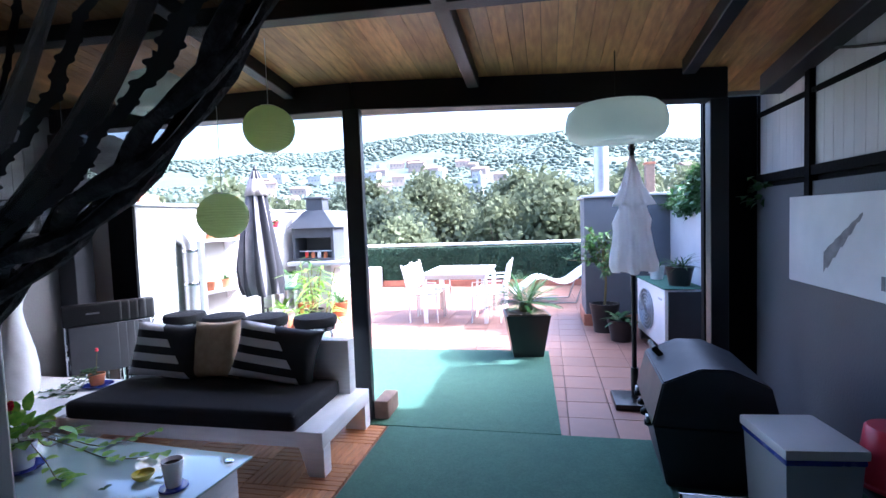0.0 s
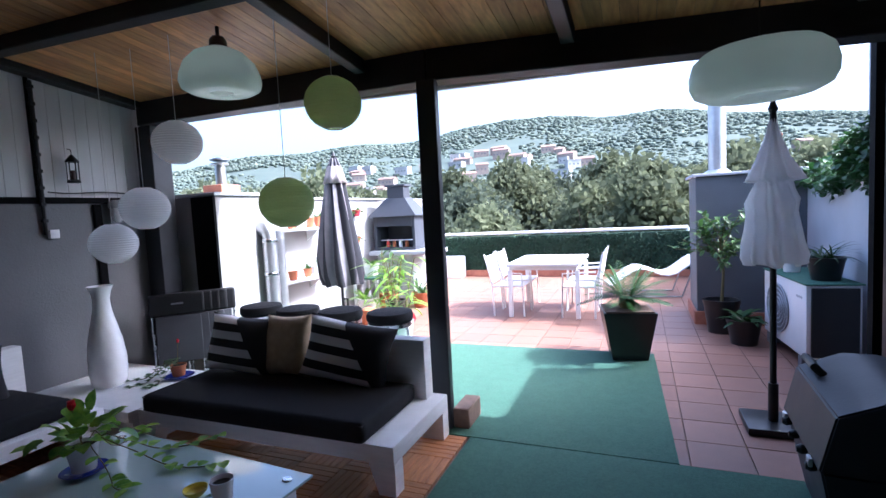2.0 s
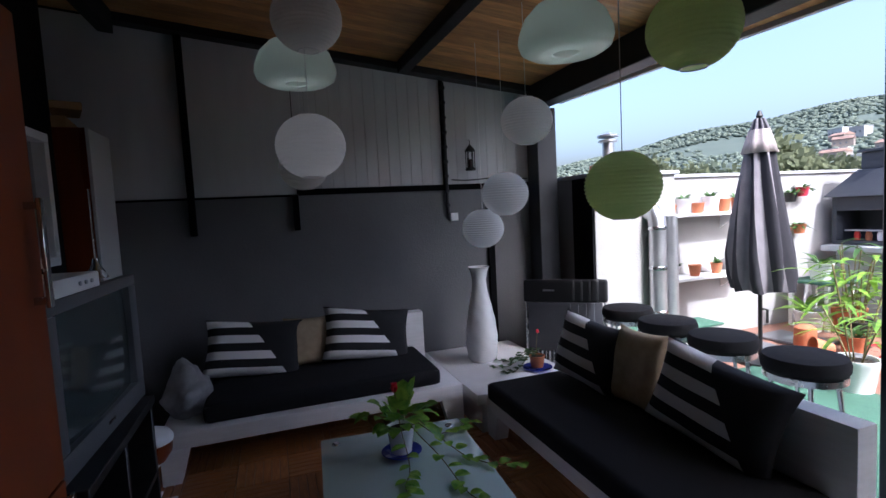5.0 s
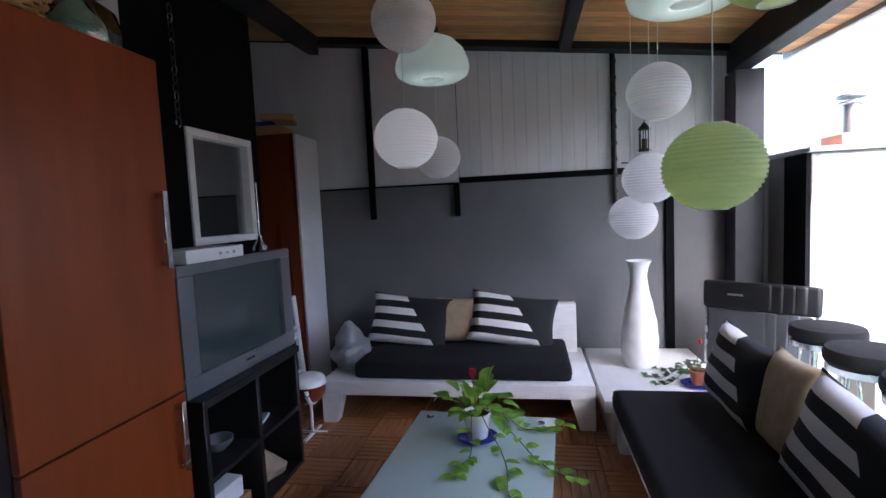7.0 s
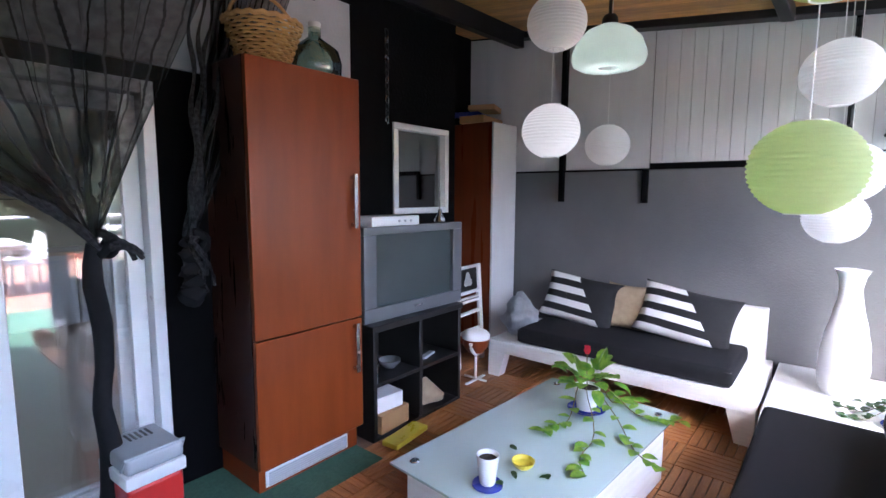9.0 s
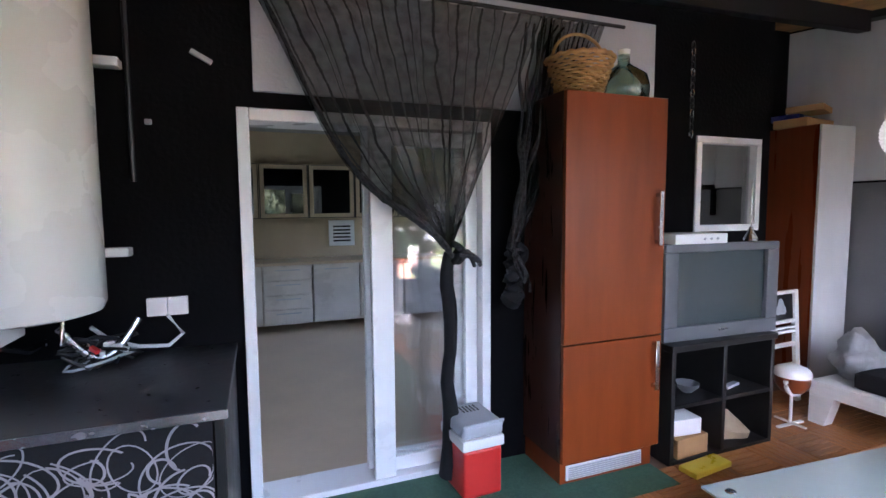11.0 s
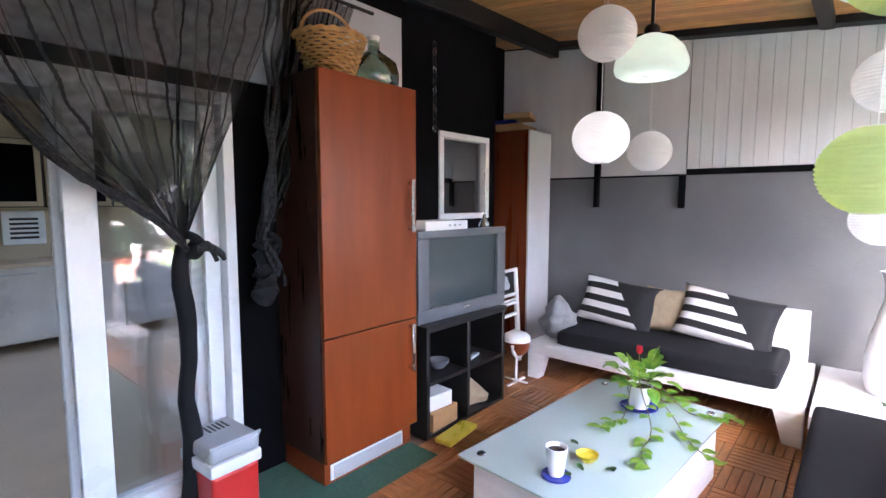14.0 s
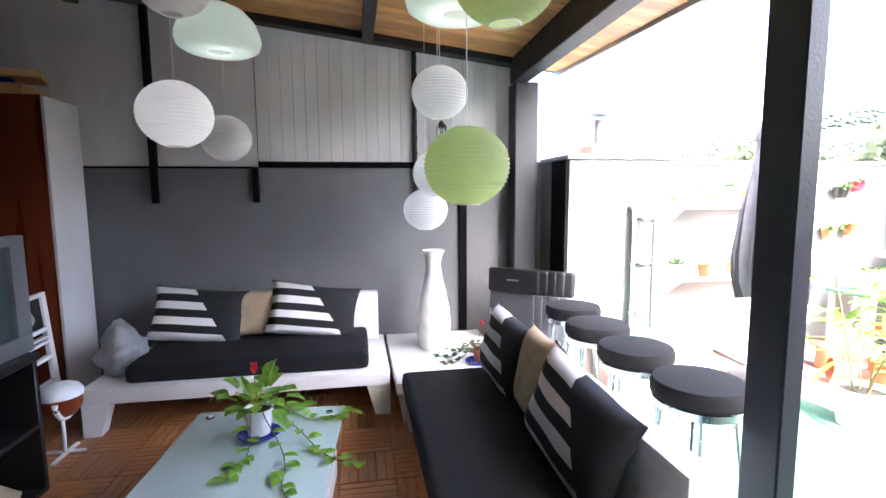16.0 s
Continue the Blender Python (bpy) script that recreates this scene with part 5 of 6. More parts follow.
# things in the rack
for nm, bmx, mt, lab, cat, mm in (
        ("carton", add_box(B(), (-0.13, -0.1, 0), (0.13, 0.1, 0.12), 0.003), "cardboard", "open brown carton in the black shelf unit", "box", pose(-1.53, 0.34, 0.031, 0, 0, 3)),
        ("carton", add_box(B(), (-0.11, -0.08, 0), (0.11, 0.08, 0.10), 0.003), "white_plastic", "white carton stacked in the black shelf unit", "box", pose(-1.52, 0.33, 0.152, 0, 0, -5)),
        ("folded_cloth", add_lathe(B(), [(0.02, 0), (0.11, 0.01), (0.12, 0.06), (0.06, 0.13), (0.01, 0.17)], 18, wave=lambda a, j: 0.2 * math.sin(3 * a + j)), "beige_fabric", "crumpled patterned cloth on the lower shelf", "cloth", pose(-1.98, 0.30, 0.031)),
        ("bottle", add_lathe(B(), [(0.035, 0), (0.037, 0.1), (0.012, 0.15), (0.012, 0.18)], 16), "green_glass", "green bottle on the middle shelf", "bottle", pose(-1.44, 0.34, 0.376)),
        ("bowl", add_lathe(B(), [(0.03, 0), (0.07, 0.04), (0.075, 0.06), (0.07, 0.06), (0.03, 0.01)], 20, cap=False), "tv_grey", "dark bowl on the middle shelf", "bowl", pose(-1.62, 0.30, 0.376)),
        ("remote_control", add_box(B(), (-0.08, -0.02, 0), (0.08, 0.02, 0.018), 0.005, 2), "grey_plastic", "grey remote control on the middle shelf", "remote", pose(-1.96, 0.34, 0.376, 0, 0, 15)),
        ("yellow_tray", add_box(B(), (-0.16, -0.06, 0), (0.16, 0.06, 0.035), 0.012, 2), "yellow", "bright yellow plastic tray on the floor", "tray", pose(-1.50, 0.56, 0.018, 0, 0, 6))):
    solid(nm, bmx, mt, lab, cat, mm)

# folded chairs in the corner
FC = thing("folding_chair", pose(-3.10, 3.50, 0.012, -6, 0, 46), "folded black and grey folding chair leaning in the corner", "chair", "folded chairs")
for x in (-0.205, 0.205):
    part("leg", add_tube(B(), [(x, 0, 0), (x, 0.0, 0.80)], 0.012, 8), "chrome", FC)
    part("rear_leg", add_tube(B(), [(x * 0.88, 0.03, 0), (x * 0.88, 0.03, 0.60)], 0.010, 8), "chrome", FC)
part("backrest", add_box(B(), (-0.225, -0.036, 0.70), (0.225, 0.030, 0.90), 0.028, 5), "black_vinyl", FC)
part("seat", add_box(B(), (-0.185, -0.034, 0.27), (0.185, -0.013, 0.70), 0.009, 3), "chair_seat", FC)
part("strip", add_box(B(), (-0.05, -0.0425, 0.80), (0.05, -0.0395, 0.815)), "tv_grey", FC)
for k in range(1, 5):
    copy_thing(FC, pose(-3.10 - 0.042 * k, 3.50 - 0.050 * k, 0.012, -6 + 0.8 * k, 0, 46 + k))

# bar stools
ST = thing("bar_stool", pose(-1.13, 3.36, 0.012), "chrome bar stool with a round black padded seat", "stool", "row of stools")
ST.scale = (0.97, 0.97, 1.235)
part("cushion", add_lathe(B(), [(0.001, 0.575), (0.165, 0.575), (0.180, 0.59), (0.182, 0.615), (0.172, 0.635), (0.12, 0.643), (0.001, 0.645)], 36, cap=False), "black_fabric", ST)
part("seat_ring", add_lathe(B(), [(0.15, 0.545), (0.172, 0.55), (0.172, 0.574), (0.15, 0.574)], 36), "chrome", ST)
for k in range(4):
    a = math.pi / 4 + k * math.pi / 2
    c, s = math.cos(a), math.sin(a)
    part("leg", add_tube(B(), [(0.13 * c, 0.13 * s, 0.55), (0.21 * c, 0.21 * s, 0.0)], 0.011, 8), "chrome", ST)
part("foot_ring", add_tube(B(), [(0.185 * math.cos(a), 0.185 * math.sin(a), 0.18) for a in [2 * math.pi * i / 32 for i in range(33)]], 0.008, 6), "chrome", ST)
for x, y in ((-1.57, 3.36), (-1.99, 3.38), (-2.43, 3.44)):
    copy_thing(ST, pose(x, y, 0.012, 0, 0, 20 * x))

# east side: kettle barbecue under cover, bin, bucket, painting
gr = thing("barrel_barbecue", pose(1.61, 2.80, 0.012, 0, 0, -3), "dark blue-grey lidded barbecue with a faceted hood", "barbecue")
gr.scale = (1.15, 1.2, 1.12)
bm = B()
add_prism(bm, [(-0.20, -0.22, 0.0), (0.20, -0.22, 0.0), (0.20, 0.22, 0.0), (-0.20, 0.22, 0.0)], [(-0.265, -0.275, 0.33), (0.265, -0.275, 0.33), (0.265, 0.275, 0.33), (-0.265, 0.275, 0.33)])
bmesh.ops.bevel(bm, geom=bm.edges[:], offset=0.008, segments=2, affect="EDGES")
part("body", bm, "bbq", gr)
ring = [(-0.275, 0.334), (-0.225, 0.548), (-0.065, 0.622), (0.065, 0.622), (0.225, 0.548), (0.275, 0.334)]
bm = add_prism(B(), [(x, -0.285, z) for x, z in ring], [(x, 0.285, z) for x, z in ring])
bmesh.ops.bevel(bm, geom=bm.edges[:], offset=0.007, segments=2, affect="EDGES")
lidb = part("hood", bm, "bbq", gr)
part("handle", add_tube(B(), [(-0.17, 0.10, 0.57), (-0.20, 0.10, 0.605), (-0.20, 0.24, 0.605), (-0.17, 0.24, 0.57)], 0.017, 8), "cable", lidb)
for k in range(4):
    part("knob", add_lathe(B(), [(0.016, 0), (0.02, 0.02), (0.012, 0.035)], 12, m=pose(-0.262, -0.20 + 0.13 * k, 0.315, 0, -90)), "cable", gr)
for y in (-0.2, 0.2):
    part("hinge", add_box(B(), (-0.290, y - 0.02, 0.318), (-0.276, y + 0.02, 0.352), 0.003), "zinc", gr)
bn = thing("waste_bin", pose(1.83, 2.13, 0.012, 0, 0, 6), "tall grey bin with a blue rim and pale lid", "bin")
bn.scale = (0.95, 1.25, 1.06)
part("body", add_prism(B(), [(-0.14, -0.12, 0), (0.14, -0.12, 0), (0.14, 0.12, 0), (-0.14, 0.12, 0)], [(-0.16, -0.14, 0.43), (0.16, -0.14, 0.43), (0.16, 0.14, 0.43), (-0.16, 0.14, 0.43)]), "grey_plastic", bn)
part("rim", add_box(B(), (-0.168, -0.148, 0.431), (0.168, 0.148, 0.455), 0.006), "blue", bn)
part("lid", add_box(B(), (-0.175, -0.155, 0.456), (0.175, 0.155, 0.50), 0.014, 2), "white_plastic", bn)
stn = thing("side_stand", pose(2.17, 2.06, 0.012), "small black stand below a bucket", "stand")
part("top", add_box(B(), (-0.11, -0.2, 0.30), (0.15, 0.2, 0.325), 0.01, 2), "pot_black", stn)
for x in (-0.08, 0.12):
    for y in (-0.17, 0.17):
        part("leg", add_box(B(), (x - 0.012, y - 0.012, 0), (x + 0.012, y + 0.012, 0.30)), "pot_black", stn)
bu = thing("bucket", pose(2.18, 2.10, 0.338), "bright pink-red plastic bucket turned over", "bucket")
part("body", add_lathe(B(), [(0.145, 0.0), (0.15, 0.015), (0.135, 0.02), (0.105, 0.24), (0.095, 0.25)], 30), "pink", bu)
part("rim", add_tube(B(), [(0.148 * math.cos(a), 0.148 * math.sin(a), 0.012) for a in [2 * math.pi * i / 28 for i in range(29)]], 0.008, 6), "pink", bu)
pt = thing("painting", pose(XE - 0.002, 2.80, 1.06), "unframed white canvas with a grey shell shape", "painting")
part("canvas", add_box(B(), (-0.025, -0.60, 0), (0, 0.60, 0.55), 0.003), "canvas", pt)
bm = B()
prev = None
for i in range(16):
    t = i / 15
    y = 0.28 - 0.36 * t
    w = 0.012 + 0.10 * t * (1 - 0.25 * t) + 0.01 * math.sin(i * 2.1)
    c = 0.44 - 0.26 * t
    q = (bm.verts.new((-0.0265, -y + 0.1, c + w * 0.4)), bm.verts.new((-0.0265, -y + 0.1, c - w)))
    if prev:
        bm.faces.new((prev[0], prev[1], q[1], q[0]))
    prev = q
part("motif", bm, "grey_ink", pt, "grey shell-like shape", False)
part("mark", add_box(B(), (-0.027, -0.36, 0.06), (-0.0255, -0.33, 0.13)), "grey_ink", pt)
solid("cable", add_tube(B(), [(XE - 0.02, 3.3 - 0.2 * i, 2.56 - 0.35 * math.sin(i / 11 * 2.2) * (1 if i < 12 else 0)) for i in range(12)], 0.009, 6), "cable", "thick black cable sagging along the east wall", "cable")

# ---- terrace ----
def closed_umbrella(name, m, z0, z1, rmax, cloth, stripe, label, base):
    t = thing(name, m, label, "umbrella")
    part("pole", add_tube(B(), [(0, 0, 0.05), (0, 0, z1 + 0.02)], 0.019, 10), "beam" if stripe else "beam", t)
    n = 16
    prof = [(0.16, 1.0), (0.30, 0.93), (0.36, 0.84), (0.46, 0.80), (0.62, 0.62), (0.82, 0.42), (0.98, 0.22), (1.0, 0.08), (0.90, 0.0)]
    if not stripe:
        prof = [(0.05, 1.0), (0.20, 0.88), (0.52, 0.70), (0.86, 0.575), (0.90, 0.555), (0.55, 0.545), (0.62, 0.50), (0.80, 0.42), (0.74, 0.34), (0.92, 0.14), (1.0, 0.05), (0.95, 0.0)]
    for k in range(n):
        bm = B()
        rows = []
        for j, (r, h) in enumerate(prof):
            row = []
            for s in range(5):
                a = 2 * math.pi * (k + s / 4) / n
                fold = 1 + 0.22 * math.sin(a * 8 + 0.4 * j) + 0.08 * math.sin(3 * a + j)
                row.append(bm.verts.new((r * rmax * fold * math.cos(a + 0.10 * j), r * rmax * fold * math.sin(a + 0.10 * j), z0 + (z1 - z0) * h + 0.012 * math.sin(5 * a) * (j > 6))))
            rows.append(row)
        for a, b in zip(rows, rows[1:]):
            for s in range(4):
                bm.faces.new((a[s], a[s + 1], b[s + 1], b[s]))
        part("canopy_panel", bm, ((cloth if k % 2 else "umb_beige") if stripe else cloth), t, "", "all")
    if stripe:
        part("cap", add_lathe(B(), [(0.34 * rmax, z0 + (z1 - z0) * 0.935), (0.47 * rmax, z0 + (z1 - z0) * 0.87), (0.60 * rmax, z0 + (z1 - z0) * 0.80), (0.57 * rmax, z0 + (z1 - z0) * 0.80)], 32, cap=False, wave=lambda a, j: 0.12 * math.sin(8 * a)), "umb_cap", t, "pale cloth cap", "all")
    part("finial", add_lathe(B(), [(0.02, z1), (0.03, z1 + 0.02), (0.012, z1 + 0.07)], 12), "cable", t)
    if base:
        part("base", add_box(B(), (-0.17, -0.17, 0), (0.17, 0.17, 0.05), 0.012, 2), "pot_black", t)
        part("socket_tube", add_lathe(B(), [(0.03, 0.05), (0.03, 0.30)], 14), "pot_black", t)
    else:
        part("base", add_lathe(B(), [(0.24, 0.0), (0.24, 0.03), (0.10, 0.06)], 24), "pot_black", t)
        part("crank", add_tube(B(), [(0.02, 0, 0.5), (0.07, 0, 0.5), (0.07, 0, 0.38)], 0.012, 6), "cable", t)
    return t


closed_umbrella("parasol", pose(-2.85, 5.30, 0), 0.68, 2.25, 0.235, "stripe_umb", True, "closed parasol in dark and pale grey stripes", False)
closed_umbrella("parasol", pose(1.41, 3.82, 0), 1.08, 2.03, 0.155, "umb_white", False, "closed white parasol on a black square base", True)

# shelves with pots on the white wall
for z, y0, y1, mats in ((0.73, 4.88, 6.0, ("zinc", "pot_clay", "pot_clay", "ceramic")), (1.40, 4.86, 6.0, ("pot_clay", "ceramic", "pot_clay", "ceramic", "pot_clay", "pot_clay"))):
    sh = thing("wall_shelf", pose(XW, y0, z - 0.03), "long pale wall shelf on brackets holding pots", "shelf", "wall shelves")
    part("board", add_box(B(), (0.0, 0, 0), (0.27, y1 - y0, 0.03), 0.004), "white_wood", sh)
    for k in (0.15, (y1 - y0) - 0.15):
        part("bracket", add_prism(B(), [(0, k - 0.01, -0.15), (0, k + 0.01, -0.15), (0.22, k + 0.01, -0.002), (0.22, k - 0.01, -0.002)], [(0, k - 0.01, -0.001), (0, k + 0.01, -0.001), (0.221, k + 0.01, -0.001), (0.221, k - 0.01, -0.001)]), "white_wood", sh)
    for k, mt in enumerate(mats):
        y = y0 + 0.12 + k * (y1 - y0 - 0.2) / max(1, len(mats) - 1)
        r = rng.uniform(0.055, 0.075) + (0.02 if mt == "ceramic" else 0)
        h = rng.uniform(0.10, 0.15) + (0.04 if mt == "ceramic" else 0)
        word = {"pot_clay": "terracotta", "ceramic": "white", "zinc": "metal"}[mt]
        p = pot("flower_pot", pose(XW + 0.15, y, z + 0.001), r * 0.72, r, h, mt, f"small {word} flower pot on a wall shelf", group="shelf pots")
        if (k + int(z * 10)) % 2 or mt == "ceramic":
            bm = B()
            for q in range(16):
                a = rng.uniform(0, 6.28)
                add_leaf(bm, (0.02 * math.cos(a), 0.02 * math.sin(a), h * 0.85), (math.cos(a), math.sin(a), rng.uniform(0.6, 2.0)), rng.uniform(0.06, 0.14), 0.03, 0.6)
            part("foliage", bm, "leaf", p, "", "all")

# flue: steel duct bending into the block, and chimney on top
dk = thing("flue_duct", pose(-3.05, 4.30, 0.42), "shiny steel flue duct rising beside the white block", "duct")
dk.scale = (1.0, 1.0, 1.15)
part("pipe", add_tube(B(), [(0, 0, 0), (0, 0, 0.78)], 0.075, 20), "zinc", dk)
part("pipe", add_tube(B(), [(-0.03, 0.19, 0), (-0.03, 0.19, 0.86)], 0.055, 20), "zinc", dk)
part("elbow", add_tube(B(), [(0, 0, 0.78), (-0.005, 0, 0.84), (-0.04, 0, 0.885), (-0.12, 0, 0.90)], 0.076, 20), "zinc", dk)
for z in (0.1, 0.45, 0.76):
    part("collar", add_lathe(B(), [(0.079, z), (0.083, z + 0.005), (0.083, z + 0.025), (0.079, z + 0.03)], 24), "chrome", dk)
cn = thing("chimney", pose(-3.50, 4.15, 1.826), "steel chimney pipe on a low brick base", "chimney")
part("brick_base", add_box(B(), (-0.13, -0.13, 0), (0.13, 0.13, 0.10), 0.006), "brick", cn)
part("pipe", add_lathe(B(), [(0.055, 0.10), (0.055, 0.32)], 20), "zinc", cn)
part("cowl", add_lathe(B(), [(0.06, 0.35), (0.10, 0.36), (0.10, 0.375), (0.03, 0.40)], 20), "zinc", cn)
part("cowl_ring", add_lathe(B(), [(0.075, 0.31), (0.09, 0.315), (0.09, 0.33), (0.06, 0.335)], 20), "zinc", cn)
sb = thing("turf_bench", pose(-3.145, 3.95, 0.0), "low white block bench topped with green turf", "bench")
sb.scale = (0.5, 1.15, 1.0)
part("block", add_box(B(), (0.0, 0.0, 0.012), (0.55, 0.78, 0.40), 0.006), "white_wall", sb)
part("turf_top", add_box(B(), (-0.015, -0.015, 0.401), (0.57, 0.80, 0.418), 0.004), "turf", sb)
for k, (x, y) in enumerate(((-3.25, 5.60), (-3.15, 6.2))):
    solid("floor_mat", add_box(B(), (-0.30, -0.22, 0), (0.30, 0.22, 0.03), 0.008), "tv_grey", "grey foam paving mat on the tiles", "mat", pose(x, y, 0.002, 0, 0, 6 * k - 3), "grey mats")

# masonry barbecue
M["bbq_grey"] = mat("barbecue_masonry_grey", (0.045, 0.050, 0.062), (0.034, 0.038, 0.048), 6, 0.7, bump=0.25, bscale=60)
bq = thing("garden_barbecue", pose(-3.24, 7.72, 0), "dark grey masonry barbecue with a tapered hood and chimney", "barbecue")
bq.scale = (1.03, 1.03, 1.2)
part("pedestal", add_box(B(), (-0.32, -0.22, 0), (0.32, 0.24, 0.70), 0.008), "shade_wall", bq)
part("shelf_slab", add_box(B(), (-0.42, -0.34, 0.701), (0.75, 0.26, 0.76), 0.008), "shade_wall", bq)
bm = B()
for lo, hi in (((-0.38, -0.20, 0.761), (0.38, 0.26, 0.80)), ((-0.38, -0.20, 0.80), (-0.33, 0.26, 1.24)), ((0.33, -0.20, 0.80), (0.38, 0.26, 1.24)), ((-0.33, 0.21, 0.80), (0.33, 0.26, 1.24)), ((-0.33, -0.20, 1.10), (0.33, -0.15, 1.24))):
    add_box(bm, lo, hi, 0.004)
part("firebox", bm, "bbq_grey", bq)
part("hood", add_prism(B(), [(-0.44, -0.27, 1.241), (0.44, -0.27, 1.241), (0.44, 0.30, 1.241), (-0.44, 0.30, 1.241)], [(-0.17, -0.10, 1.50), (0.17, -0.10, 1.50), (0.17, 0.18, 1.50), (-0.17, 0.18, 1.50)]), "bbq_grey", bq)
part("chimney", add_box(B(), (-0.15, -0.08, 1.501), (0.15, 0.16, 1.66), 0.004), "bbq_grey", bq)
part("cap", add_box(B(), (-0.18, -0.11, 1.661), (0.18, 0.19, 1.69), 0.004), "bbq_grey", bq)
part("grate", add_tube(B(), [(-0.3, -0.1, 0.9), (0.3, -0.1, 0.9)], 0.01, 6), "zinc", bq)
for k in range(4):
    bmx = add_lathe(B(), [(0.03, 0), (0.035, 0.06), (0.02, 0.12)], 12)
    solid("jar", bmx, ("red", "pot_clay", "white_plastic", "pot_clay")[k], "small jar standing in the barbecue opening", "jar", pose(-3.44 + 0.12 * k, 7.66, 0.962), "jars")
solid("planter_box", add_box(B(), (-0.28, -0.16, 0), (0.28, 0.16, 0.48), 0.01, 2), "white_plastic", "white plastic planter box by the parapet", "planter", pose(-3.42, 10.62, 0.002))

# pots hung on the white wall
for k, (y, z, mt) in enumerate(((6.85, 1.46, "pot_black"), (7.05, 1.52, "pink"), (7.0, 1.08, "pot_clay"), (8.9, 1.3, "pot_clay"), (6.75, 1.05, "pot_clay"))):
    p = pot("hanging_pot", pose(XW + 0.085, y, z), 0.05, 0.07, 0.11, mt, "small plant pot hung on the white wall", group="hung pots")
    bm = B()
    for q in range(22):
        a = rng.uniform(0, 6.28)
        add_leaf(bm, (0.02 * math.cos(a), 0.02 * math.sin(a), 0.09), (math.cos(a), math.sin(a), rng.uniform(0.1, 1.4)), rng.uniform(0.08, 0.16), 0.03, 1.0)
    part("foliage", bm, "leaf", p, "", "all")


def arching_plant(m, h, n, length, width, potmat, pr, ph, label, material="leaf_light", name="potted_plant", cane=True):
    p = pot(name, m, pr * 0.75, pr, ph, potmat, label)
    bs, bl = B(), B()
    for k in range(n):
        a = 2.4 * k + rng.uniform(-0.3, 0.3)
        lean = rng.uniform(0.12, 0.45)
        top = Vector((math.cos(a) * lean * h * 0.6, math.sin(a) * lean * h * 0.6, ph * 0.85 + h * rng.uniform(0.3, 1.0)))
        base = Vector((0.3 * pr * math.cos(a), 0.3 * pr * math.sin(a), ph * 0.85))
        if cane:
            add_tube(bs, [base, (base + top) / 2 + Vector((0, 0, 0.03)), top], 0.006, 5)
        for q in range(5 if cane else 1):
            t = 1 - 0.14 * q
            src = base.lerp(top, t) if cane else base
            b2 = a + (q - 2) * 0.9
            add_leaf(bl, src, (math.cos(b2), math.sin(b2), rng.uniform(0.15, 0.9) if cane else rng.uniform(0.5, 1.8)), length * rng.uniform(0.7, 1.15), width, 1.1, 6)
    if cane:
        part("stem", bs, "stem", p)
    else:
        bs.free()
    part("foliage", bl, material, p, "", "all")
    return p


arching_plant(pose(-2.02, 5.24, 0.002), 1.0, 6, 0.40, 0.034, "ceramic", 0.15, 0.26, "tall leafy house plant in a white pot")
arching_plant(pose(-2.75, 6.5, 0.002), 0.75, 8, 0.34, 0.055, "pot_black", 0.15, 0.26, "bushy green plant in a black pot")
arching_plant(pose(-3.1, 6.95, 0.002), 0.8, 9, 0.30, 0.05, "pot_clay", 0.16, 0.28, "leafy plant in a terracotta pot", "leaf")
arching_plant(pose(-2.7, 7.3, 0.002), 0.5, 26, 0.45, 0.03, "pot_clay", 0.15, 0.24, "spiky aloe in a terracotta pot", "leaf", cane=False)
arching_plant(pose(-3.35, 6.7, 0.002), 0.5, 24, 0.40, 0.035, "ceramic", 0.15, 0.24, "spider plant in a white pot", "leaf_light", cane=False)
arching_plant(pose(-2.6, 6.2, 0.002), 0.3, 18, 0.30, 0.035, "pot_clay", 0.12, 0.18, "low plant in a terracotta pot", "leaf", cane=False)
gt = thing("plant_stand", pose(-3.42, 7.0, 0.0), "small stand covered with green turf", "stand")
part("top", add_box(B(), (-0.25, -0.25, 0.52), (0.25, 0.25, 0.55), 0.004), "turf", gt)
for x in (-0.2, 0.2):
    for y in (-0.2, 0.2):
        part("leg", add_box(B(), (x - 0.02, y - 0.02, 0.0), (x + 0.02, y + 0.02, 0.519)), "white_wood", gt)
arching_plant(pose(-3.42, 7.0, 0.552), 0.4, 24, 0.26, 0.04, "ceramic", 0.13, 0.2, "round leafy plant in a white pot on a turf stand", "leaf", cane=False)
for x, y, rz, mt in ((-2.38, 6.10, 40, "pink"), (-2.6, 5.9, -30, "pot_clay")):
    solid("tipped_pot", add_lathe(B(), [(0.05, 0), (0.085, 0.15), (0.09, 0.17), (0.08, 0.17), (0.05, 0.02)], 20, cap=False), mt, "small flower pot lying on its side on the tiles", "pot", pose(x, y, 0.09, 80, 0, rz), "tipped pots")
solid("watering_can", add_lathe(B(), [(0.09, 0), (0.10, 0.02), (0.095, 0.2), (0.05, 0.23)], 20), "pot_clay", "small orange watering can among the plants", "watering can", pose(-2.95, 6.05, 0.002))

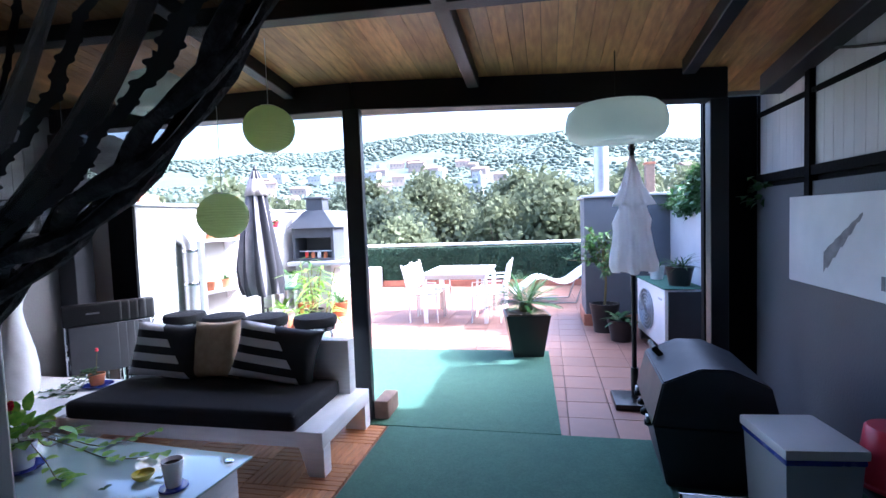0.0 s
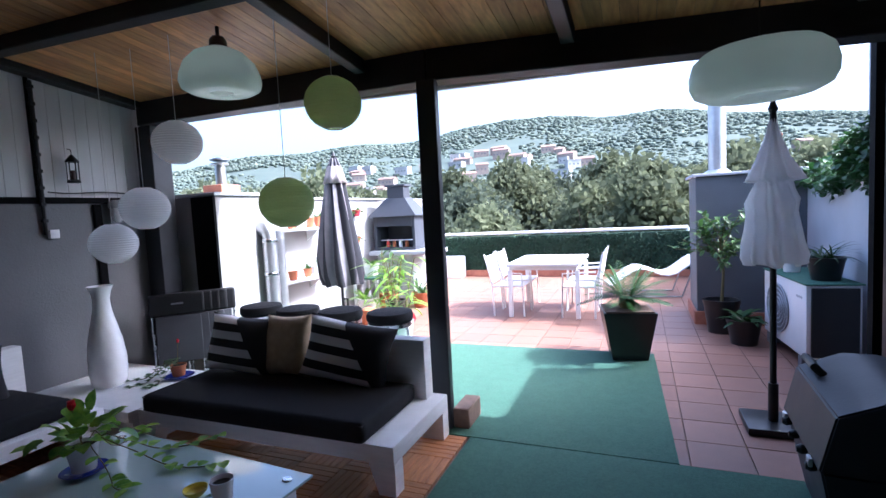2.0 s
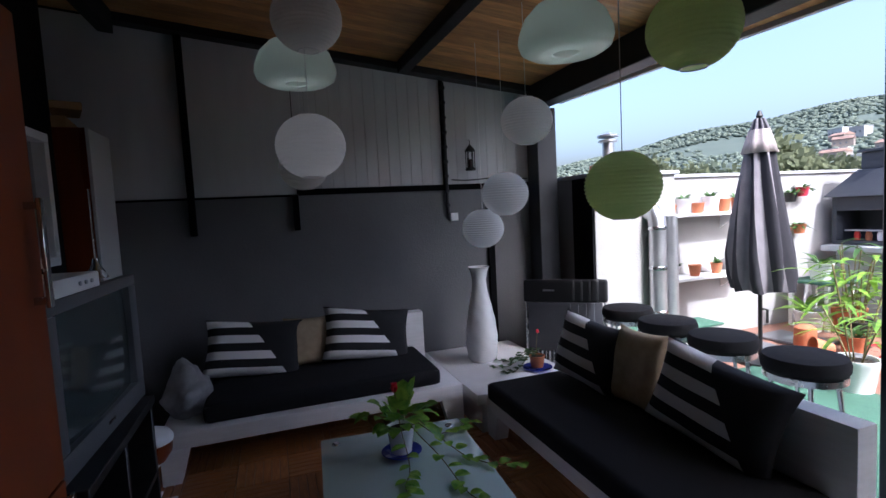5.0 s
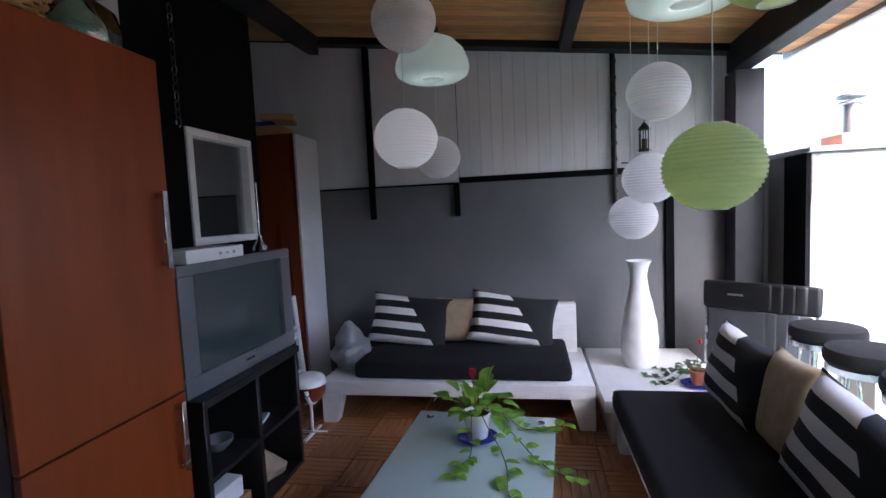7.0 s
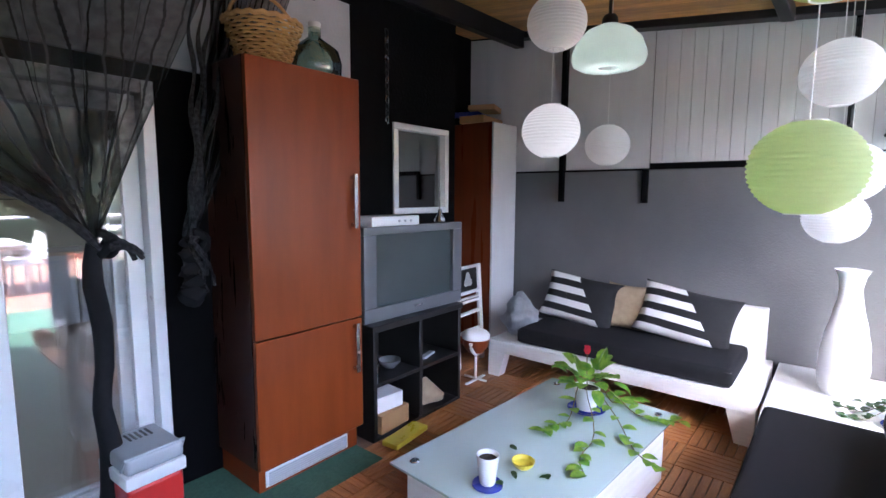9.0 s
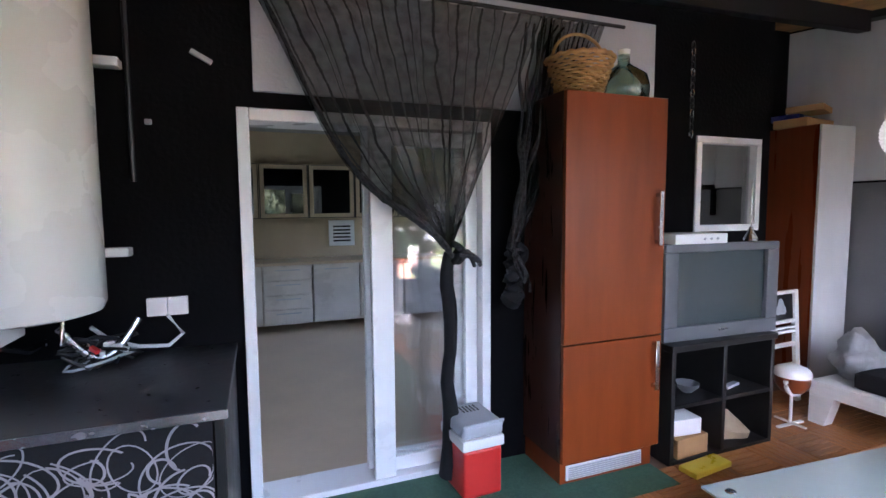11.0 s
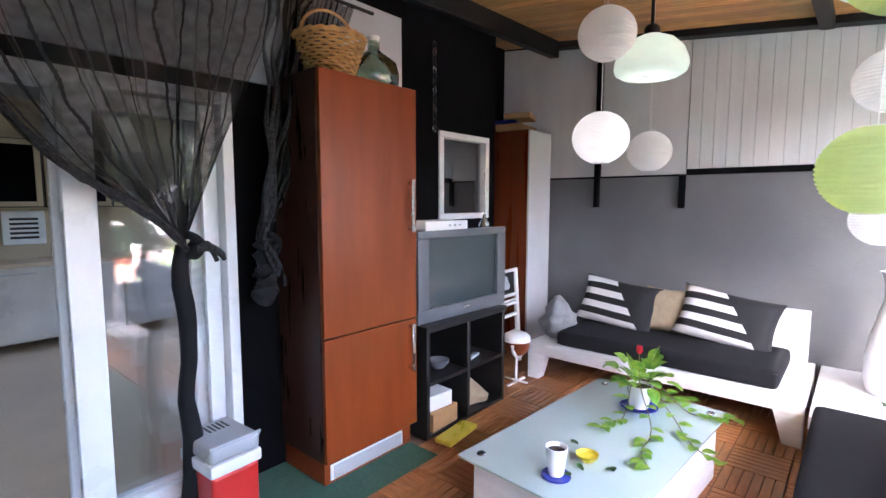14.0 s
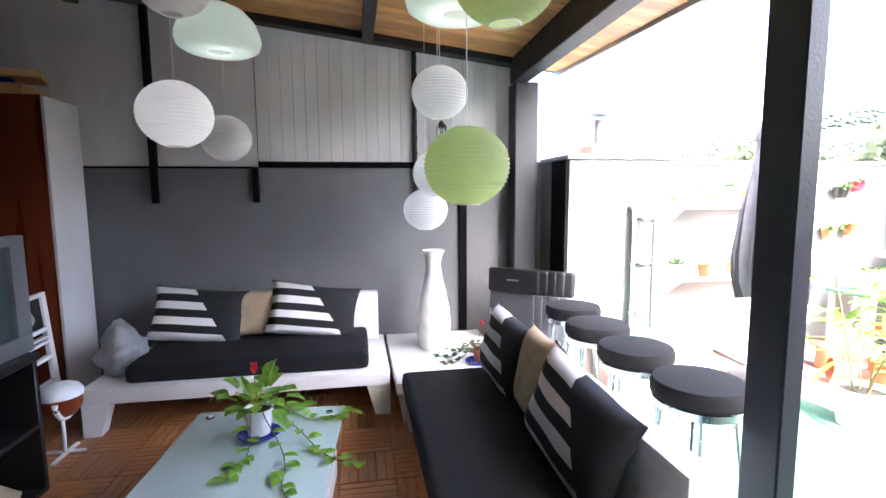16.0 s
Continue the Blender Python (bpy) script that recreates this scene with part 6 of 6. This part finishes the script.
# dining set
tb = thing("dining_table", pose(-0.615, 7.34, 0.001), "white rectangular garden dining table", "table")
tb.scale = (1.14, 1.18, 1.14)
part("tabletop", add_box(B(), (-0.43, -0.53, 0.625), (0.43, 0.53, 0.66), 0.005), "white_plastic", tb)
part("apron", add_box(B(), (-0.40, -0.50, 0.58), (0.40, 0.50, 0.624)), "white_plastic", tb)
for x in (-0.40, 0.40):
    for y in (-0.48, 0.48):
        part("leg", add_box(B(), (x - 0.025, y - 0.025, 0), (x + 0.025, y + 0.025, 0.579), 0.004), "white_plastic", tb)
CH = thing("garden_chair", pose(-1.11, 7.04, 0.001, 0, 0, -90), "white metal garden chair with armrests", "chair", "chairs round the table")
CH.scale = (1.08, 1.08, 1.1)
part("seat", add_box(B(), (-0.21, -0.21, 0.375), (0.21, 0.20, 0.395), 0.006), "white_plastic", CH)
part("backrest", add_box(B(), (-0.20, -0.012, 0), (0.20, 0.012, 0.36), 0.006, m=pose(0, -0.235, 0.42, 10)), "white_plastic", CH)
for x in (-0.22, 0.22):
    part("leg", add_tube(B(), [(x, 0.20, 0), (x, 0.18, 0.55), (x, -0.22, 0.57)], 0.012, 8), "white_plastic", CH)
    part("rear_leg", add_tube(B(), [(x, -0.20, 0), (x, -0.215, 0.42), (x, -0.31, 0.80)], 0.012, 8), "white_plastic", CH)
for x, y, rz in ((-1.11, 7.64, -90), (-0.16, 7.04, 90), (-0.16, 7.64, 90)):
    copy_thing(CH, pose(x, y, 0.001, 0, 0, rz))
lo = thing("sun_lounger", pose(0.78, 8.75, 0.001, 0, 0, -80), "curved white mesh sun lounger on a steel frame", "lounger")
lo.scale = (1.15, 1.12, 0.95)
curve = [(0.0, -0.62 + 0.10 * i, 0.30 + 0.10 * math.sin((i - 2) * 0.75) + 0.02 * i) for i in range(13)]
part("mesh_bed", add_grid(B(), lambda u, v: ((u - 0.5) * 0.5, curve[min(12, int(v * 12))][1], curve[min(12, int(v * 12))][2] + 0.01), 4, 12), "white_plastic", lo, "", "all")
for x in (-0.26, 0.26):
    part("rail", add_tube(B(), [(x, y, z) for _, y, z in curve], 0.014, 8), "white_plastic", lo)
    part("foot", add_tube(B(), [(x, -0.5, 0.26), (x, -0.3, 0.012), (x, 0.35, 0.012), (x, 0.5, 0.5)], 0.012, 8), "zinc", lo)

# cycad in a black square planter
cy = thing("cycad_planter", pose(0.49, 5.20, 0.013, 0, 0, 10), "cycad palm in a tapered black square planter", "plant")
cy.scale = (1.11, 1.11, 1.11)
part("planter", add_prism(B(), [(-0.145, -0.145, 0), (0.145, -0.145, 0), (0.145, 0.145, 0), (-0.145, 0.145, 0)], [(-0.215, -0.215, 0.42), (0.215, -0.215, 0.42), (0.215, 0.215, 0.42), (-0.215, 0.215, 0.42)]), "pot_black", cy)
part("gravel", add_box(B(), (-0.195, -0.195, 0.421), (0.195, 0.195, 0.432)), "grout", cy)
part("trunk", add_lathe(B(), [(0.06, 0.43), (0.07, 0.47), (0.05, 0.52), (0.02, 0.54)], 14), "stem", cy)
bm, bd = B(), B()
for k in range(44):
    a = 2.4 * k
    e = 0.20 + 1.15 * (k / 44)
    tgt = bm if k > 24 else bd
    p, d = Vector((0.03 * math.cos(a), 0.03 * math.sin(a), 0.50)), Vector((math.cos(a) * math.cos(e), math.sin(a) * math.cos(e), math.sin(e)))
    ln_f = rng.uniform(0.28, 0.40)
    side = d.cross(Vector((0, 0, 1))).normalized()
    for i in range(14):
        p = p + d * ln_f / 14
        d = (d + Vector((0, 0, -0.055))).normalized()
        wl = 0.085 * math.sin(math.pi * (i + 1.5) / 16)
        for s in (-1, 1):
            add_leaf(tgt, p, side * s + d * 0.8, wl, 0.017, 0.2, 2)
part("fronds", bm, "leaf", cy, "", "all")
part("old_fronds", bd, "leaf_dark", cy, "dull outer fronds", "all")

# air conditioner and pots on it
ac = thing("air_conditioner", pose(1.91, 5.06, 0.0, 0, 0, 4), "white outdoor air-conditioning unit with a fan grille", "air conditioner")
ac.scale = (1.1, 1.3, 1.06)
part("case", add_box(B(), (0.0, 0.0, 0.10), (0.36, 0.85, 0.70), 0.012, 2), "white_plastic", ac)
part("end_panel", add_box(B(), (0.03, -0.012, 0.12), (0.34, -0.001, 0.68), 0.004), "black_wood", ac, "dark brown side panel")
part("top_mat", add_box(B(), (-0.01, -0.01, 0.701), (0.37, 0.86, 0.712)), "turf", ac)
for r in (0.06, 0.10, 0.14, 0.18, 0.22):
    part("grille_ring", add_tube(B(), [(-0.012, 0.52 + r * math.cos(a), 0.40 + r * math.sin(a)) for a in [2 * math.pi * i / 30 for i in range(31)]], 0.006, 5), "grey_plastic", ac)
part("fan_well", add_lathe(B(), [(0.22, 0.0), (0.22, 0.004)], 30, m=pose(-0.001, 0.52, 0.40, 0, -90)), "tv_grey", ac)
part("badge", add_box(B(), (-0.003, 0.06, 0.58), (-0.001, 0.16, 0.60)), "grey_plastic", ac)
for y in (0.1, 0.75):
    part("foot", add_box(B(), (0.0, y - 0.03, 0.0), (0.36, y + 0.03, 0.099)), "tv_grey", ac)
arching_plant(pose(2.12, 5.32, 0.757), 0.3, 46, 0.30, 0.012, "pot_black", 0.14, 0.2, "fine grassy herb in a black pot on the unit", "leaf_dark", cane=False)
arching_plant(pose(2.00, 5.85, 0.757), 0.25, 22, 0.20, 0.02, "ceramic", 0.09, 0.16, "green herb in a white pot on the unit", "leaf", cane=False)
arching_plant(pose(1.60, 5.90, 0.002), 0.3, 26, 0.26, 0.06, "pot_black", 0.16, 0.26, "leafy plant in a black pot by the pier", "leaf_dark", cane=False)

# lemon tree against the pier
lt = pot("lemon_tree", pose(1.46, 6.36, 0.002), 0.12, 0.16, 0.30, "pot_black", "small bushy lemon tree in a black pot")
lt.scale = (1.15, 1.0, 1.25)
part("trunk", add_tube(B(), [(0, 0, 0.26), (0.02, 0.0, 0.55), (-0.01, 0.01, 0.85)], lambda t: 0.016 - 0.006 * t, 7), "stem", lt)
bs, bl = B(), B()
for k in range(26):
    a, e = rng.uniform(0, 6.28), rng.uniform(-0.1, 1.3)
    d = Vector((math.cos(a) * math.cos(e), math.sin(a) * math.cos(e), math.sin(e)))
    o = Vector((0, 0, rng.uniform(0.55, 0.88)))
    tip = o + d * rng.uniform(0.2, 0.42)
    add_tube(bs, [o, (o + tip) / 2 + Vector((0, 0, 0.02)), tip], 0.004, 5)
    for q in range(16):
        c = o.lerp(tip, rng.uniform(0.35, 1.05))
        v = Vector((rng.uniform(-1, 1), rng.uniform(-1, 1), rng.uniform(-0.4, 0.9)))
        add_leaf(bl, c, v, rng.uniform(0.06, 0.10), 0.038, 0.5, 3)
part("limbs", bs, "stem", lt)
part("crown", bl, "leaf", lt, "", "all")
fl = thing("flue_pipe", pose(1.53, 7.12, 1.811), "tall galvanised flue pipe on the dark pier", "flue")
part("pipe", add_lathe(B(), [(0.10, 0.0), (0.10, 1.05)], 24), "zinc", fl)
part("flashing", add_lathe(B(), [(0.18, 0.0), (0.125, 0.04), (0.115, 0.05)], 24), "zinc", fl)

# ivy over the east wall and a brick chimney behind it
bm = B()
for k in range(3600):
    y = rng.uniform(3.8, 10.6) if k % 3 else rng.uniform(4.4, 5.8)
    topz = 1.66 + 0.22 * (0.5 + 0.5 * math.sin(y * 2.3)) + (0.50 * max(0, 1 - abs(y - 5.0) / 0.9))
    z = rng.uniform(1.52 + 0.08 * math.sin(y * 5), topz)
    x = XE + rng.uniform(-0.06, 0.12) - 0.05 * (z < 1.65)
    add_leaf(bm, (x, y, z), (rng.uniform(-1, 0.3), rng.uniform(-0.8, 0.8), rng.uniform(-0.6, 0.8)), 0.07, 0.06, 0.5, 2)
iv = tagged(part("ivy", bm, "leaf_dark", None, "", "all"), "dense dark ivy growing over the side wall", "ivy", "", "stuff")
bc = thing("brick_chimney", pose(2.66, 9.6, 0.0), "small brick chimney beyond the side wall", "chimney")
part("shaft", add_box(B(), (-0.08, -0.08, -0.1), (0.08, 0.08, 2.45), 0.006), "grout", bc)
part("cap", add_box(B(), (-0.10, -0.10, 2.451), (0.10, 0.10, 2.49), 0.004), "brick", bc)

# artificial hedge leaves on the parapet
bm = B()
for k in range(3600):
    x, z = rng.uniform(XW, XE), rng.uniform(0.15, 0.91 + 0.02 * math.sin(k))
    add_leaf(bm, (x, YP - 0.003, z), (rng.uniform(-0.8, 0.8), -0.5, rng.uniform(-0.8, 0.5)), 0.06, 0.03, 0.4, 2)
tagged(part("hedge_leaves", bm, "hedge", None, "", "all"), "dark green artificial hedge leaves on the parapet", "hedge", "", "stuff")

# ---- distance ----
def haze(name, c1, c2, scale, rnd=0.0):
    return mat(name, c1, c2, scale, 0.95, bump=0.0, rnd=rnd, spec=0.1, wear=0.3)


# hillside and its trees are paled: distance haze is put into these colours
M["hill"] = haze("hazed_hill", (0.085, 0.105, 0.088), (0.070, 0.090, 0.078), 0.03)
M["hazed_hill_tree"] = mat("hazed_hill_tree", (0.105, 0.125, 0.100), (0.080, 0.102, 0.085), 0.012, 0.95, bump=0.0, island=0.14, spec=0.05)
M["tree_leaf"] = mat("tree_leaf", (0.150, 0.165, 0.092), (0.110, 0.126, 0.075), 0.5, 0.8, bump=0.0, rnd=0.22, trans=0.45, spec=0.1)
M["tree_leaf_blue"] = mat("tree_leaf_blue", (0.112, 0.132, 0.090), (0.082, 0.102, 0.074), 0.5, 0.8, bump=0.0, rnd=0.2, trans=0.45, spec=0.1)
M["bark"] = mat("bark", (0.12, 0.09, 0.06), None, 6, 0.9, bump=0.5)
M["render_pink"] = mat("render_pink", (0.33, 0.27, 0.235), None, 0.3, 0.9, bump=0, rnd=0.2)
M["render_white"] = mat("render_white_far", (0.42, 0.42, 0.42), None, 0.3, 0.9, bump=0, rnd=0.12)
M["roof_tile"] = mat("roof_tile", (0.24, 0.15, 0.115), None, 0.3, 0.9, bump=0, rnd=0.2)

GZ = -11.0


def hill_height(x, y):
    r = math.hypot(x, y)
    a = math.degrees(math.atan2(x, y))
    ridge = float(np.interp(a, (-180, -75, -57, -52, -46, -40, -34, -22, -14, -6, 2, 13, 30, 90, 180), (20, 40, 90, 116, 140, 156, 168, 190, 216, 217, 203, 170, 120, 70, 20)))
    ridge += 4 * math.sin(math.radians(a * 17)) + 3 * math.sin(math.radians(a * 31))
    t = max(0.0, min(1.0, (r - 170) / 1150))
    s = t * t * (3 - 2 * t)
    h = GZ + (ridge - GZ) * (0.25 * t + 0.75 * s) - 60 * max(0, (r - 1400) / 900)
    return h + 5 * noise.noise(Vector((x * 0.006, y * 0.006, 0))) * min(1, r / 400) + 5 * t * noise.noise(Vector((x * 0.0022, y * 0.0022, 3)))


bm = B()
rads = [0, 40, 90, 140, 180, 230, 300, 380, 480, 600, 740, 900, 1060, 1200, 1330, 1450, 1650, 2300, 3500]
NA = 120
rings = []
for r in rads:
    if r == 0:
        rings.append([bm.verts.new((0, 0, GZ))])
    else:
        rings.append([bm.verts.new((r * math.sin(2 * math.pi * i / NA), r * math.cos(2 * math.pi * i / NA), hill_height(r * math.sin(2 * math.pi * i / NA), r * math.cos(2 * math.pi * i / NA)) if r > 150 else GZ)) for i in range(NA)])
for i in range(NA):
    bm.faces.new((rings[0][0], rings[1][i], rings[1][(i + 1) % NA]))
for a, b in zip(rings[1:], rings[2:]):
    for i in range(NA):
        bm.faces.new((a[i], b[i], b[(i + 1) % NA], a[(i + 1) % NA]))
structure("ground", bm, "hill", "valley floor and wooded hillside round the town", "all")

bm = B()
base_ico = bmesh.new()
bmesh.ops.create_icosphere(base_ico, subdivisions=1, radius=1.0)
ico_v = [v.co.copy() for v in base_ico.verts]
ico_f = [[v.index for v in f.verts] for f in base_ico.faces]
base_ico.free()
verts, faces = [], []
for k in range(27000):
    a = math.radians(rng.uniform(-84, 52))
    r = 210 + 1180 * rng.random() ** 0.8
    x, y = r * math.sin(a), r * math.cos(a)
    dens = noise.noise(Vector((x * 0.008, y * 0.008, 9)))
    if dens < -0.22 and r < 800:
        continue
    s = rng.uniform(1.5, 3.3) * (0.75 + r / 1200)
    h = hill_height(x, y)
    o = len(verts)
    for v in ico_v:
        j = rng.uniform(0.6, 1.35)
        verts.append((x + v.x * s * j, y + v.y * s * j, h + s * 0.25 + v.z * s * 0.62 * j))
    faces += [[i + o for i in f] for f in ico_f]
bm.free()
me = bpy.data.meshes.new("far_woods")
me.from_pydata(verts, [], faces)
me.materials.append(M["hazed_hill_tree"])
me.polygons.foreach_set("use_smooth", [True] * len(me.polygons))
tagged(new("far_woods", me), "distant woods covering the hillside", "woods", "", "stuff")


def far_house(x, y, w, d, h, mt, rot):
    g = hill_height(x, y)
    t = thing("house", pose(x, y, g - 2, 0, 0, rot), "small distant house with a tiled roof" if mt == "render_pink" else "distant pale building on the hillside", "house", "town houses")
    part("wall", add_box(B(), (-w / 2, -d / 2, 0), (w / 2, d / 2, h + 2)), mt, t)
    if mt == "render_pink":
        part("roof", add_prism(B(), [(-w / 2 - 0.5, -d / 2 - 0.5, h + 2), (w / 2 + 0.5, -d / 2 - 0.5, h + 2), (w / 2 + 0.5, d / 2 + 0.5, h + 2), (-w / 2 - 0.5, d / 2 + 0.5, h + 2)], [(-w / 2, -0.3, h + 4.5), (w / 2, -0.3, h + 4.5), (w / 2, 0.3, h + 4.5), (-w / 2, 0.3, h + 4.5)]), "roof_tile", t)
    else:
        part("roof", add_box(B(), (-w / 2 - 0.3, -d / 2 - 0.3, h + 2), (w / 2 + 0.3, d / 2 + 0.3, h + 2.6)), "render_white", t)
    for k in range(int(w // 4)):
        part("window", add_box(B(), (-w / 2 + 1.2 + 4 * k, -d / 2 - 0.06, h * 0.55 + 1), (-w / 2 + 2.6 + 4 * k, -d / 2 + 0.02, h * 0.55 + 2.6)), "tv_grey", t)


for k in range(34):
    a = math.radians(rng.uniform(-32, -2) if k < 32 else rng.uniform(-2, 26))
    r = rng.uniform(430, 640) if k < 32 else rng.uniform(500, 850)
    far_house(r * math.sin(a), r * math.cos(a), rng.uniform(9, 22), rng.uniform(8, 12), rng.uniform(5, 10), "render_pink" if rng.random() < 0.62 else "render_white", rng.uniform(-25, 25))


def tree_meshes(seed, height, spread, leafmat):
    r = random.Random(seed)
    bt = B()
    add_tube(bt, [(0, 0, 0), (0.1, 0, height * 0.2), (0.0, 0.1, height * 0.45)], lambda t: 0.30 - 0.14 * t, 8)
    centres = []
    for k in range(26):
        a, e = r.uniform(0, 6.28), r.uniform(-0.15, 1.5)
        rr = spread * r.uniform(0.45, 1.0)
        c = Vector((math.cos(a) * math.cos(e) * rr, math.sin(a) * math.cos(e) * rr, height * 0.50 + math.sin(e) * height * 0.42 * r.uniform(0.7, 1.05)))
        centres.append((c, r.uniform(0.9, 1.7) * spread / 4))
        if k < 12:
            add_tube(bt, [(0, 0, height * r.uniform(0.2, 0.42)), c * 0.5 + Vector((0, 0, height * 0.22)), c], lambda t: 0.12 - 0.09 * t, 5)
    bl = B()
    for c, cr in centres:
        for q in range(120):
            v = Vector((r.gauss(0, 1), r.gauss(0, 1), r.gauss(0, 0.8)))
            v = v.normalized() * cr * (r.random() ** 0.35)
            p = c + v
            n1 = Vector((r.uniform(-1, 1), r.uniform(-1, 1), r.uniform(-0.3, 1))).normalized()
            n2 = n1.orthogonal().normalized()
            n3 = n1.cross(n2)
            s = r.uniform(0.16, 0.34)
            bl.faces.new([bl.verts.new(p + n2 * (s * x) + n3 * (s * y)) for x, y in ((-1, -0.3), (0.1, -0.8), (1, 0.2), (0.0, 0.8))])
    return mesh_of("trunk", bt, "bark", True), mesh_of("crown", bl, leafmat, False)


protos = [tree_meshes(21, 13, 4.6, "tree_leaf"), tree_meshes(22, 12, 5.2, "tree_leaf_blue"), tree_meshes(23, 14, 4.2, "tree_leaf"), tree_meshes(24, 9, 4.0, "tree_leaf_blue")]
for k in range(110):
    a = math.radians(-51 + 89 * (k + rng.uniform(-0.3, 0.3)) / 109)
    r = rng.choice((46, 56, 66, 80)) * rng.uniform(0.92, 1.1)
    x, y = r * math.sin(a), r * math.cos(a)
    tr = thing("tree", pose(x, y, GZ - 0.2, 0, 0, rng.uniform(0, 360)), "broadleaf tree with an uneven grey-green crown", "tree", "trees beyond the parapet")
    sc = rng.uniform(0.93, 1.14) * (0.62 + r / 160) * 1.2
    tr.scale = (sc, sc, sc)
    for nm, me in zip(("trunk", "crown"), protos[rng.randrange(4)]):
        ob = new(nm, me)
        ob.parent = tr

# facade below the terrace, so that nothing floats
structure("house_body", add_box(B(), (XW - 0.25, -6.0, GZ), (XE + 0.25, YP + 0.3, -0.13)), "white_wall", "storeys of the house below the terrace")
structure("house_wall_above", add_box(B(), (XW - 0.25, -1.2, 3.55), (XE + 0.25, -0.85, 5.0)), "white_wall", "upper wall of the house")

# ---- floor pieces ----
bm = add_box(B(), (0.003, 0.003, -0.011), (0.327, 0.327, 0.0), 0.002)
tile_me = mesh_of("tile", bm, "tile")
rest = []
for i in range(19):
    for j in range(24):
        x, y = XW + 0.33 * i, 3.15 + 0.33 * j
        if x > XE - 0.1 or y > YP - 0.1 or (y < 4.9 and -3.0 < x < 0.35):
            continue
        if x < -2.7 or y > 9.0:
            rest.append((x, y))
            continue
        ob = new("tile", tile_me)
        ob.parent = floor
        ob.location = (x, y, rng.uniform(-0.0008, 0.0008))
bm = B()
for x, y in rest:
    add_box(bm, (x + 0.003, y + 0.003, -0.011), (x + 0.327, min(y + 0.327, YP - 0.05), 0.0))
tagged(part("far_tiles", bm, "tile", None, "", False), "terracotta floor tiles along the edges of the terrace", "tiles", "", "stuff")
bm = B()
for k in range(6):
    add_box(bm, (0.002, 0.003 + 0.0495 * k, -0.011), (0.295, 0.003 + 0.0495 * k + 0.0455, 0.0105), 0.002)
deck_me = mesh_of("deck_tile", bm, "deck")
for i in range(11):
    for j in range(11):
        x, y = XW + 0.298 * i, -0.148 + 0.298 * j
        if x > -1.5 and y < 0.4:
            continue
        ob = new("deck_tile", deck_me)
        ob.parent = floor
        if (i + j) % 2:
            ob.matrix_basis = pose(x + 0.298, y, 0, 0, 0, 90)
        else:
            ob.location = (x, y, 0)
